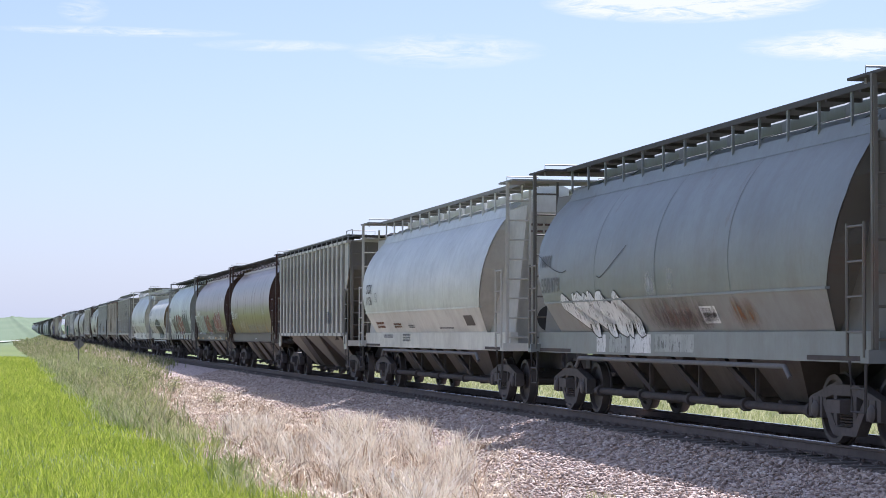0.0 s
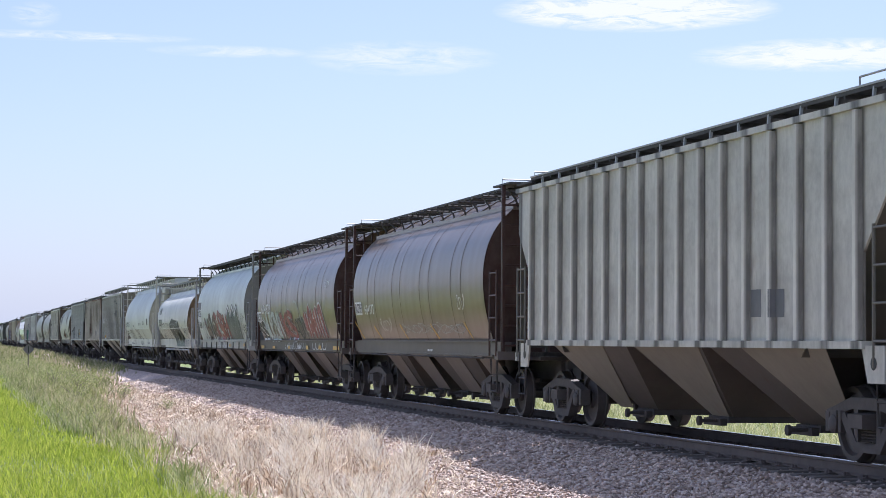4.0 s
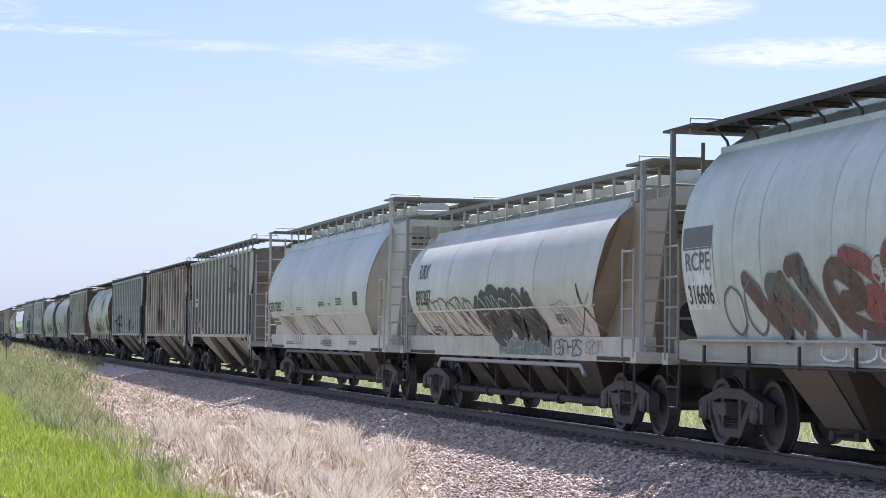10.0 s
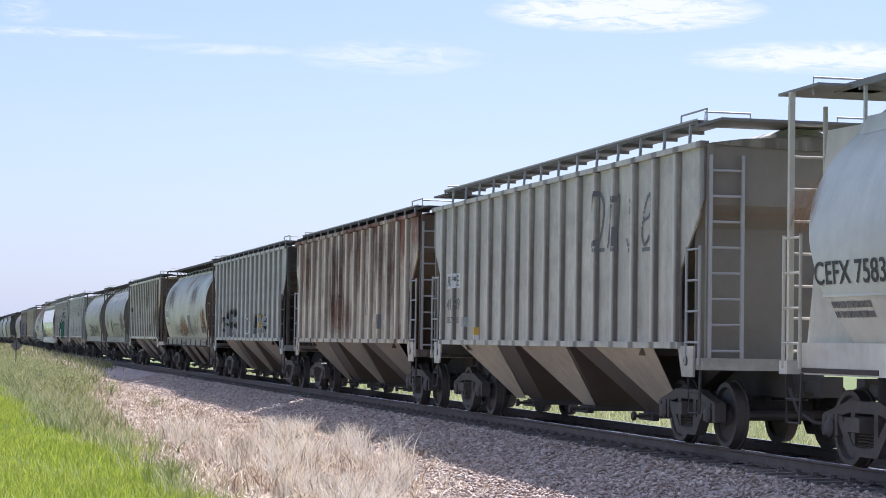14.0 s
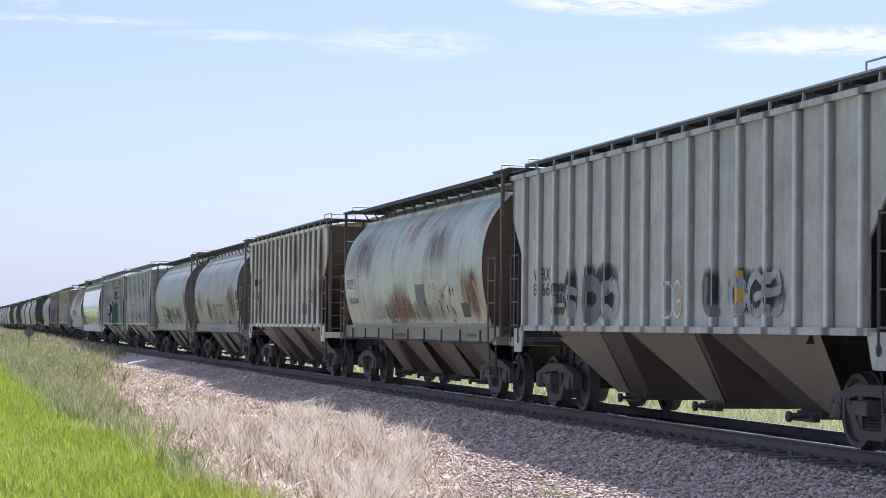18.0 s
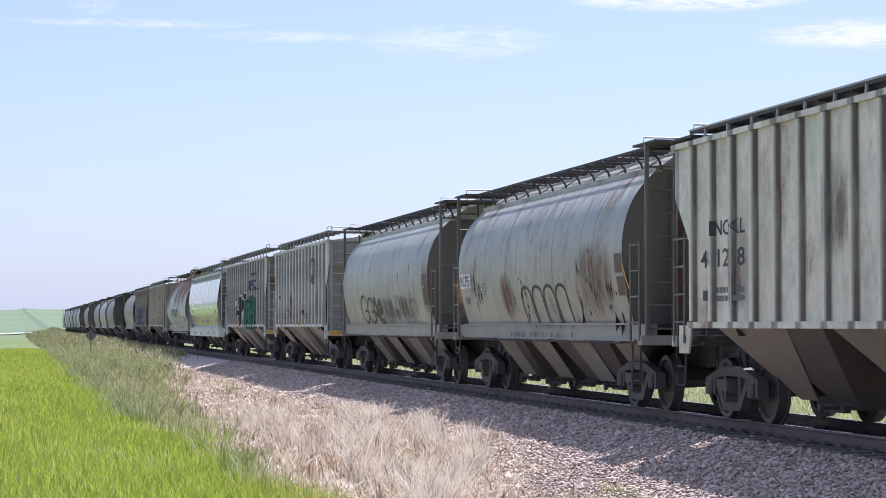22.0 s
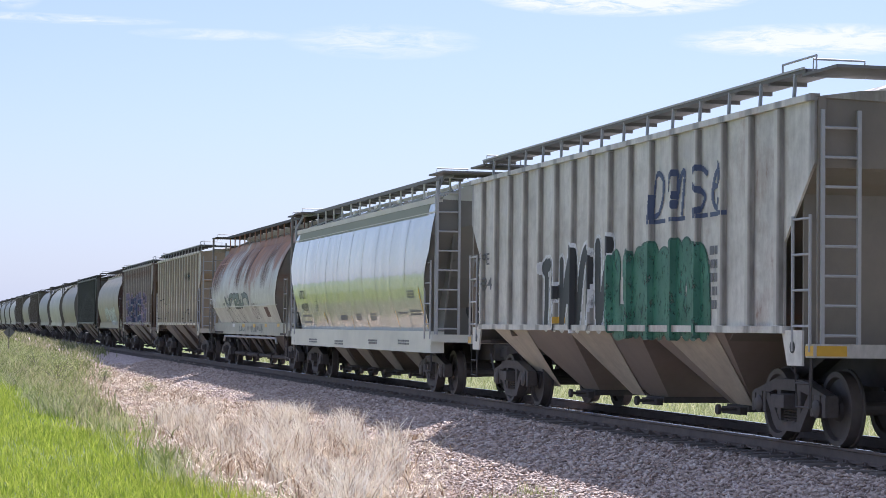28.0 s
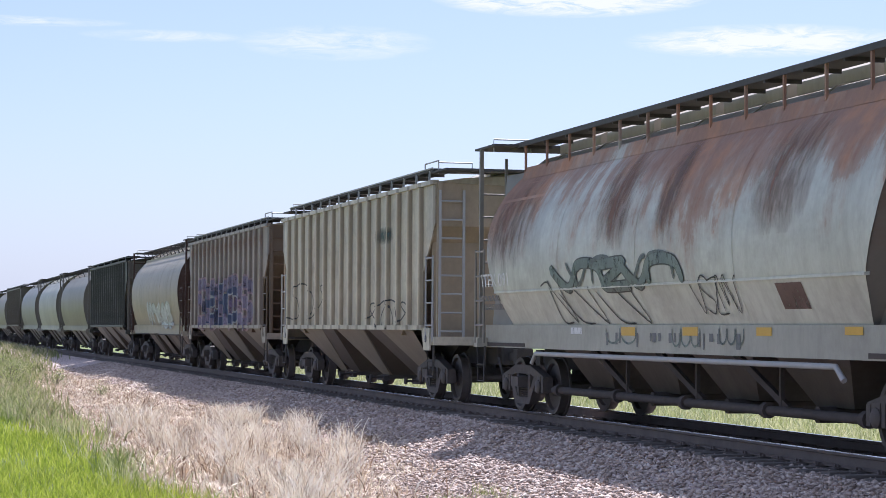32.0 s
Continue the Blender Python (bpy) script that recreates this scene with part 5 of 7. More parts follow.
        if kind == "acf" and detail and k:
            yk = y - span / nb / 2
            part("hopper_brace", Geo().beam((-1.2, yk + 0.45, 1.1), (-0.9, yk - 0.45, 0.46), 0.075), UNDER, car)
            part("hopper_brace", Geo().beam((-0.95, yk - 0.35, 0.95), (-0.95, yk - 0.35, 0.42), 0.05), UNDER, car)
    # slope sheets that carry the end hoppers up to the body
    for s in (-1, 1):
        ya, yb_ = s * (span / 2 - 0.2), s * (h - inset - 0.05 if kind != "rib" else h - 1.1)
        g = Geo().prism([(ya, 0.62), (ya, 1.38), (yb_, 1.38)], -0.5, 0.5)
        part("slope_hopper", g, UNDER, car)
    if kind == "acf":
        if detail:
            part("side_pipe", Geo().tube([(-1.36, -h + 2.9, 0.85), (-1.36, -h + 3.1, 1.0), (-1.36, h - 3.0, 1.0), (-1.36, h - 2.8, 0.85)], 0.036, 8), GALV if spec.get("pale_pipe", True) else DULLGRATE, car, "long air pipe under the sill", 60)
            g = Geo().tube([(-0.98, -span / 2 - 0.3, 0.42), (-0.98, span / 2 + 0.3, 0.42)], 0.06, 8)
            for k in range(5):
                g.disc((-0.98, -span / 2 + span * k / 4, 0.42), "y", [(-0.06, 0.1), (0.06, 0.1)], 10)
            part("unloading_pipe", g, UNDER, car, "", 60)
    elif detail and kind == "rib":
        for s in (-1, 1):
            g = Geo().prism([(s * (h - 0.95), 1.40), (s * (h - 0.35), 1.40), (s * (h - 0.35), 0.98), (s * (h - 0.78), 0.98)], -1.53, -1.50)
            part("jacking_pad", g, trim, car)
            part("pad_hole", Geo().disc((-1.532, s * (h - 0.62), 1.2), "x", [(-0.004, 0.075), (0.0, 0.075)], 12), BLACKP, car, "round hole in the pad")
    spec["car"], spec["h"] = car, h
    return car


CARS = []
# ---- the train ----
FRONT = [-132.2, -114.18, -95.32, -78.59, -62.94, -46.07, -29.7, -12.84, 6.57, 23.49, 40.63, 57.62, 75.52, 92.05, 108.46, 125.7, 142.06, 160.85, 178.22, 197.75, 214.85, 230.7]
BACK = [-116.22, -97.05, -79.82, -63.9, -47.5, -30.8, -14.4, 3.96, 22.23, 39.03, 56.72, 73.48, 90.5, 106.6, 123.13, 139.76, 157.91, 177.69, 195.1, 212.96, 229.5, 245.7]

HOP_GREY = paint("hopper_grey", (0.33, 0.314, 0.297), 0.5, 0.25, seed=41)
# dark brown that stands for the hopper faces in shade
HOP_SHADE = paint("hopper_shade", (0.115, 0.095, 0.088), 0.5, 0.1, seed=39)
HOP_PALE = paint("hopper_pale", (0.58, 0.53, 0.48), 0.5, 0.3, seed=59)
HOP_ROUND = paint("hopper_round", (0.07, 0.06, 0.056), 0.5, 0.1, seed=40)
HOP_TAN = paint("hopper_tan", (0.30, 0.268, 0.238), 0.5, 0.3, seed=42)
HOP_BROWN = paint("hopper_brown", (0.26, 0.22, 0.21), 0.5, 0.2, seed=43)
HOP_DARK = paint("hopper_dark", (0.235, 0.20, 0.182), 0.5, 0.2, seed=44)
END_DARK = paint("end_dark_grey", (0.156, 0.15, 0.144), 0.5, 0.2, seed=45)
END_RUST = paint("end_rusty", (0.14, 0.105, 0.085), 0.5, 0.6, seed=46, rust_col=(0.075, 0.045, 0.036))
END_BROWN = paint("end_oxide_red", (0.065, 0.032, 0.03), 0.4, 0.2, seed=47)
END_TAN = paint("end_tan", (0.396, 0.33, 0.264), 0.5, 0.3, seed=48)
END_GREY = paint("end_grey", (0.36, 0.36, 0.35), 0.5, 0.15, seed=49)


TRAIN = [
    dict(kind="acf", f=-151.0, b=-133.5, label="grey round-sided covered hopper car at the head of the train", body=paint("leading_grey", (0.36, 0.38, 0.40), 0.4, 0.1, seed=1), hopper=HOP_DARK, far=True),
    dict(kind="acf", label="slate-grey round-sided covered hopper with chalk-white scrawl on rusty rails", body=paint("slate_grey", (0.23, 0.26, 0.288), 0.5, 0.2, seed=2, gloss=0.42), ends=END_DARK, hopper=HOP_ROUND, walk=DARKGRATE, near_inset=1.3, pale_pipe=False),
    dict(kind="acf", label="pale grey round-sided covered hopper, clean, with white sill", body=paint("pale_grey", (0.64, 0.675, 0.715), 0.32, 0.0, seed=3, gloss=0.38), ends=paint("pale_end", (0.54, 0.54, 0.54), 0.4, seed=4), sill=paint("pale_sill", (0.69, 0.701, 0.701), 0.3, seed=5), hopper=HOP_ROUND, walk=WALKGREY, ladder_label="pale grey ladder", pale_pipe=False),
    dict(kind="rib", label="weathered grey ribbed covered hopper, hopper bottoms striped pale and dark for light and shade", body=paint("weathered_grey", (0.60, 0.60, 0.60), 0.6, 0.25, seed=6), ends=END_DARK, hopper=HOP_TAN, ribs=17),
    dict(kind="cyl", label="dark brown cylindrical covered hopper with yellow reflector slashes", body=paint("dark_brown", (0.175, 0.132, 0.112), 0.35, 0.0, seed=7, gloss=0.28, ripple=0.55), ends=END_BROWN, sill=paint("brown_sill", (0.14, 0.12, 0.115), 0.4, seed=8), hopper=HOP_BROWN, end_label="oxide red end wall"),
    dict(kind="cyl", label="dark brown cylindrical covered hopper with large red and white graffiti", body=paint("dark_brown", (0.165, 0.12, 0.102), 0.4, 0.0, seed=9, gloss=0.28, ripple=0.55), ends=END_BROWN, sill=paint("brown_sill", (0.13, 0.11, 0.10), 0.4, seed=10), hopper=HOP_BROWN, end_label="oxide red end wall"),
    dict(kind="cyl", label="pale blue-grey cylindrical covered hopper with red and silver graffiti", body=paint("blue_grey", (0.61, 0.68, 0.715), 0.35, 0.05, seed=11, gloss=0.4, ripple=0.3), ends=paint("blue_grey_end", (0.288, 0.3, 0.312), 0.5, 0.15, seed=12), sill=paint("blue_grey_sill", (0.48, 0.492, 0.504), 0.5, 0.1, seed=13), hopper=HOP_DARK, solid_walk=True, hangers=True),
    dict(kind="acf", label="cream-grey round-sided covered hopper with dark graffiti and tan ends", body=paint("cream_grey", (0.64, 0.655, 0.655), 0.3, 0.03, seed=14, gloss=0.4), ends=END_TAN, ladder=GALV, post=GALV, sill=paint("cream_sill", (0.6, 0.6, 0.588), 0.4, 0.1, seed=15), hopper=HOP_ROUND, walk=WALKGREY, shape="low_acf", drop=0.51),
    dict(kind="acf", label="white round-sided covered hopper with outlined graffiti and stencils", body=paint("off_white", (0.61, 0.65, 0.67), 0.25, 0.02, seed=16, gloss=0.4), ends=paint("off_white_end", (0.6, 0.6, 0.576), 0.35, 0.08, seed=17), sill=paint("off_white_sill", (0.69, 0.701, 0.701), 0.3, seed=18), hopper=HOP_ROUND, walk=WALKGREY, pale_pipe=False),
    dict(kind="rib", label="light grey ribbed covered hopper with pale end ladders", body=paint("light_grey_rib", (0.60, 0.60, 0.59), 0.6, 0.2, seed=19), ends=paint("grey_brown_end", (0.25, 0.235, 0.22), 0.5, 0.35, seed=20), hopper=HOP_PALE, ribs=16, walk=DULLGRATE, ladder=GALV, closed_end=True, board=4.46),
    dict(kind="rib", label="rust-streaked tan and grey ribbed covered hopper", body=paint("rust_streaked", (0.66, 0.60, 0.54), 0.75, 0.80, seed=21, rust_top=0.05, rust_col=(0.11, 0.045, 0.032), dirt_col=(0.14, 0.09, 0.065)), ends=END_RUST, hopper=HOP_TAN, ribs=15, ladder=GALV),
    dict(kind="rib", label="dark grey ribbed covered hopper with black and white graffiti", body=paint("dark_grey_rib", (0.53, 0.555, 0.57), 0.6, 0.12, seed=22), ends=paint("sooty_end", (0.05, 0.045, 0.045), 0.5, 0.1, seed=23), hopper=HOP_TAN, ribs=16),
    dict(kind="cyl", label="rusty grey-green cylindrical covered hopper, paint flaking", body=paint("flaking_grey", (0.58, 0.63, 0.59), 0.5, 0.58, seed=24, rust_top=0.02, gloss=0.45, rust_col=(0.14, 0.072, 0.048)), ends=END_RUST, sill=paint("flaking_sill", (0.30, 0.29, 0.27), 0.6, 0.3, seed=25), hopper=HOP_DARK, solid_walk=True, hangers=True, end_label="rust-brown end wall"),
    dict(kind="rib", label="cream-grey ribbed covered hopper with rust-brown ends", body=paint("cream_rib", (0.80, 0.80, 0.74), 0.55, 0.4, seed=26), ends=END_RUST, hopper=HOP_TAN, ribs=16, ladder=END_DARK),
    dict(kind="cyl", label="grey cylindrical covered hopper with flaking patches and bubble graffiti", body=paint("bare_grey", (0.42, 0.44, 0.43), 0.5, 0.5, seed=27, gloss=0.42, ripple=0.3, rust_col=(0.10, 0.055, 0.04)), ends=END_DARK, sill=paint("grey_sill", (0.34, 0.34, 0.35), 0.5, 0.1, seed=28), hopper=HOP_GREY),
    dict(kind="cyl", label="grey cylindrical covered hopper with sprayed letters", body=paint("bare_grey", (0.43, 0.45, 0.435), 0.5, 0.38, seed=29, gloss=0.42, ripple=0.3, rust_col=(0.10, 0.055, 0.04)), ends=END_DARK, sill=paint("grey_sill", (0.38, 0.38, 0.37), 0.5, 0.1, seed=30), hopper=HOP_GREY),
    dict(kind="rib", label="light grey ribbed covered hopper with small rust marks and yellow reflectors", body=paint("light_grey_rib", (0.704, 0.729, 0.753), 0.55, 0.3, seed=31, rust_col=(0.2, 0.10, 0.06)), ends=END_GREY, hopper=HOP_PALE, ribs=16, walk=DULLGRATE, ladder=GALV, closed_end=True, board=4.43, sheets=(4.42, 1.06, 0.28, 0.9), gap=HOP_BROWN),
    dict(kind="rib", label="grey ribbed covered hopper with black, white and green graffiti", body=paint("dull_grey_rib", (0.68, 0.68, 0.69), 0.55, 0.3, seed=32), ends=paint("dusty_end", (0.22, 0.20, 0.185), 0.5, 0.35, seed=33), hopper=HOP_PALE, ribs=16, walk=DULLGRATE, ladder=GALV, closed_end=True, board=4.48, sheets=(4.42, 1.06, 0.28, 0.9), gap=HOP_BROWN),
    dict(kind="smooth", label="glossy white smooth-sided covered hopper, nearly new", body=paint("gloss_white", (0.53, 0.56, 0.55), 0.05, 0.0, seed=34, rough=0.06, ripple=1.0), ends=paint("new_grey_end", (0.17, 0.17, 0.165), 0.3, seed=35), sill=paint("gloss_sill", (0.667, 0.69, 0.667), 0.1, rough=0.2, seed=36), hopper=HOP_GREY, walk=DULLGRATE, ladder=GALV, post=GALV, near_inset=0.8, trim=paint("white_trim", (0.62, 0.62, 0.6), 0.1, seed=37)),
    dict(kind="acf", label="pale blue round-sided covered hopper streaked with heavy rust", body=paint("rust_blue", (0.58, 0.62, 0.615), 0.5, 0.56, seed=38, rust_top=0.22, rust_col=(0.22, 0.125, 0.095)), ends=paint("rust_blue_end", (0.24, 0.235, 0.23), 0.5, 0.3, seed=39), sill=paint("rust_blue_sill", (0.40, 0.41, 0.40), 0.5, 0.15, seed=40), hopper=HOP_ROUND, roof=paint("tan_roof", (0.38, 0.34, 0.29), 0.5, 0.2, seed=50)),
    dict(kind="rib", label="cream ribbed covered hopper, dusty, with black tags", body=paint("dusty_cream", (0.60, 0.57, 0.50), 0.6, 0.3, seed=51), ends=END_TAN, hopper=HOP_TAN, ribs=16, ladder=GALV, closed_end=True, board=4.38),
    dict(kind="rib", label="reddish-grey ribbed covered hopper with violet graffiti", body=paint("reddish_grey", (0.35, 0.31, 0.29), 0.6, 0.3, seed=52), ends=END_RUST, hopper=HOP_TAN, ribs=16),
    dict(kind="cyl", label="olive-tan cylindrical covered hopper with pale green graffiti", body=paint("olive_tan", (0.363, 0.33, 0.275), 0.4, 0.15, seed=53), ends=END_BROWN, hopper=HOP_BROWN),
]
for spec, f, b in zip(TRAIN[1:], FRONT, BACK):
    spec["f"], spec["b"] = f, b
# the ribs' paint is cleaner, most of it paled for the light their faces catch
RIB_TONES = {k: paint("clean_lit_rib", tuple(min(0.85, v * 1.15) for v in c), 0.35, ru, seed=60 + k) for k, c, ru in ((2, (0.62, 0.62, 0.62), 0.2), (8, (0.55, 0.55, 0.545), 0.15), (9, (0.68, 0.65, 0.60), 0.4), (10, (0.58, 0.60, 0.61), 0.1), (12, (0.62, 0.63, 0.60), 0.25), (15, (0.66, 0.68, 0.70), 0.2), (16, (0.52, 0.52, 0.52), 0.25), (19, (0.52, 0.49, 0.42), 0.2), (20, (0.36, 0.33, 0.31), 0.3))}
# rust, grime and painted shade along the rib welds: on the panels, on the ribs' flanks, and their colour
RIB_GRIME_SHADE = {2: (0.9, 0.75, (0.05, 0.042, 0.04)), 8: (0.8, 0.8, (0.07, 0.055, 0.045)), 9: (0.95, 0.7, (0.045, 0.026, 0.02)), 10: (0.85, 0.65, (0.05, 0.05, 0.052)), 12: (0.85, 0.85, (0.08, 0.055, 0.04)), 15: (0.55, 0.75, (0.10, 0.085, 0.075)), 16: (0.6, 0.8, (0.075, 0.06, 0.055)), 19: (0.7, 0.6, (0.12, 0.08, 0.05)), 20: (0.75, 0.65, (0.08, 0.05, 0.045))}
TAN = paint("far_tan", (0.26, 0.245, 0.21), 0.4, 0.1, seed=54)
PALE = paint("far_pale", (0.41, 0.42, 0.4), 0.3, 0.05, seed=55)
BLACKCAR = paint("far_black", (0.045, 0.05, 0.05), 0.3, 0.0, seed=56)
BROWNCAR = paint("far_brown", (0.105, 0.085, 0.075), 0.3, 0.1, seed=57)
GREYCAR = paint("far_grey", (0.28, 0.29, 0.29), 0.4, 0.1, seed=58)
FAR_CARS = [("rib", BLACKCAR, "black ribbed covered hopper", 17.0), ("cyl", TAN, "tan cylindrical covered hopper", 16.5), ("cyl", PALE, "pale cylindrical covered hopper", 16.5), ("cyl", GREYCAR, "grey cylindrical covered hopper", 16.5), ("rib", BROWNCAR, "dark brown ribbed covered hopper", 17.0), ("cyl", TAN, "tan cylindrical covered hopper", 16.5), ("rib", BROWNCAR, "dark brown ribbed covered hopper", 17.0), ("cyl", PALE, "pale cylindrical covered hopper", 16.5), ("cyl", GREYCAR, "grey cylindrical covered hopper", 16.5), ("cyl", GREYCAR, "grey cylindrical covered hopper", 16.5), ("cyl", PALE, "pale cylindrical covered hopper", 16.6), ("cyl", PALE, "pale cylindrical covered hopper", 16.6), ("cyl", PALE, "pale cylindrical covered hopper at the train's end", 16.6)]
at = 246.5
for kind, m, lab, length in FAR_CARS:
    TRAIN.append(dict(kind=kind, f=at + 0.8, b=at + length - 0.8, label=lab + ", far down the line", body=m, ends=END_DARK, hopper=HOP_GREY if kind == "cyl" else HOP_TAN, far=True))
    at += length
for k, spec in enumerate(TRAIN):
    if spec["kind"] == "rib":
        spec["rib"] = RIB_TONES.get(k - 1)
        if k - 1 in RIB_GRIME_SHADE:
            dark, flank, tone = RIB_GRIME_SHADE[k - 1]
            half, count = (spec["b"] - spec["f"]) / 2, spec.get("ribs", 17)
            darkened(spec["body"], beside_ribs(-half + 1.03, (2 * half - 2.06) / (count - 1)), dark, tone, k)
            darkened(spec["rib"], rib_flanks, flank, tone, k)
    hopper_car(spec)
# ---- lettering, stencils, reflectors and graffiti on the near sides ----
PAINTS = {"white": SPRAY["white"], "black": BLACKP, "grey": GREYP, "yellow": YELLOW, "rust": RUSTP, "brown": SPRAY["brown"], "blue": BLUEP, "pink": SPRAY["pink"], "silver": SPRAY["silver"], "teal": SPRAY["teal"], "cream": SPRAY["cream"], "green": SPRAY["green"], "red": SPRAY["red"], "pale": SPRAY["pale"], "purple": SPRAY["purple"], "wash": SPRAY["wash"], "bluish": SPRAY["bluish"]}
FLAKE = plain("flaked_rust", (0.045, 0.028, 0.022), 0.9, 0, 0.4, 9)
RIB_EDGES = (-0.061, -0.039, 0.039, 0.061)


def rib_places(spec):
    n, h = spec.get("ribs", 17), spec["h"]
    return [(-h + 1.03) + (2 * h - 2.06) * k / (n - 1) for k in range(n)]


def skin_x(spec, y, z, off):
    """The outer face of the near side at a place along the car and a height, pushed out by off."""
    kind = spec["kind"]
    if kind == "rib":
        d = min(abs(y - p) for p in rib_places(spec))
        return -(1.50 + float(np.interp(d, [0.039, 0.061], [RIB_DEPTH, 0.0])) + off)
    sill_lo, sill_hi, sill_x = {"cyl": (1.12, 1.425, 0.03), "acf": (1.0, 1.465, 0.03), "smooth": (0.8, 1.305, 0.16)}[kind]
    if z < sill_hi:
        return -(SIDE[kind][0][0] + sill_x + off + (0.035 if kind == "cyl" else 0))
    return -(side_x(spec.get("shape") or kind, z) + off + 0.004)


def columns(spec, y0, y1, step):
    ys = list(np.linspace(y0, y1, max(2, int((y1 - y0) / step) + 1)))
    if spec["kind"] == "rib":
        ys += [p + e for p in rib_places(spec) for e in RIB_EDGES if y0 < p + e < y1]
    return sorted(ys)


def coat(spec, name, y0, y1, low, high, material, off=0.004, step=0.12, label=""):
    """A coat of paint on the skin between two heights, each a function of the place along the car."""
    ys = columns(spec, y0, y1, step)
    rows = []
    for y in ys:
        a, b = low(y), high(y)
        rows.append([(skin_x(spec, y, a + (b - a) * k / 6, off), y, a + (b - a) * k / 6) for k in range(7)])
    return part(name, Geo().skin(rows), material, spec["car"], label)


def ribbon(spec, name, pts, width, material, off=0.007, label=""):
    """A painted line along points (place, height) on the skin."""
    g, fine = Geo(), []
    for (ya, za), (yb, zb) in zip(pts, pts[1:]):
        n = max(1, int(math.hypot(yb - ya, zb - za) / 0.07))
        fine += [(ya + (yb - ya) * k / n, za + (zb - za) * k / n) for k in range(n)]
    fine.append(pts[-1])
    rows = []
    for i, (y, z) in enumerate(fine):
        (ya, za), (yb, zb) = fine[max(0, i - 1)], fine[min(len(fine) - 1, i + 1)]
        d = math.hypot(yb - ya, zb - za) or 1
        ny_, nz = -(zb - za) / d * width / 2, (yb - ya) / d * width / 2
        rows.append([(skin_x(spec, y + ny_, z + nz, off), y + ny_, z + nz), (skin_x(spec, y, z, off + 0.002), y, z), (skin_x(spec, y - ny_, z - nz, off), y - ny_, z - nz)])
    g.skin(rows)
    return part(name, g, material, spec["car"], label)


def spec_of(car):
    return TRAIN[car + 1]


def panel(car, y0, y1, z0, z1, colour, name="painted_panel"):
    coat(spec_of(car), name, y0, y1, lambda y: z0, lambda y: z1, PAINTS[colour], 0.003, 0.2)


def reflector(car, y0, y1, z0, z1, colour):
    s = spec_of(car)
    coat(s, "reflector", y0, y1, lambda y: z0, lambda y: z1, PAINTS[colour], 0.008, 0.2, colour + " reflective strip")


def text(car, y0, y1, z0, z1, words, colour, off=0.006):
    """Painted letters, read from the far end towards the near one."""
    s = spec_of(car)
    curve = bpy.data.curves.new("lettering", "FONT")
    curve.body = words
    curve.offset = 0.012
    ob = new("lettering", curve)
    bpy.context.view_layer.update()
    me = bpy.data.meshes.new_from_object(ob.evaluated_get(bpy.context.evaluated_depsgraph_get()))
    bpy.data.objects.remove(ob)
    v = [w.co.copy() for w in me.vertices]
    x0, x1 = min(c.x for c in v), max(c.x for c in v)
    b0, b1 = min(c.y for c in v), max(c.y for c in v)
    for w in me.vertices:
        u, t = (w.co.x - x0) / (x1 - x0), (w.co.y - b0) / (b1 - b0)
        y, z = y1 + (y0 - y1) * u, z0 + (z1 - z0) * t
        w.co = (skin_x(s, y, z, off), y, z)
    me.materials.clear()
    me.materials.append(PAINTS[colour])
    o = new("lettering", me)
    o.parent = s["car"]
    o["label"] = colour + " painted lettering"


def plate(car, y0, y1, z0, z1, words):
    panel(car, y0, y1, z0, z1, "white", "reporting_panel")
    m, k = (y1 - y0) * 0.08, (z1 - z0) * 0.14
    text(car, y0 + m, y1 - m, z0 + k, z1 - k, words, "grey", 0.009)


def plate2(car, y0, y1, z0, z1, upper, lower):
    panel(car, y0, y1, z0, z1, "white", "reporting_panel")
    m, d = (y1 - y0) * 0.08, z1 - z0
    text(car, y0 + m, y1 - m, z0 + d * 0.62, z0 + d * 0.92, upper, "grey", 0.009)
    text(car, y0 + m, y1 - m, z0 + d * 0.08, z0 + d * 0.40, lower, "black", 0.009)


def stencil(car, y0, y1, z0, z1, lines, colour):
    """Small print that cannot be read: rows of short bars."""
    s, g = spec_of(car), Geo()
    rng = random.Random(int(y0 * 100) + car)
    dz = (z1 - z0) / lines
    for k in range(lines):
        y = y0
        while y < y1 - 0.02:
            w = min(y1 - y, rng.uniform(0.05, 0.16))
            za, zb = z0 + dz * (k + 0.15), z0 + dz * (k + 0.8)
            g.skin([[(skin_x(s, a, zz, 0.006), a, zz) for zz in (za, zb)] for a in (y, y + w)])
            y += w + rng.uniform(0.015, 0.035)
    part("stencil", g, PAINTS[colour], s["car"], "small stencilled print")["kind"] = "stuff"


def frame_box(car, y0, y1, z0, z1, colour):
    ribbon(spec_of(car), "stencil_box", [(y0, z0), (y1, z0), (y1, z1), (y0, z1), (y0, z0)], 0.018, PAINTS[colour])
    text(car, y0 + (y1 - y0) * 0.3, y1 - (y1 - y0) * 0.3, z0 + (z1 - z0) * 0.25, z0 + (z1 - z0) * 0.55, "C", colour)


def slash(car, y0, y1, z0, z1, colour):
    z0 = max(z0, 1.47)
    ribbon(spec_of(car), "reflector", [(y1, z1), (y0, z0)], 0.055, PAINTS[colour], 0.006, colour + " slanting strip")


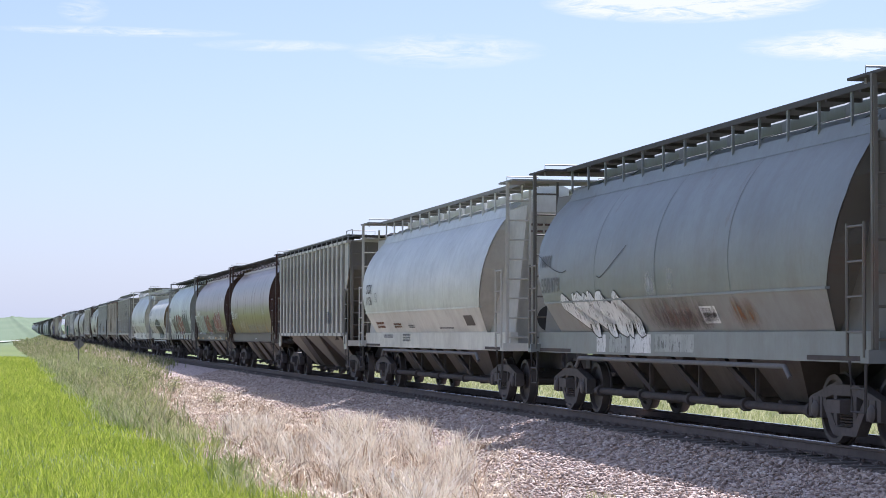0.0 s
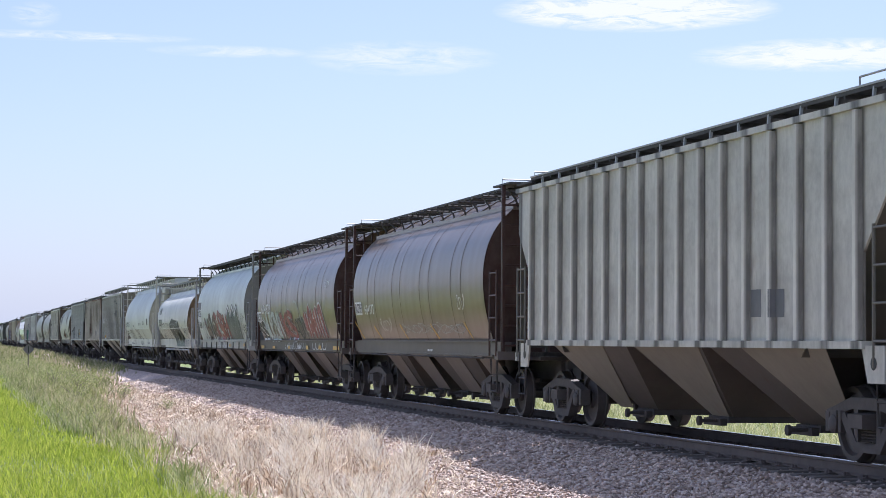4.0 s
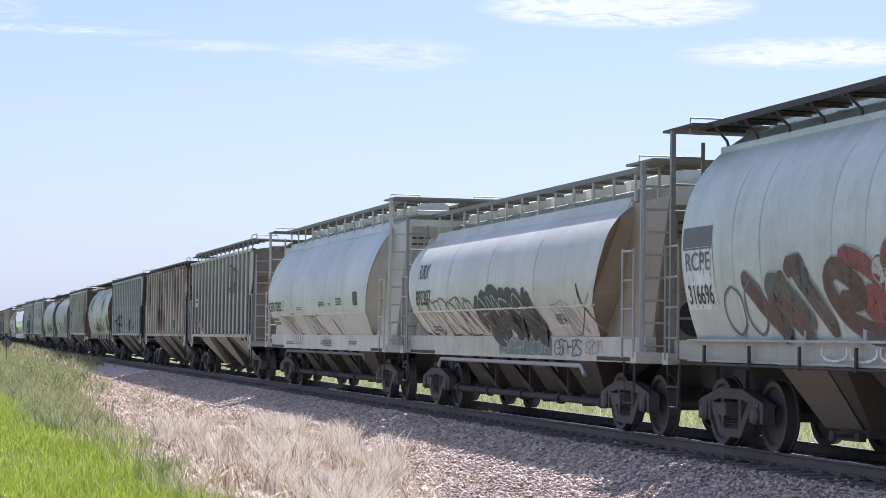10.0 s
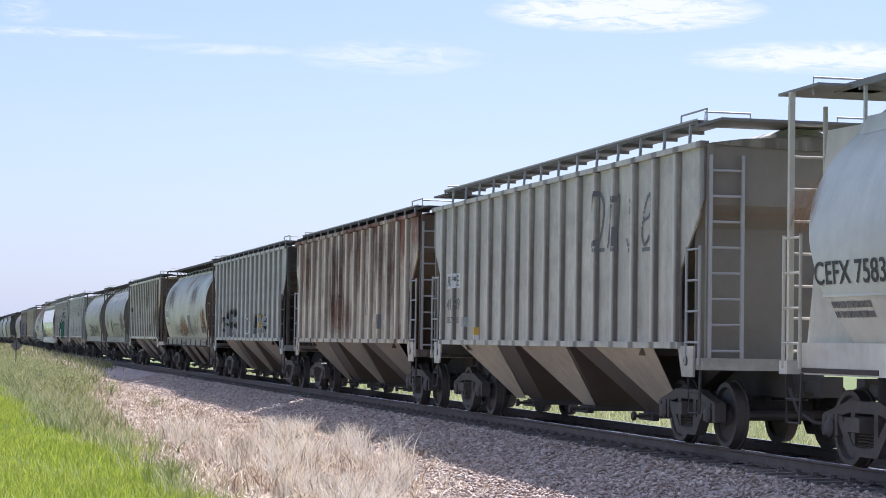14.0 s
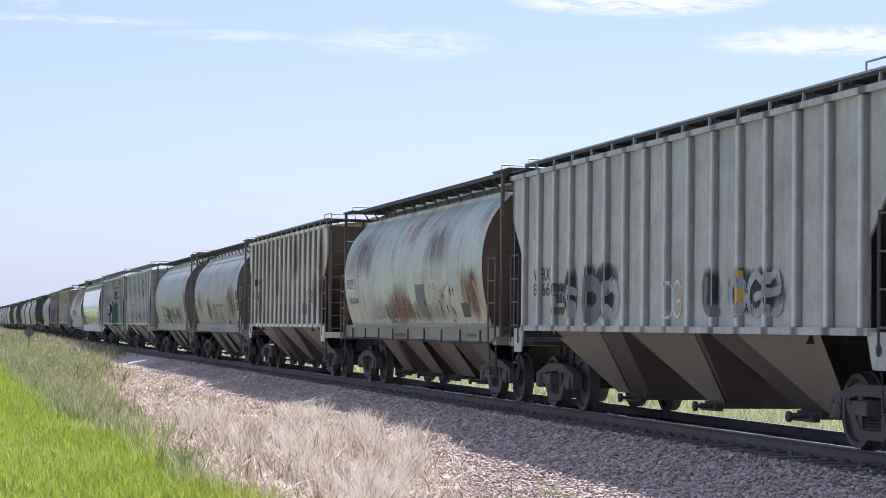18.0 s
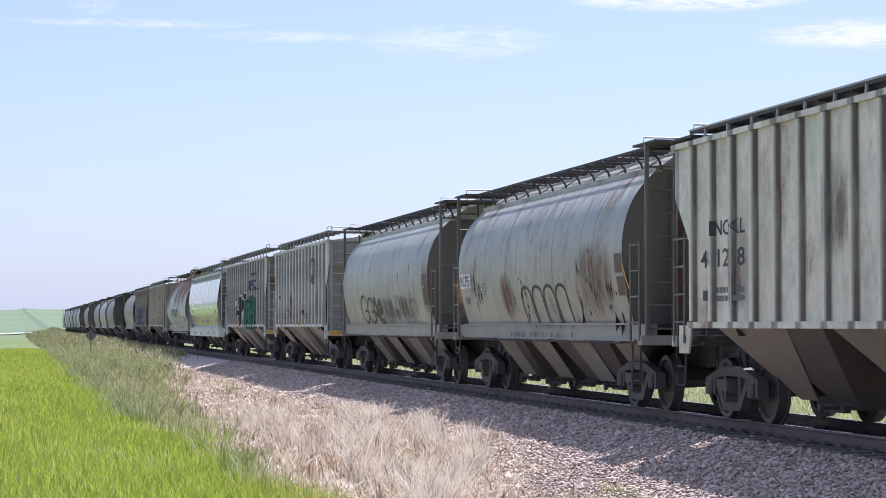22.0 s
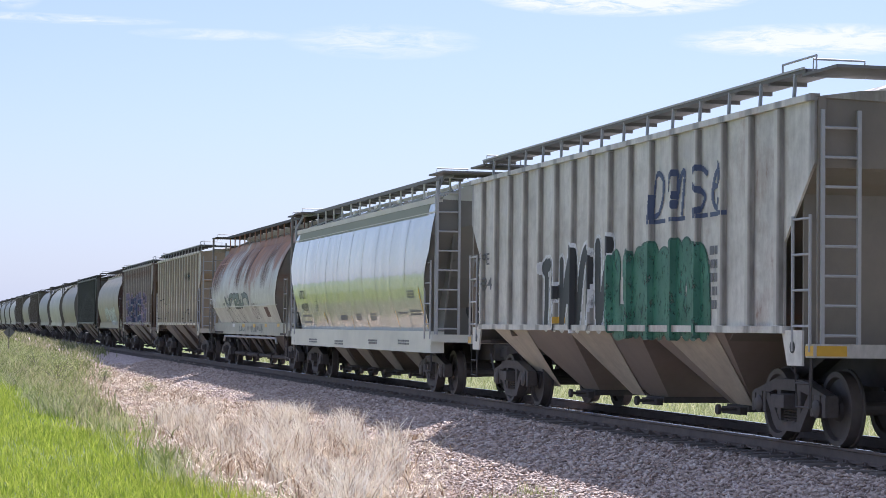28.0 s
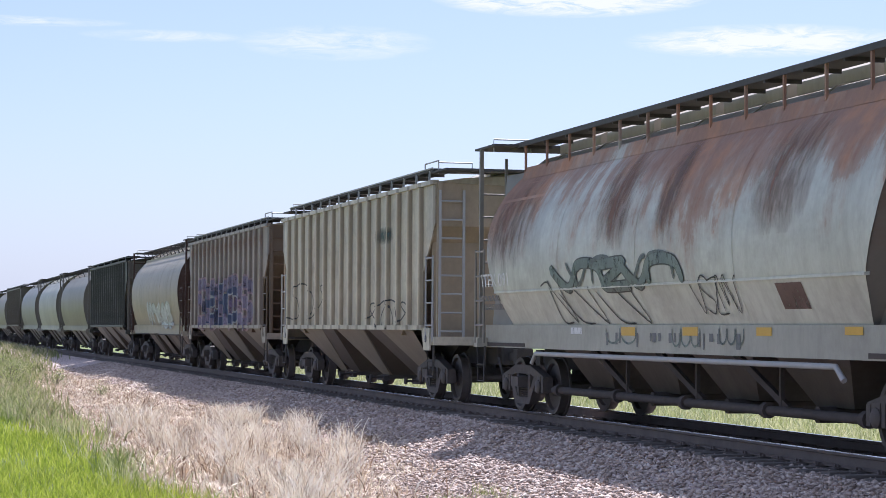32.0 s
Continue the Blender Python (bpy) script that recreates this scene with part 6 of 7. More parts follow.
def scribble(car, y0, y1, z0, z1, colour, turns, width):
    """A quick sprayed line that loops across its patch."""
    rng = random.Random(car * 97 + int(abs(y0) * 40) + turns)
    pts, n = [], turns * 14
    f1, f2 = rng.uniform(0.7, 1.3), rng.uniform(2.0, 3.2)
    for k in range(n + 1):
        u = k / n
        a = u * turns * 2.4 + 0.5 * math.sin(u * turns * f1) + 0.35 * math.sin(u * turns * f2 + car)
        pts.append((y0 + (y1 - y0) * min(1, max(0, u + 0.10 * math.sin(a * 1.7))), z0 + (z1 - z0) * min(1, max(0, 0.5 + 0.5 * math.sin(a) * (0.7 + 0.3 * math.sin(3.1 * u + car))))))
    if turns <= 3:
        pts = [(y0 + (y1 - y0) * u / 10, z0 + (z1 - z0) * (abs(u / 10 - 0.15) ** 1.4 if y0 > 4.5 else abs(0.9 - u / 10) ** 1.2)) for u in range(11)]
    ribbon(spec_of(car), "graffiti", pts, width * 0.8, PAINTS[colour], 0.006, colour + " sprayed line")


def curve_through(pts, n=6):
    """A smooth line through the points."""
    out = []
    for i in range(len(pts) - 1):
        p0, p1, p2, p3 = pts[max(0, i - 1)], pts[i], pts[i + 1], pts[min(len(pts) - 1, i + 2)]
        for k in range(n):
            t = k / n
            out.append(tuple(0.5 * (2 * b + (c - a) * t + (2 * a - 5 * b + 4 * c - d) * t * t + (3 * b - a - 3 * c + d) * t ** 3) for a, b, c, d in zip(p0, p1, p2, p3)))
    return out + [pts[-1]]


GLYPH = {}
GLYPH["y"] = ([(0.05, 1.0), (0.1, 0.55), (0.5, 0.5), (0.6, 1.0)], [(0.55, 0.6), (0.5, 0.0)])
GLYPH["a"] = ([(0.0, 0.0), (0.2, 0.75), (0.5, 1.0), (0.75, 0.7), (0.95, 0.0)], [(0.2, 0.4), (0.75, 0.35)])
GLYPH["k"] = ([(0.1, 1.0), (0.1, 0.0)], [(0.85, 1.0), (0.2, 0.5), (0.9, 0.0)])
GLYPH["i"] = ([(0.45, 1.0), (0.5, 0.5), (0.45, 0.0)], [(0.2, 0.95), (0.75, 1.0)])
GLYPH["n"] = ([(0.05, 0.0), (0.1, 0.8), (0.4, 1.0), (0.75, 0.8), (0.85, 0.0)],)
GLYPH["m"] = ([(0.0, 0.0), (0.1, 0.9), (0.35, 0.9), (0.45, 0.2), (0.6, 0.9), (0.85, 0.9), (0.95, 0.0)],)
GLYPH["w"] = ([(0.0, 1.0), (0.2, 0.05), (0.5, 0.7), (0.75, 0.05), (1.0, 1.0)],)
GLYPH["e"] = ([(0.15, 0.5), (0.8, 0.6), (0.6, 1.0), (0.15, 0.75), (0.1, 0.25), (0.5, 0.0), (0.9, 0.15)],)
GLYPH["r"] = ([(0.1, 0.0), (0.12, 1.0), (0.7, 0.95), (0.75, 0.6), (0.2, 0.5), (0.9, 0.0)],)
GLYPH["s"] = ([(0.9, 0.85), (0.4, 1.0), (0.1, 0.75), (0.45, 0.5), (0.85, 0.3), (0.5, 0.0), (0.05, 0.12)],)
GLYPH["o"] = ([(0.5, 1.0), (0.1, 0.75), (0.1, 0.25), (0.5, 0.0), (0.9, 0.25), (0.9, 0.75), (0.5, 1.0)],)
GLYPH["l"] = ([(0.15, 1.0), (0.15, 0.1), (0.8, 0.0)],)
GLYPH["h"] = ([(0.1, 1.0), (0.1, 0.0)], [(0.1, 0.5), (0.85, 0.55)], [(0.85, 1.0), (0.85, 0.0)])
GLYPH["v"] = ([(0.0, 1.0), (0.45, 0.0), (0.8, 0.9), (0.95, 1.0)],)
GLYPH["c"] = ([(0.9, 0.8), (0.5, 1.0), (0.1, 0.7), (0.1, 0.25), (0.5, 0.0), (0.9, 0.2), (0.85, 0.45), (0.5, 0.42)],)
GLYPH["d"] = ([(0.15, 0.0), (0.15, 1.0), (0.7, 0.9), (0.85, 0.5), (0.65, 0.08), (0.15, 0.0)],)
GLYPH["p"] = ([(0.1, 0.0), (0.12, 1.0), (0.75, 0.95), (0.8, 0.6), (0.15, 0.45)],)
GLYPH["z"] = ([(0.1, 0.95), (0.85, 1.0), (0.15, 0.05), (0.9, 0.0)],)


def spray_line(car, pts, width, colour, off, more=()):
    """A sprayed stroke with round ends; on a ribbed side the strokes in more are laid in the same coat."""
    s, fine = spec_of(car), []
    for (ya, za), (yb, zb) in zip(pts, pts[1:]):
        n = max(1, int(math.hypot(yb - ya, zb - za) / 0.05))
        fine += [(ya + (yb - ya) * k / n, za + (zb - za) * k / n) for k in range(n)]
    fine.append(pts[-1])
    if s["kind"] == "rib":
        for line in more:
            for (ya, za), (yb, zb) in zip(line, line[1:]):
                n = max(1, int(math.hypot(yb - ya, zb - za) / 0.05))
                fine += [(ya + (yb - ya) * k / n, za + (zb - za) * k / n) for k in range(n + 1)]
        # on a ribbed side the stroke is laid in upright strips that follow the ribs
        g, r_ = Geo(), width / 2
        ys = columns(s, min(p[0] for p in fine) - r_, max(p[0] for p in fine) + r_, 0.03)
        for ya, yb in zip(ys, ys[1:]):
            if yb - ya < 0.0005:
                continue
            m, spans = (ya + yb) / 2, []
            for y, z in fine:
                if abs(y - m) < r_:
                    k = math.sqrt(r_ * r_ - (y - m) ** 2)
                    spans.append((z - k, z + k))
            spans.sort()
            merged = []
            for a, b in spans:
                if merged and a <= merged[-1][1] + 0.01:
                    merged[-1][1] = max(b, merged[-1][1])
                else:
                    merged.append([a, b])
            for a, b in merged:
                g.skin([[(skin_x(s, q, a, off), q, a), (skin_x(s, q, b, off), q, b)] for q in (ya, yb)])
        part("graffiti", g, PAINTS.get(colour) or SPRAY[colour], s["car"], colour + " sprayed stroke")
        return
    run = [0.0]
    for p, q in zip(fine, fine[1:]):
        run.append(run[-1] + math.hypot(q[0] - p[0], q[1] - p[1]))
    rows = []
    for i, (y, z) in enumerate(fine):
        (ya, za), (yb, zb) = fine[max(0, i - 1)], fine[min(len(fine) - 1, i + 1)]
        d = math.hypot(yb - ya, zb - za) or 1
        near = min(run[i], run[-1] - run[i]) / (width / 2)
        w = width / 2 * math.sqrt(max(0.06, 1 - max(0.0, 1 - near) ** 2))
        ny_, nz = -(zb - za) / d * w, (yb - ya) / d * w
        rows.append([(skin_x(s, y + ny_ * u, z + nz * u, off), y + ny_ * u, z + nz * u) for u in (-1, 0, 1)])
    part("graffiti", Geo().skin(rows), PAINTS.get(colour) or SPRAY[colour], s["car"], colour + " sprayed stroke")


def piece(car, y1, y0, z0, z1, shapes, fill, rim="", fat=0.3, edge=0.05, slant=0.0, arch=0.0, over=1.0, low=1.47):
    """A sprayed row of letter-like shapes from the far end y1 to the near end y0. fat: stroke width as a share of a shape's width."""
    w, d = (y1 - y0) / len(shapes), z1 - z0
    for k, shape in enumerate(shapes):
        mid = (k + 0.5) / len(shapes)
        lift = arch * math.sin(math.pi * mid) * d + 0.06 * d * math.sin(k * 2.6 + car)
        lines = []
        for line in GLYPH[shape]:
            pts = []
            for u, v in line:
                y = y1 - w * (k + 0.5 + (u - 0.5) * over) + slant * (v - 0.5) * d
                pts.append((y, max(low + (0.03 if rim else 0.01), z0 + v * (d + lift) * 0.94)))
            lines.append([(y, max(low, z)) for y, z in curve_through(pts, 5)])
        if spec_of(car)["kind"] == "rib":
            if rim:
                spray_line(car, lines[0], fat * w + 2 * edge, rim, 0.0045 + 0.0004 * k, lines[1:])
            spray_line(car, lines[0], fat * w, fill, 0.0090 + 0.0004 * k, lines[1:])
            continue
        for n, pts in enumerate(lines):
            if rim:
                spray_line(car, pts, fat * w + 2 * edge, rim, 0.0045 + 0.0004 * k + 0.00013 * n)
            spray_line(car, pts, fat * w, fill, 0.0090 + 0.0004 * k + 0.00013 * n)


def scallops(car, y1, y0, z0, z1, count, colour, width=0.035):
    """Where a piece runs on over the sill: a row of small hanging loops."""
    w = (y1 - y0) / count
    for k in range(count):
        a = y1 - w * k
        spray_line(car, curve_through([(a - 0.06 * w, z1), (a - 0.1 * w, z0 + 0.3 * (z1 - z0)), (a - 0.5 * w, z0), (a - 0.9 * w, z0 + 0.3 * (z1 - z0)), (a - 0.94 * w, z1)], 5), width, colour, 0.007)


def crown_shape(car, y1, y0, z0, z1, peaks):
    """A dark sprayed mass with pointed peaks, rimmed in white."""
    w = (y1 - y0) / peaks
    def top(y):
        u = ((y1 - y) / w) % 1.0
        return z0 + (z1 - z0) * (0.72 + 0.28 * (1 - abs(2 * u - 1)) ** 0.8) * (1 - 0.25 * max(0.0, (y1 - y) / (y1 - y0) - 0.85) / 0.15)
    coat(spec_of(car), "graffiti", y0, y1, lambda y: z0, lambda y: top(y), SPRAY["shade"], 0.0035, 0.06, "dark grey-green sprayed mass")
    ys = np.linspace(y1, y0, 61)
    spray_line(car, [(float(y), top(float(y))) for y in ys], 0.12, "white", 0.0085)
    spray_line(car, [(float(y), top(float(y)) + 0.07) for y in ys], 0.05, "black", 0.0105)
    for k in range(peaks):
        m = y1 - w * (k + 0.5)
        spray_line(car, [(m + 0.3 * w, z0 + 0.45 * (z1 - z0)), (m, z0 + 0.78 * (z1 - z0)), (m - 0.3 * w, z0 + 0.45 * (z1 - z0))], 0.05, "black", 0.0065)


def humps(car, y0, y1, z0, z1, colour):
    """A row of round-topped outlines."""
    s = spec_of(car)
    n = 4
    w = (y1 - y0) / n
    for k in range(n):
        a = y0 + w * k
        lean = (z1 - z0) * 0.25
        pts = [(a + w * 0.08 - lean * 0.5, z0), (a + w * 0.05, z0 + (z1 - z0) * 0.7)] + [(a + w * 0.5 - math.cos(t) * w * 0.45, z0 + (z1 - z0) * (0.72 + 0.28 * math.sin(t))) for t in (0.5, 1.0, 1.57, 2.1, 2.6)] + [(a + w * 0.95, z0 + (z1 - z0) * 0.7), (a + w * 0.92 - lean * 0.5, z0 + (z1 - z0) * 0.05)]
        ribbon(s, "graffiti", pts, 0.06, PAINTS[colour], 0.007 + 0.0005 * k, colour + " sprayed outline")


def drips(car, y0, y1, z0, z1, colour):
    """Paint that has run down over the sill."""
    s, rng = spec_of(car), random.Random(int(abs(y0) * 50) + car)
    y, g = y0, 0
    while y < y1:
        w = rng.uniform(0.03, 0.14)
        if rng.random() < 0.55:
            a, b = y, min(y1, y + w)
            lo = z0 + (z1 - z0) * rng.uniform(0.0, 0.5)
            coat(s, "paint_run", a, b, lambda q, lo=lo: lo, lambda q: z1, PAINTS[colour], 0.006, 0.1)
        y += w + rng.uniform(0.03, 0.2)


STAINS = {"rust": stain_paint("rust", (0.21, 0.11, 0.075)), "brown": stain_paint("brown", (0.17, 0.11, 0.09)), "wash": stain_paint("wash", (0.21, 0.165, 0.14), 0.4), "black": stain_paint("black", (0.03, 0.03, 0.032), 1.4), "white": stain_paint("white", (0.55, 0.56, 0.56), 0.4), "teal": stain_paint("teal", (0.10, 0.14, 0.13), 0.6), "orange": stain_paint("orange", (0.30, 0.15, 0.07), 0.4), "purple": stain_paint("purple", (0.22, 0.17, 0.28), 0.6), "red": stain_paint("red", (0.20, 0.06, 0.05), 0.6)}


def stain(car, y0, y1, z0, z1, colour, off=0.0025):
    """A fraying stain on the skin: rust that has run, dirt, overspray."""
    coat(spec_of(car), "stain", y0, y1, lambda y: z0, lambda y: z1, STAINS[colour], off, 0.1, colour + " stain on the paint")


def flakes(car, y0, y1, z0, z1, seed):
    """Spots where the paint has flaked to brown rust, with runs below them."""
    s, rng = spec_of(car), random.Random(seed)
    for k in range(20):
        y, z = rng.uniform(y0, y1), rng.uniform(z0, z1)
        w, hgt = rng.uniform(0.02, 0.09), rng.uniform(0.04, 0.26)
        coat(s, "flaked_spot", y - w / 2, y + w / 2, lambda q, y=y, w=w, z=z, hgt=hgt: z - hgt * max(0.05, 1 - abs(2 * (q - y) / w) ** 2), lambda q, y=y, w=w, z=z, hgt=hgt: z + 0.5 * hgt * max(0.05, 1 - abs(2 * (q - y) / w) ** 2), RUSTP if s["kind"] == "rib" else FLAKE, 0.004, 0.03)


scribble(0, 4.99, 7.08, 2.52, 3.01, 'black', 3, 0.02)
scribble(0, 1.45, 3.07, 2.37, 2.93, 'black', 3, 0.02)
text(0, 6.05, 6.81, 2.65, 2.87, 'NAMX', 'grey')
text(0, 5.49, 6.72, 2.18, 2.45, '550479', 'grey')
for a_, b_ in ((4.3, 0.6), (3.0, 0.3)):
    piece(0, a_ + 0.5, b_ + 1.3, 1.47, 2.08, "vvi" if a_ > 4 else "kw", "white", "black", fat=0.30, edge=0.025, slant=2.2)
stain(0, -2.6, 1.15, 1.47, 2.02, 'wash')
stain(0, -2.3, 0.6, 1.47, 1.8, 'brown', 0.003)
stain(0, -4.2, -3.0, 1.47, 1.95, 'orange')
stain(0, -0.1, 0.5, 2.0, 2.4, 'white')
stain(0, -1.0, -0.6, 2.05, 2.45, 'white')
panel(0, 3.4, 3.95, 1.12, 1.42, 'white')
panel(0, 2.2, 3.2, 1.12, 1.42, 'silver')
panel(0, 0.9, 2.0, 1.12, 1.42, 'white')
panel(0, -1.2, 0.7, 1.15, 1.42, 'silver')
panel(0, -2.5, -1.82, 1.58, 1.83, 'white')
panel(0, -2.44, -1.9, 1.62, 1.80, 'black')
text(1, 6.11, 6.94, 2.51, 2.76, 'CRDX', 'black')
text(1, 6.11, 6.89, 2.20, 2.43, '11136', 'black')
frame_box(1, 5.33, 5.57, 2.28, 2.51, 'grey')
stencil(1, 5.13, 6.27, 1.57, 1.76, 2, 'rust')
stencil(1, 2.85, 3.83, 1.58, 1.71, 2, 'rust')
stencil(1, 4.28, 5.64, 1.32, 1.42, 2, 'grey')
stencil(1, 1.97, 2.97, 1.23, 1.44, 3, 'grey')
stencil(1, 1.24, 1.93, 1.57, 1.66, 2, 'grey')
panel(1, -5.53, -4.69, 1.61, 1.83, 'black')
stencil(1, -3.22, -1.65, 1.54, 1.59, 1, 'grey')
panel(2, -3.79, -3.44, 1.75, 2.10, 'grey')
panel(2, -4.54, -4.21, 1.74, 2.09, 'grey')
plate(3, 5.50, 6.32, 2.06, 2.38, 'RCPE')
text(3, 4.05, 5.15, 2.06, 2.30, '604173', 'white')
slash(3, 5.94, 6.59, 1.34, 1.89, 'yellow')
slash(3, 3.84, 4.37, 1.35, 1.78, 'yellow')
slash(3, 0.97, 1.45, 1.37, 1.80, 'yellow')
slash(3, -2.09, -1.61, 1.37, 1.78, 'yellow')
slash(3, -4.95, -4.55, 1.39, 1.80, 'yellow')
scribble(3, 2.31, 3.54, 1.52, 2.04, 'white', 9, 0.018)
scribble(3, -0.66, 1.30, 1.52, 1.86, 'silver', 14, 0.018)
scribble(3, -2.44, -0.66, 1.52, 1.87, 'silver', 14, 0.018)
scribble(3, -4.57, -2.52, 1.51, 1.84, 'silver', 16, 0.018)
scribble(3, -4.92, -4.28, 1.93, 2.45, 'white', 6, 0.025)
stencil(3, -1.58, -1.12, 1.20, 1.27, 1, 'white')
plate(4, 6.20, 7.06, 2.02, 2.34, 'RCPE')
text(4, 4.23, 6.04, 2.26, 2.57, '604928', 'white')
piece(4, 6.75, 5.45, 1.47, 2.0, "ss", "black", "white", fat=0.22, edge=0.03, slant=1.2)
piece(4, 5.55, 2.3, 1.47, 2.3, "wlezvn", "pale", fat=0.34, slant=0.7, over=1.15)
piece(4, 2.7, -0.1, 1.47, 2.28, "mks", "red", "silver", fat=0.2, edge=0.03, slant=0.9, over=1.35)
stain(4, -0.2, 2.6, 1.46, 2.2, 'red')
piece(4, 1.6, 0.1, 1.47, 2.0, "wz", "brown", "silver", fat=0.2, edge=0.03, slant=0.6)
piece(4, -0.35, -1.75, 1.47, 2.1, "aom", "black", "silver", fat=0.14, edge=0.02, over=1.6, slant=0.5)
spray_line(4, curve_through([(-0.2, 2.56), (-0.75, 2.52), (-1.2, 2.2), (-1.5, 1.85), (-1.95, 1.48)], 6), 0.07, "silver", 0.007)
piece(4, -2.05, -5.05, 1.47, 2.3, "yahin", "red", "white", fat=0.42, edge=0.05, slant=0.45, arch=0.05, over=0.95)
scallops(4, -2.7, -4.9, 1.17, 1.36, 4, "white")
scallops(4, 2.2, -0.2, 1.15, 1.36, 3, "white")
scallops(4, -0.5, -1.6, 1.20, 1.36, 3, "silver")
reflector(4, -2.0, -1.62, 1.17, 1.28, 'yellow')
reflector(4, -4.1, -3.7, 1.18, 1.29, 'yellow')
scribble(4, -6.04, -5.36, 2.77, 3.12, 'white', 9, 0.02)
reflector(4, 6.39, 7.03, 1.14, 1.26, 'yellow')
reflector(4, 4.13, 4.63, 1.15, 1.25, 'yellow')
reflector(4, 1.20, 1.60, 1.16, 1.26, 'yellow')
reflector(4, -6.81, -5.92, 1.18, 1.28, 'yellow')
drips(4, -0.68, 1.78, 1.12, 1.30, 'white')
panel(5, 5.62, 6.66, 2.62, 2.92, 'grey')
plate2(5, 5.59, 6.65, 1.83, 2.65, 'RCPE', '316696')
piece(5, 5.4, 4.0, 1.5, 2.2, "oo", "grey", fat=0.05)
crown_shape(5, -1.95, -5.25, 1.46, 2.62, 3)
piece(5, 4.15, 0.95, 1.47, 2.34, "wie", "brown", "silver", fat=0.24, edge=0.025, slant=1.1, over=1.05)
piece(5, 3.7, 2.1, 1.6, 2.2, "ni", "shade", "silver", fat=0.3, edge=0.03, slant=1.1)
piece(5, 1.35, -0.55, 1.47, 2.42, "rs", "red", "silver", fat=0.25, edge=0.03, slant=1.0, over=1.0)
piece(5, 0.75, 0.05, 1.55, 2.3, "i", "pale", "shade", fat=0.4, edge=0.03, slant=1.0)
piece(5, -0.4, -2.15, 1.47, 2.36, "rh", "red", "black", fat=0.22, edge=0.03, slant=0.9, over=1.05)
piece(5, -5.2, -6.6, 1.5, 2.35, "wms", "grey", fat=0.06, over=1.2)
piece(5, -6.0, -6.7, 1.5, 1.95, "se", "black", fat=0.14)
scallops(5, 2.6, -2.0, 1.2, 1.36, 6, "white", 0.03)
reflector(5, -2.13, -1.74, 1.19, 1.29, 'yellow')
reflector(5, -6.00, -5.52, 1.21, 1.31, 'yellow')
drips(5, -5.34, -2.3, 1.30, 1.41, 'bluish')
text(6, 5.02, 5.85, 2.61, 2.91, 'FURX', 'black')
text(6, 4.68, 5.94, 2.07, 2.38, '892307', 'black')
piece(6, 5.1, 1.1, 1.49, 2.2, "onznozmn", "brown", fat=0.06, slant=1.3, over=1.9)
piece(6, 6.3, 5.0, 1.49, 2.15, "ll", "black", fat=0.06, slant=0.8)
piece(6, 0.9, -2.6, 1.48, 2.16, "onmv", "black", "silver", fat=0.55, edge=0.015, slant=1.5, over=1.05)
piece(6, 0.9, -2.2, 1.55, 2.2, "emse", "silver", fat=0.05, slant=1.5)
spray_line(6, [(-0.9, 2.05), (-2.0, 1.85), (-2.9, 1.5)], 0.06, "shade", 0.012)
panel(6, -2.9, 0.35, 1.14, 1.44, 'teal')
piece(6, 0.3, -2.8, 1.14, 1.42, "onpnom", "silver", fat=0.05, over=1.3, low=1.14)
piece(6, -3.1, -4.5, 1.16, 1.42, "csnhzs", "blue", fat=0.10, over=1.7, low=1.14)
piece(6, -4.75, -5.5, 1.2, 1.4, "szom", "pink", fat=0.10, over=1.7, low=1.14)
panel(6, -4.15, -3.45, 1.62, 1.86, 'white')
panel(6, -4.08, -3.52, 1.66, 1.83, 'black')
piece(6, -3.75, -5.0, 1.5, 2.02, "nzmv", "grey", fat=0.05, over=1.9, slant=0.8)
spray_line(6, [(-4.98, 2.3), (-5.1, 2.05), (-5.45, 1.75), (-5.85, 1.5)], 0.05, "brown", 0.007)
spray_line(6, [(-4.98, 2.3), (-5.08, 2.05)], 0.06, "black", 0.009)
scribble(6, -5.60, -4.42, 1.51, 2.22, 'black', 2, 0.02)
stencil(6, 4.50, 5.18, 1.55, 1.67, 2, 'grey')
text(7, 5.14, 7.22, 2.12, 2.39, 'CEFX 75832', 'black')
frame_box(7, 4.74, 4.98, 2.15, 2.40, 'grey')
stencil(7, 2.10, 2.69, 2.12, 2.22, 2, 'grey')
stencil(7, -1.33, -0.57, 2.18, 2.31, 3, 'grey')
stencil(7, -2.27, -1.92, 2.19, 2.27, 2, 'grey')
stencil(7, -3.60, -2.91, 2.18, 2.38, 3, 'grey')
stencil(7, 5.88, 6.90, 1.73, 1.95, 2, 'grey')
stencil(7, 4.48, 5.72, 1.18, 1.28, 2, 'grey')
stencil(7, -1.17, 0.07, 1.16, 1.34, 3, 'grey')
stencil(7, -4.35, -3.39, 1.22, 1.33, 2, 'grey')
piece(7, 5.0, 3.0, 1.48, 2.0, "nonmoz", "brown", fat=0.07, slant=1.3, over=2.1)
scallops(7, 4.6, 3.0, 1.2, 1.44, 5, "brown", 0.022)
piece(7, 1.5, -0.8, 1.48, 2.0, "nzomnkz", "brown", fat=0.07, slant=1.3, over=2.0)
scallops(7, 0.4, -0.8, 1.22, 1.44, 4, "brown", 0.022)
slash(7, -2.61, -2.09, 1.46, 1.84, 'brown')
stain(7, 7.2, 8.2, 2.7, 3.5, 'orange')
panel(7, -5.54, -5.05, 2.16, 2.49, 'black')
piece(8, -2.98, -3.53, 2.93, 3.70, "d", "grey", fat=0.16, slant=-0.25)
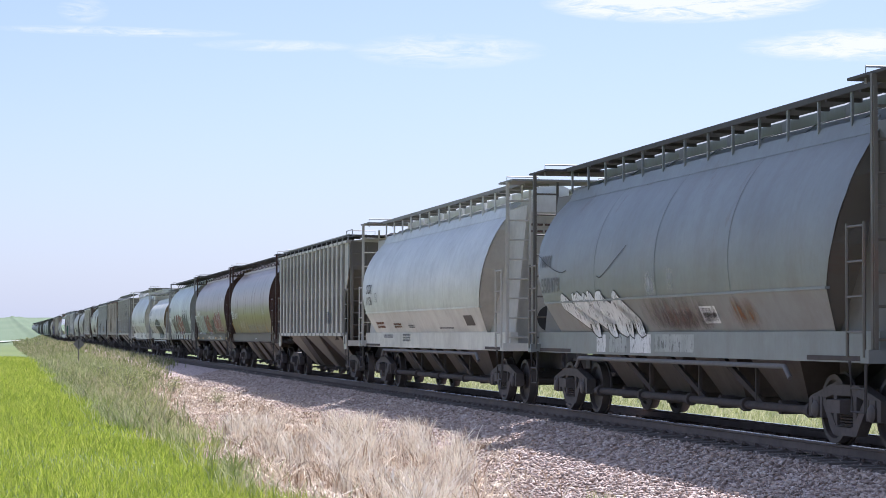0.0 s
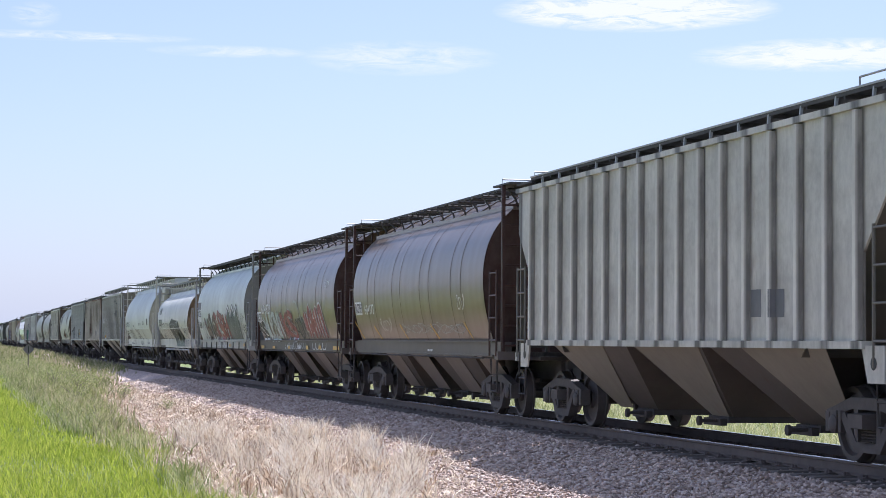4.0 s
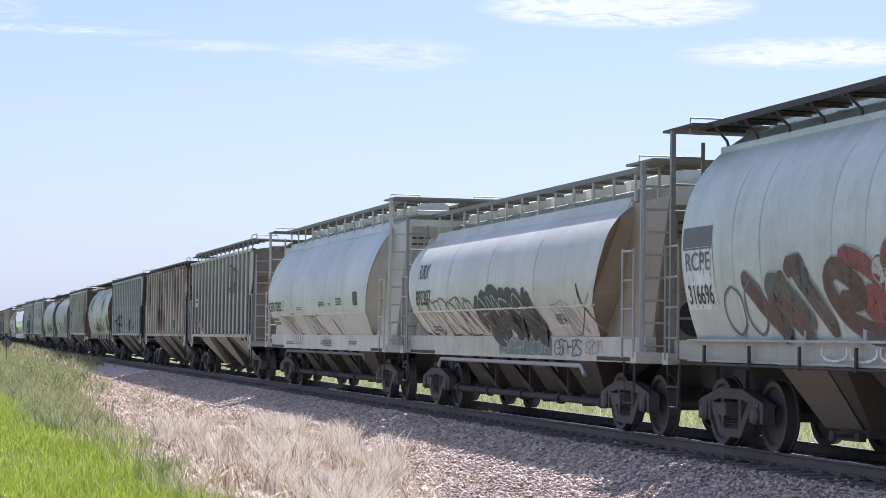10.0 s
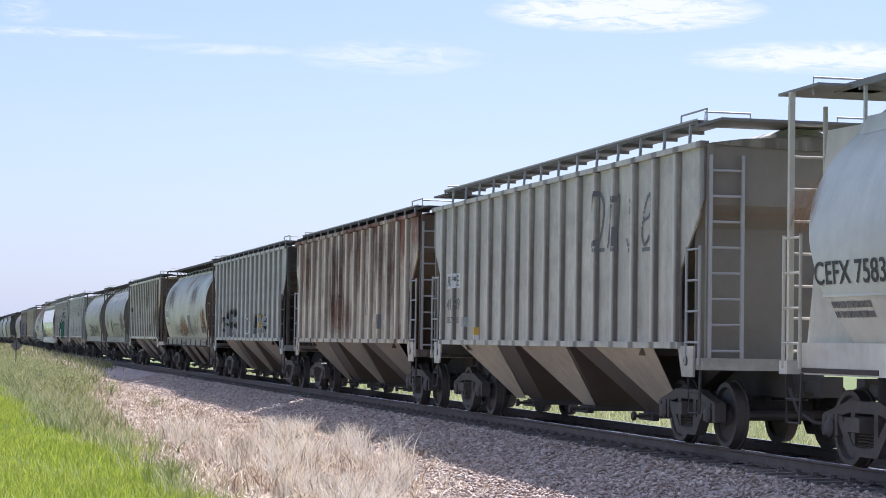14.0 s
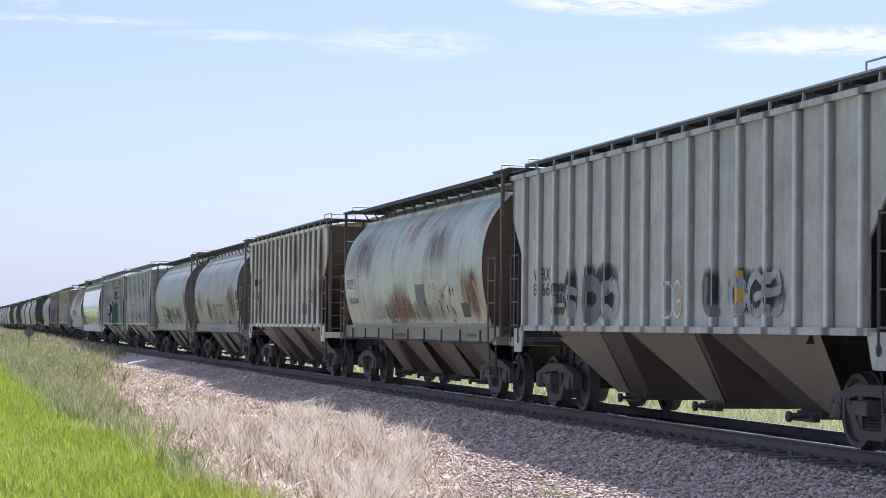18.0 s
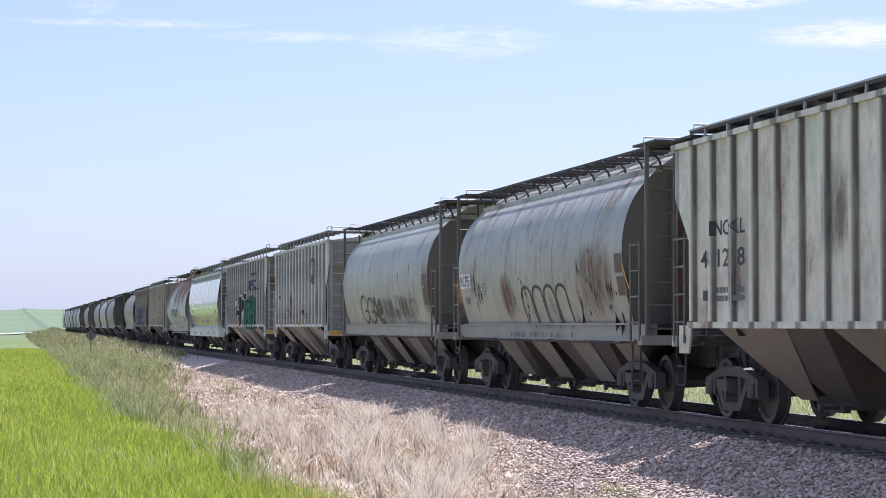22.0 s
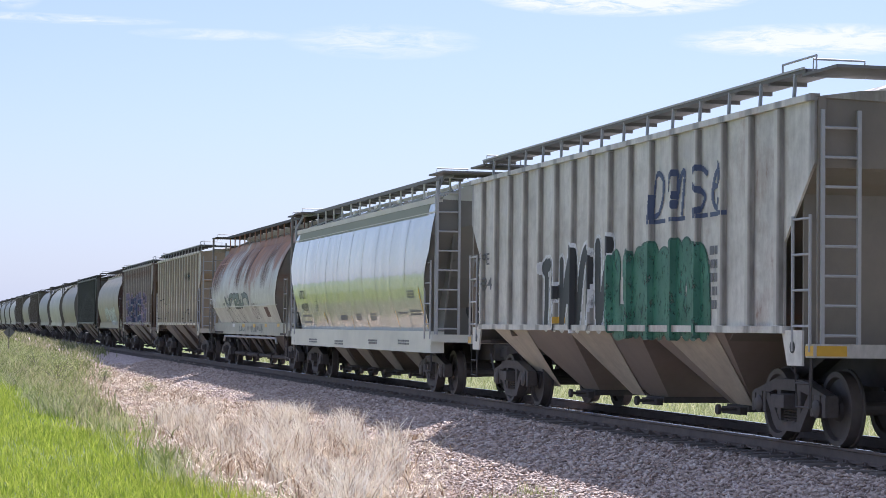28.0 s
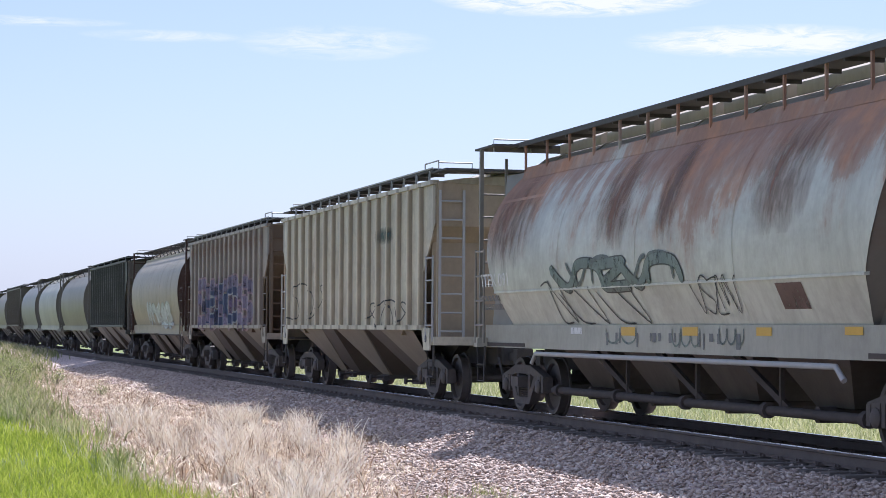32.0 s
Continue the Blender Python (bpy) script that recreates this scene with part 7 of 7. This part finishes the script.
panel(8, -3.53, -2.98, 2.83, 2.89, 'grey')
piece(8, -3.79, -4.22, 2.91, 3.66, "m", "grey", fat=0.16, slant=-0.25)
panel(8, -4.22, -3.79, 2.81, 2.87, 'grey')
piece(8, -4.64, -4.91, 2.88, 3.62, "s", "grey", fat=0.16, slant=-0.25)
panel(8, -4.91, -4.64, 2.78, 2.84, 'grey')
piece(8, -5.28, -5.68, 2.86, 3.58, "e", "grey", fat=0.16, slant=-0.25)
panel(8, -5.68, -5.28, 2.76, 2.82, 'grey')
plate(8, 5.52, 6.57, 2.47, 2.76, 'RCPE')
text(8, 5.52, 6.56, 2.03, 2.27, '49689', 'grey')
stencil(8, 5.58, 6.55, 1.78, 1.91, 3, 'grey')
reflector(8, 4.00, 4.40, 1.55, 1.69, 'yellow')
panel(8, 4.00, 4.40, 1.45, 1.55, 'white')
panel(8, 4.81, 5.28, 1.70, 1.89, 'silver')
panel(9, -4.02, -3.77, 1.69, 2.02, 'grey')
scribble(9, -2.82, -2.19, 1.80, 2.62, 'black', 6, 0.02)
scribble(9, -4.66, -4.22, 1.71, 1.90, 'white', 6, 0.02)
text(10, 5.53, 6.54, 2.22, 2.44, 'WFRX', 'black')
text(10, 5.53, 6.54, 1.96, 2.19, '8366', 'black')
text(10, 4.77, 5.12, 1.95, 2.17, '33', 'black')
for y_, hi in ((4.86, 2.13), (2.53, 2.11), (-0.97, 2.11), (-3.29, 2.18)):
    panel(10, y_ - 0.045, y_ + 0.045, 1.60, hi, 'yellow')
stain(10, 3.85, 4.75, 1.60, 2.42, 'black')
stain(10, 1.75, 3.75, 1.58, 2.46, 'black')
piece(10, 4.6, 3.95, 1.62, 2.1, "s", "silver", fat=0.22)
piece(10, 3.6, 2.7, 1.62, 2.2, "o", "grey", fat=0.30)
piece(10, 2.45, 1.8, 1.62, 2.15, "o", "silver", fat=0.34)
piece(10, -0.35, -1.0, 1.58, 2.12, "oc", "white", fat=0.14, over=1.2)
stain(10, -2.6, -1.8, 1.62, 2.30, 'black')
piece(10, -1.9, -2.6, 1.65, 2.1, "l", "grey", fat=0.2)
stain(10, -4.8, -2.8, 1.60, 2.24, 'black')
piece(10, -2.85, -4.7, 1.62, 2.15, "oce", "silver", fat=0.20, over=0.9)
stencil(10, 4.54, 5.37, 1.61, 2.18, 3, 'black')
plate(11, 5.72, 6.71, 2.27, 2.63, 'RCPE')
text(11, 5.41, 6.59, 1.95, 2.11, '316576', 'grey')
piece(11, 4.4, 2.4, 1.5, 2.0, "wwn", "silver", fat=0.05, over=1.1)
piece(11, 2.05, 1.4, 1.5, 1.75, "se", "black", fat=0.12)
piece(11, -1.7, -4.4, 1.55, 2.3, "lsikz", "black", fat=0.03, over=0.7)
flakes(11, -4.6, -1.8, 1.6, 2.4, 14)
stain(11, -0.5, 1.9, 1.47, 2.4, 'rust')
stain(11, -1.1, 2.4, 1.47, 2.15, 'orange')
stain(11, -4.2, -2.0, 2.6, 3.6, 'wash')
stain(11, 3.0, 7.2, 2.5, 3.8, 'wash')
stain(11, -7.0, -4.8, 1.47, 2.7, 'orange')
stain(11, -6.6, -5.6, 1.5, 2.6, 'rust', 0.003)
stain(11, -4.4, 4.5, 1.45, 2.0, 'wash', 0.002)
panel(11, -2.0, -1.1, 1.62, 2.32, 'grey')
slash(11, -1.4, -1.1, 1.50, 1.85, 'yellow')
panel(11, -5.62, -5.05, 1.61, 1.89, 'black')
slash(11, -6.98, -6.28, 1.46, 2.30, 'yellow')
slash(11, -4.31, -3.99, 1.46, 1.97, 'yellow')
stencil(11, -6.02, -5.28, 1.21, 1.30, 1, 'black')
stencil(11, 0.42, 1.55, 1.16, 1.28, 1, 'black')
text(12, 4.30, 5.56, 2.69, 2.91, 'NOKL', 'black')
text(12, 4.31, 6.19, 2.24, 2.50, '431218', 'black')
panel(12, 5.80, 6.10, 1.76, 1.91, 'black')
stencil(12, 4.32, 5.52, 1.73, 1.97, 2, 'grey')
scribble(12, -2.07, -0.74, 1.62, 2.16, 'pink', 8, 0.025)
panel(12, -4.22, -3.87, 1.71, 2.04, 'grey')
stencil(12, -5.10, -4.75, 2.04, 2.40, 3, 'grey')
plate(13, 5.23, 6.28, 2.22, 2.54, 'RCPE')
text(13, 5.42, 5.97, 1.87, 2.03, '2967', 'grey')
frame_box(13, 3.82, 4.06, 2.06, 2.30, 'grey')
humps(13, -2.69, 0.84, 1.34, 2.16, 'black')
drips(13, -2.68, 2.20, 1.09, 1.27, 'blue')
panel(13, -6.32, -5.91, 2.28, 2.60, 'brown')
panel(13, -6.45, -5.96, 1.90, 2.22, 'brown')
slash(13, -6.66, -6.38, 1.89, 2.41, 'yellow')
flakes(13, 0.34, 2.48, 1.59, 2.38, 1)
flakes(13, -5.37, -3.33, 1.41, 2.72, 2)
flakes(13, -6.07, -5.19, 1.41, 2.10, 3)
flakes(13, 4.24, 4.93, 1.80, 2.47, 4)
piece(14, 3.6, 1.5, 1.47, 2.25, "cc", "black", fat=0.07, over=1.1)
piece(14, 1.6, 0.2, 1.47, 2.12, "ae", "black", "grey", fat=0.22, edge=0.02)
piece(14, 0.1, -1.5, 1.5, 2.1, "nsk", "grey", fat=0.06, over=1.2)
piece(14, -1.5, -2.45, 1.9, 2.12, "ez", "silver", fat=0.3)
piece(14, -2.5, -3.6, 1.8, 2.15, "kel", "black", fat=0.07, over=1.2)
piece(14, -3.7, -4.6, 1.95, 2.1, "nene", "grey", fat=0.07, over=1.2)
piece(14, -3.0, -4.2, 1.48, 1.72, "sns", "grey", fat=0.08, over=1.2)
panel(14, -6.31, -5.74, 2.36, 2.66, 'brown')
panel(14, -6.36, -5.80, 1.91, 2.31, 'brown')
flakes(14, -4.81, -1.25, 2.02, 2.95, 5)
piece(15, -2.17, -2.76, 2.98, 3.74, "d", "grey", fat=0.16, slant=-0.25)
panel(15, -2.76, -2.17, 2.88, 2.94, 'grey')
piece(15, -3.12, -3.79, 2.90, 3.63, "m", "grey", fat=0.16, slant=-0.25)
panel(15, -3.79, -3.12, 2.80, 2.86, 'grey')
piece(15, -4.06, -4.39, 2.84, 3.55, "s", "grey", fat=0.16, slant=-0.25)
panel(15, -4.39, -4.06, 2.74, 2.80, 'grey')
piece(15, -4.57, -4.91, 2.80, 3.49, "e", "grey", fat=0.16, slant=-0.25)
panel(15, -4.91, -4.57, 2.70, 2.76, 'grey')
text(15, 5.95, 6.98, 2.41, 2.70, 'RCPE', 'grey')
text(15, 5.95, 6.98, 2.07, 2.29, '49364', 'grey')
reflector(15, 4.43, 4.87, 1.41, 1.54, 'yellow')
reflector(15, 1.24, 1.71, 1.42, 1.53, 'yellow')
reflector(15, -0.59, -0.16, 1.42, 1.53, 'yellow')
scribble(15, 2.52, 4.07, 1.54, 2.01, 'grey', 8, 0.03)
flakes(15, -1.9, -0.9, 1.54, 2.3, 8)
flakes(15, 3.9, 5.3, 2.4, 3.8, 9)
scribble(15, -2.41, -1.64, 1.54, 1.91, 'black', 8, 0.03)
for a_, shape, lean in ((-2.32, "d", -0.25), (-3.10, "m", -0.25), (-3.95, "s", -0.1), (-4.62, "e", -0.2)):
    piece(16, a_, a_ - 0.5, 2.98, 3.60, shape, "blue", fat=0.17, slant=lean)
    panel(16, a_ - 0.5, a_ + 0.08, 2.88, 2.94, 'blue')
piece(16, 3.2, 1.9, 1.47, 2.52, "ih", "black", "white", fat=0.34, edge=0.06, over=0.8)
piece(16, 1.95, -0.45, 1.47, 2.68, "anv", "black", "white", fat=0.32, edge=0.06, over=0.85, slant=-0.2)
piece(16, -0.5, -4.5, 1.47, 2.40, "lwhnkn", "leaf", "green", fat=0.7, edge=0.03, over=0.72)
piece(16, -1.75, -2.1, 1.6, 1.85, "o", "pale", fat=0.3)
stencil(16, -5.00, -4.52, 1.64, 2.53, 5, 'grey')
text(16, 6.52, 7.65, 2.54, 2.76, 'RCPE', 'grey')
text(16, 6.04, 7.64, 2.08, 2.31, '49343', 'grey')
reflector(16, 1.82, 2.29, 1.47, 1.58, 'yellow')
text(17, 6.02, 6.85, 2.11, 2.34, 'UTCX', 'black')
text(17, 5.81, 6.72, 1.78, 1.99, '47629', 'black')
frame_box(17, 4.40, 4.67, 1.79, 2.03, 'black')
slash(17, 3.42, 3.66, 1.30, 1.73, 'yellow')
for y_, a_, z_ in ((0.18, 0.10, 1.67), (-1.57, -1.73, 1.54), (-4.78, -4.93, 1.78)):
    spray_line(17, [(y_, z_), (a_, 1.34)], 0.035, "yellow", 0.006)
spray_line(17, [(-7.35, 2.22), (-7.4, 1.8), (-7.55, 1.34)], 0.06, "yellow", 0.006)
for y_, w_, z_, n_ in ((0.79, 0.76, 1.53, 2), (-0.96, 0.58, 1.52, 3), (-2.61, 0.6, 1.52, 3), (-6.84, 0.6, 1.99, 3), (-5.9, 0.85, 1.66, 1), (-7.2, 0.95, 1.63, 2), (-3.12, 0.95, 0.98, 2), (-6.36, 1.05, 1.0, 2)):
    stencil(17, y_, y_ + w_, z_, z_ + 0.06 * n_, n_, 'grey')
stencil(17, 5.62, 6.87, 1.62, 1.69, 1, 'grey')
stencil(17, 5.64, 6.76, 1.45, 1.52, 1, 'grey')
stencil(17, 0.73, 1.48, 1.54, 1.67, 2, 'grey')
stencil(17, 4.35, 5.50, 0.94, 1.06, 2, 'grey')
stencil(17, 0.86, 1.96, 0.92, 1.05, 2, 'grey')
text(18, 6.22, 7.73, 2.09, 2.31, 'ITFX 091', 'white')
piece(18, 3.7, -1.3, 2.0, 2.36, "vnzvn", "teal", "black", fat=0.14, edge=0.018, over=1.5, slant=0.3)
piece(18, 3.2, -1.2, 2.05, 2.42, "vnvn", "shade", fat=0.07, over=1.1)
piece(18, 3.6, 0.2, 1.48, 2.0, "lvlv", "black", fat=0.03, slant=1.2, over=0.9)
piece(18, 4.3, 3.4, 1.5, 2.15, "zv", "black", fat=0.06, slant=0.8, over=1.3)
piece(18, -1.6, -3.0, 1.6, 2.08, "vszmv", "black", fat=0.07, over=1.5)
scallops(18, 2.2, 0.9, 1.2, 1.42, 2, "teal", 0.03)
scallops(18, -0.4, -1.4, 1.18, 1.42, 3, "teal", 0.03)
scallops(18, -2.0, -2.8, 1.22, 1.42, 3, "shade", 0.03)
panel(18, -4.82, -4.11, 1.64, 1.94, 'brown')
reflector(18, 0.97, 1.52, 1.31, 1.43, 'yellow')
reflector(18, -1.32, -0.80, 1.32, 1.43, 'yellow')
reflector(18, -3.61, -3.17, 1.33, 1.43, 'yellow')
reflector(18, -5.97, -5.53, 1.35, 1.44, 'yellow')
reflector(18, 3.22, 3.74, 1.32, 1.42, 'white')
drips(18, -2.69, 2.18, 1.14, 1.35, 'grey')
stencil(18, 6.90, 8.06, 1.69, 1.98, 2, 'grey')
scribble(19, -5.37, -2.00, 1.38, 1.97, 'black', 10, 0.04)
stain(19, -4.41, -2.75, 3.09, 3.46, 'teal')
scribble(19, 2.09, 7.22, 1.52, 2.47, 'black', 6, 0.04)
piece(20, 5.0, -5.0, 1.5, 2.8, "sokns", "purple", "pink", fat=0.16, edge=0.06, over=1.2)
piece(20, 3.6, -2.6, 1.6, 2.6, "ezo", "blue", "silver", fat=0.12, edge=0.05, over=1.2)
piece(21, 1.9, -4.5, 1.47, 2.15, "mnkes", "pale", "silver", fat=0.25, edge=0.04, over=1.1)
# rust and dirt that have a place of their own
for y_, w_, lo in ((6.4, 2.6, 2.3), (1.3, 1.6, 2.5), (-0.7, 0.9, 2.5), (-4.3, 1.8, 2.5)):
    stain(18, y_ - w_ / 2, y_ + w_ / 2, lo, 3.95, 'rust' if w_ > 1 else 'brown')
for y_, w_, lo in ((5.6, 1.0, 2.3), (2.1, 1.6, 1.6), (1.0, 1.2, 1.9), (-1.4, 1.0, 2.4), (-3.6, 1.3, 2.6), (-5.2, 1.2, 1.7)):
    stain(9, y_ - w_ / 2, y_ + w_ / 2, lo, 4.05, 'brown' if w_ > 1.1 else 'rust')
stain(9, -1.0, 3.2, 1.46, 2.6, 'rust', 0.0035)
for y_, z_ in ((-5.5, 2.3), (-2.2, 3.4), (1.0, 2.9), (4.6, 2.2)):
    stain(12, y_ - 0.5, y_ + 0.4, z_ - 0.7, z_ + 0.7, 'wash')
stain(12, -7.2, -5.9, 1.5, 4.0, 'rust')
for y_, z_ in ((0.9, 3.2), (2.0, 2.0), (-4.6, 2.1), (-5.6, 3.1)):
    stain(15, y_ - 0.25, y_ + 0.25, z_ - 0.6, z_ + 0.6, 'orange')
stain(13, 1.3, 2.6, 1.5, 2.5, 'rust')
stain(13, -5.8, -3.4, 1.46, 2.9, 'rust')
stain(13, 6.2, 7.0, 1.46, 2.6, 'orange')
stain(14, -6.6, -5.6, 1.46, 3.1, 'orange')
stain(14, -5.2, 1.0, 1.46, 2.2, 'wash')
stain(20, -5.0, 5.0, 1.5, 2.9, 'purple')
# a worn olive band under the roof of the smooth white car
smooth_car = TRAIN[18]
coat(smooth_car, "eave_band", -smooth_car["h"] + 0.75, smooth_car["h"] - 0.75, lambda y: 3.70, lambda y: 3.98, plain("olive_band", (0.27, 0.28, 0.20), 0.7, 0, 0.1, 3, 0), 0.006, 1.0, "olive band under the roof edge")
# yellow strips on the end sills of the pale ribbed cars
for k in (15, 16):
    spec = spec_of(k)
    for s in (-1, 1):
        part("reflector", Geo().box(-1.536, -1.531, *sorted((s * spec["h"] - s * 0.02, s * spec["h"] - s * 0.24)), 1.10, 1.22).box(-1.5, -1.12, *sorted((s * spec["h"] + s * 0.001, s * spec["h"] + s * 0.005)), 1.10, 1.22), YELLOW, spec["car"], "yellow reflective strip on the end sill")
# ---- a swallow that crosses the sky twice ----
FEATHER = plain("dark_feathers", (0.03, 0.03, 0.035), 0.7, 0, 0.2, 20, 0)
bird = thing("swallow", "small dark swallow gliding high over the track", "bird", at=(-30.0, 59.0, 14.0))
part("body", Geo().disc((0, 0, 0), "x", [(-0.09, 0.004), (-0.05, 0.02), (0.0, 0.028), (0.05, 0.022), (0.075, 0.016), (0.09, 0.003)], 8), FEATHER, bird, "", 60)
for s in (-1, 1):
    part("wing", Geo().prism([(0.03, s * 0.015), (0.045, s * 0.08), (-0.01, s * 0.17), (-0.05, s * 0.2), (-0.015, s * 0.08), (-0.025, s * 0.015)], 0.004, 0.010, "z"), FEATHER, bird)
part("tail", Geo().prism([(-0.08, -0.01), (-0.17, -0.035), (-0.12, 0.0), (-0.17, 0.035), (-0.08, 0.01)], -0.003, 0.003, "z"), FEATHER, bird, "forked tail")
BIRD_PATH = [(0.0, -60.0, 147.0, 40.0), (6.5, -2.0, 146.0, 38.0), (7.5, 6.98, 146.9, 30.9), (8.0, 10.54, 147.72, 25.2), (9.0, 17.75, 147.81, 19.73), (9.35, 21.5, 147.85, 14.69), (9.75, 26.49, 147.52, 7.41), (10.6, 36.75, 145.42, 3.0), (14.0, 80.0, 120.0, 4.0), (20.0, 95.0, 145.0, 10.0), (25.0, 42.0, 160.0, 5.0), (26.5, 16.5, 139.0, 1.5), (26.8, 22.24, 112.45, 10.62), (27.0, 27.77, 105.19, 17.64), (27.3, 35.02, 95.65, 26.89), (28.5, 62.0, 80.0, 42.0), (32.0, 130.0, 60.0, 45.0)]


# ---- movement ----
def motions():
    for car, y in CARS:
        walk(car, [(t, pose(TRACK_X, y - s, 0)) for t, s in RUN])
    walk(bird, [(t, pose(x, y, z, 0, 10, 0)) for t, x, y, z in BIRD_PATH])
    # every wheelset rolls at the same rate
    spin = math.degrees((RUN[-1][1] - RUN[0][1]) / 32.0 / 0.457)
    first = WHEELSETS[0]
    walk(first, [(k / 15, pose(0, 0, 0, spin * k / 15)) for k in range(481)])
    turning = first.animation_data
    for w in WHEELSETS[1:]:
        w.rotation_mode = "QUATERNION"
        keys = w.animation_data_create()
        keys.action = turning.action
        keys.action_slot = turning.action_slot


motions()
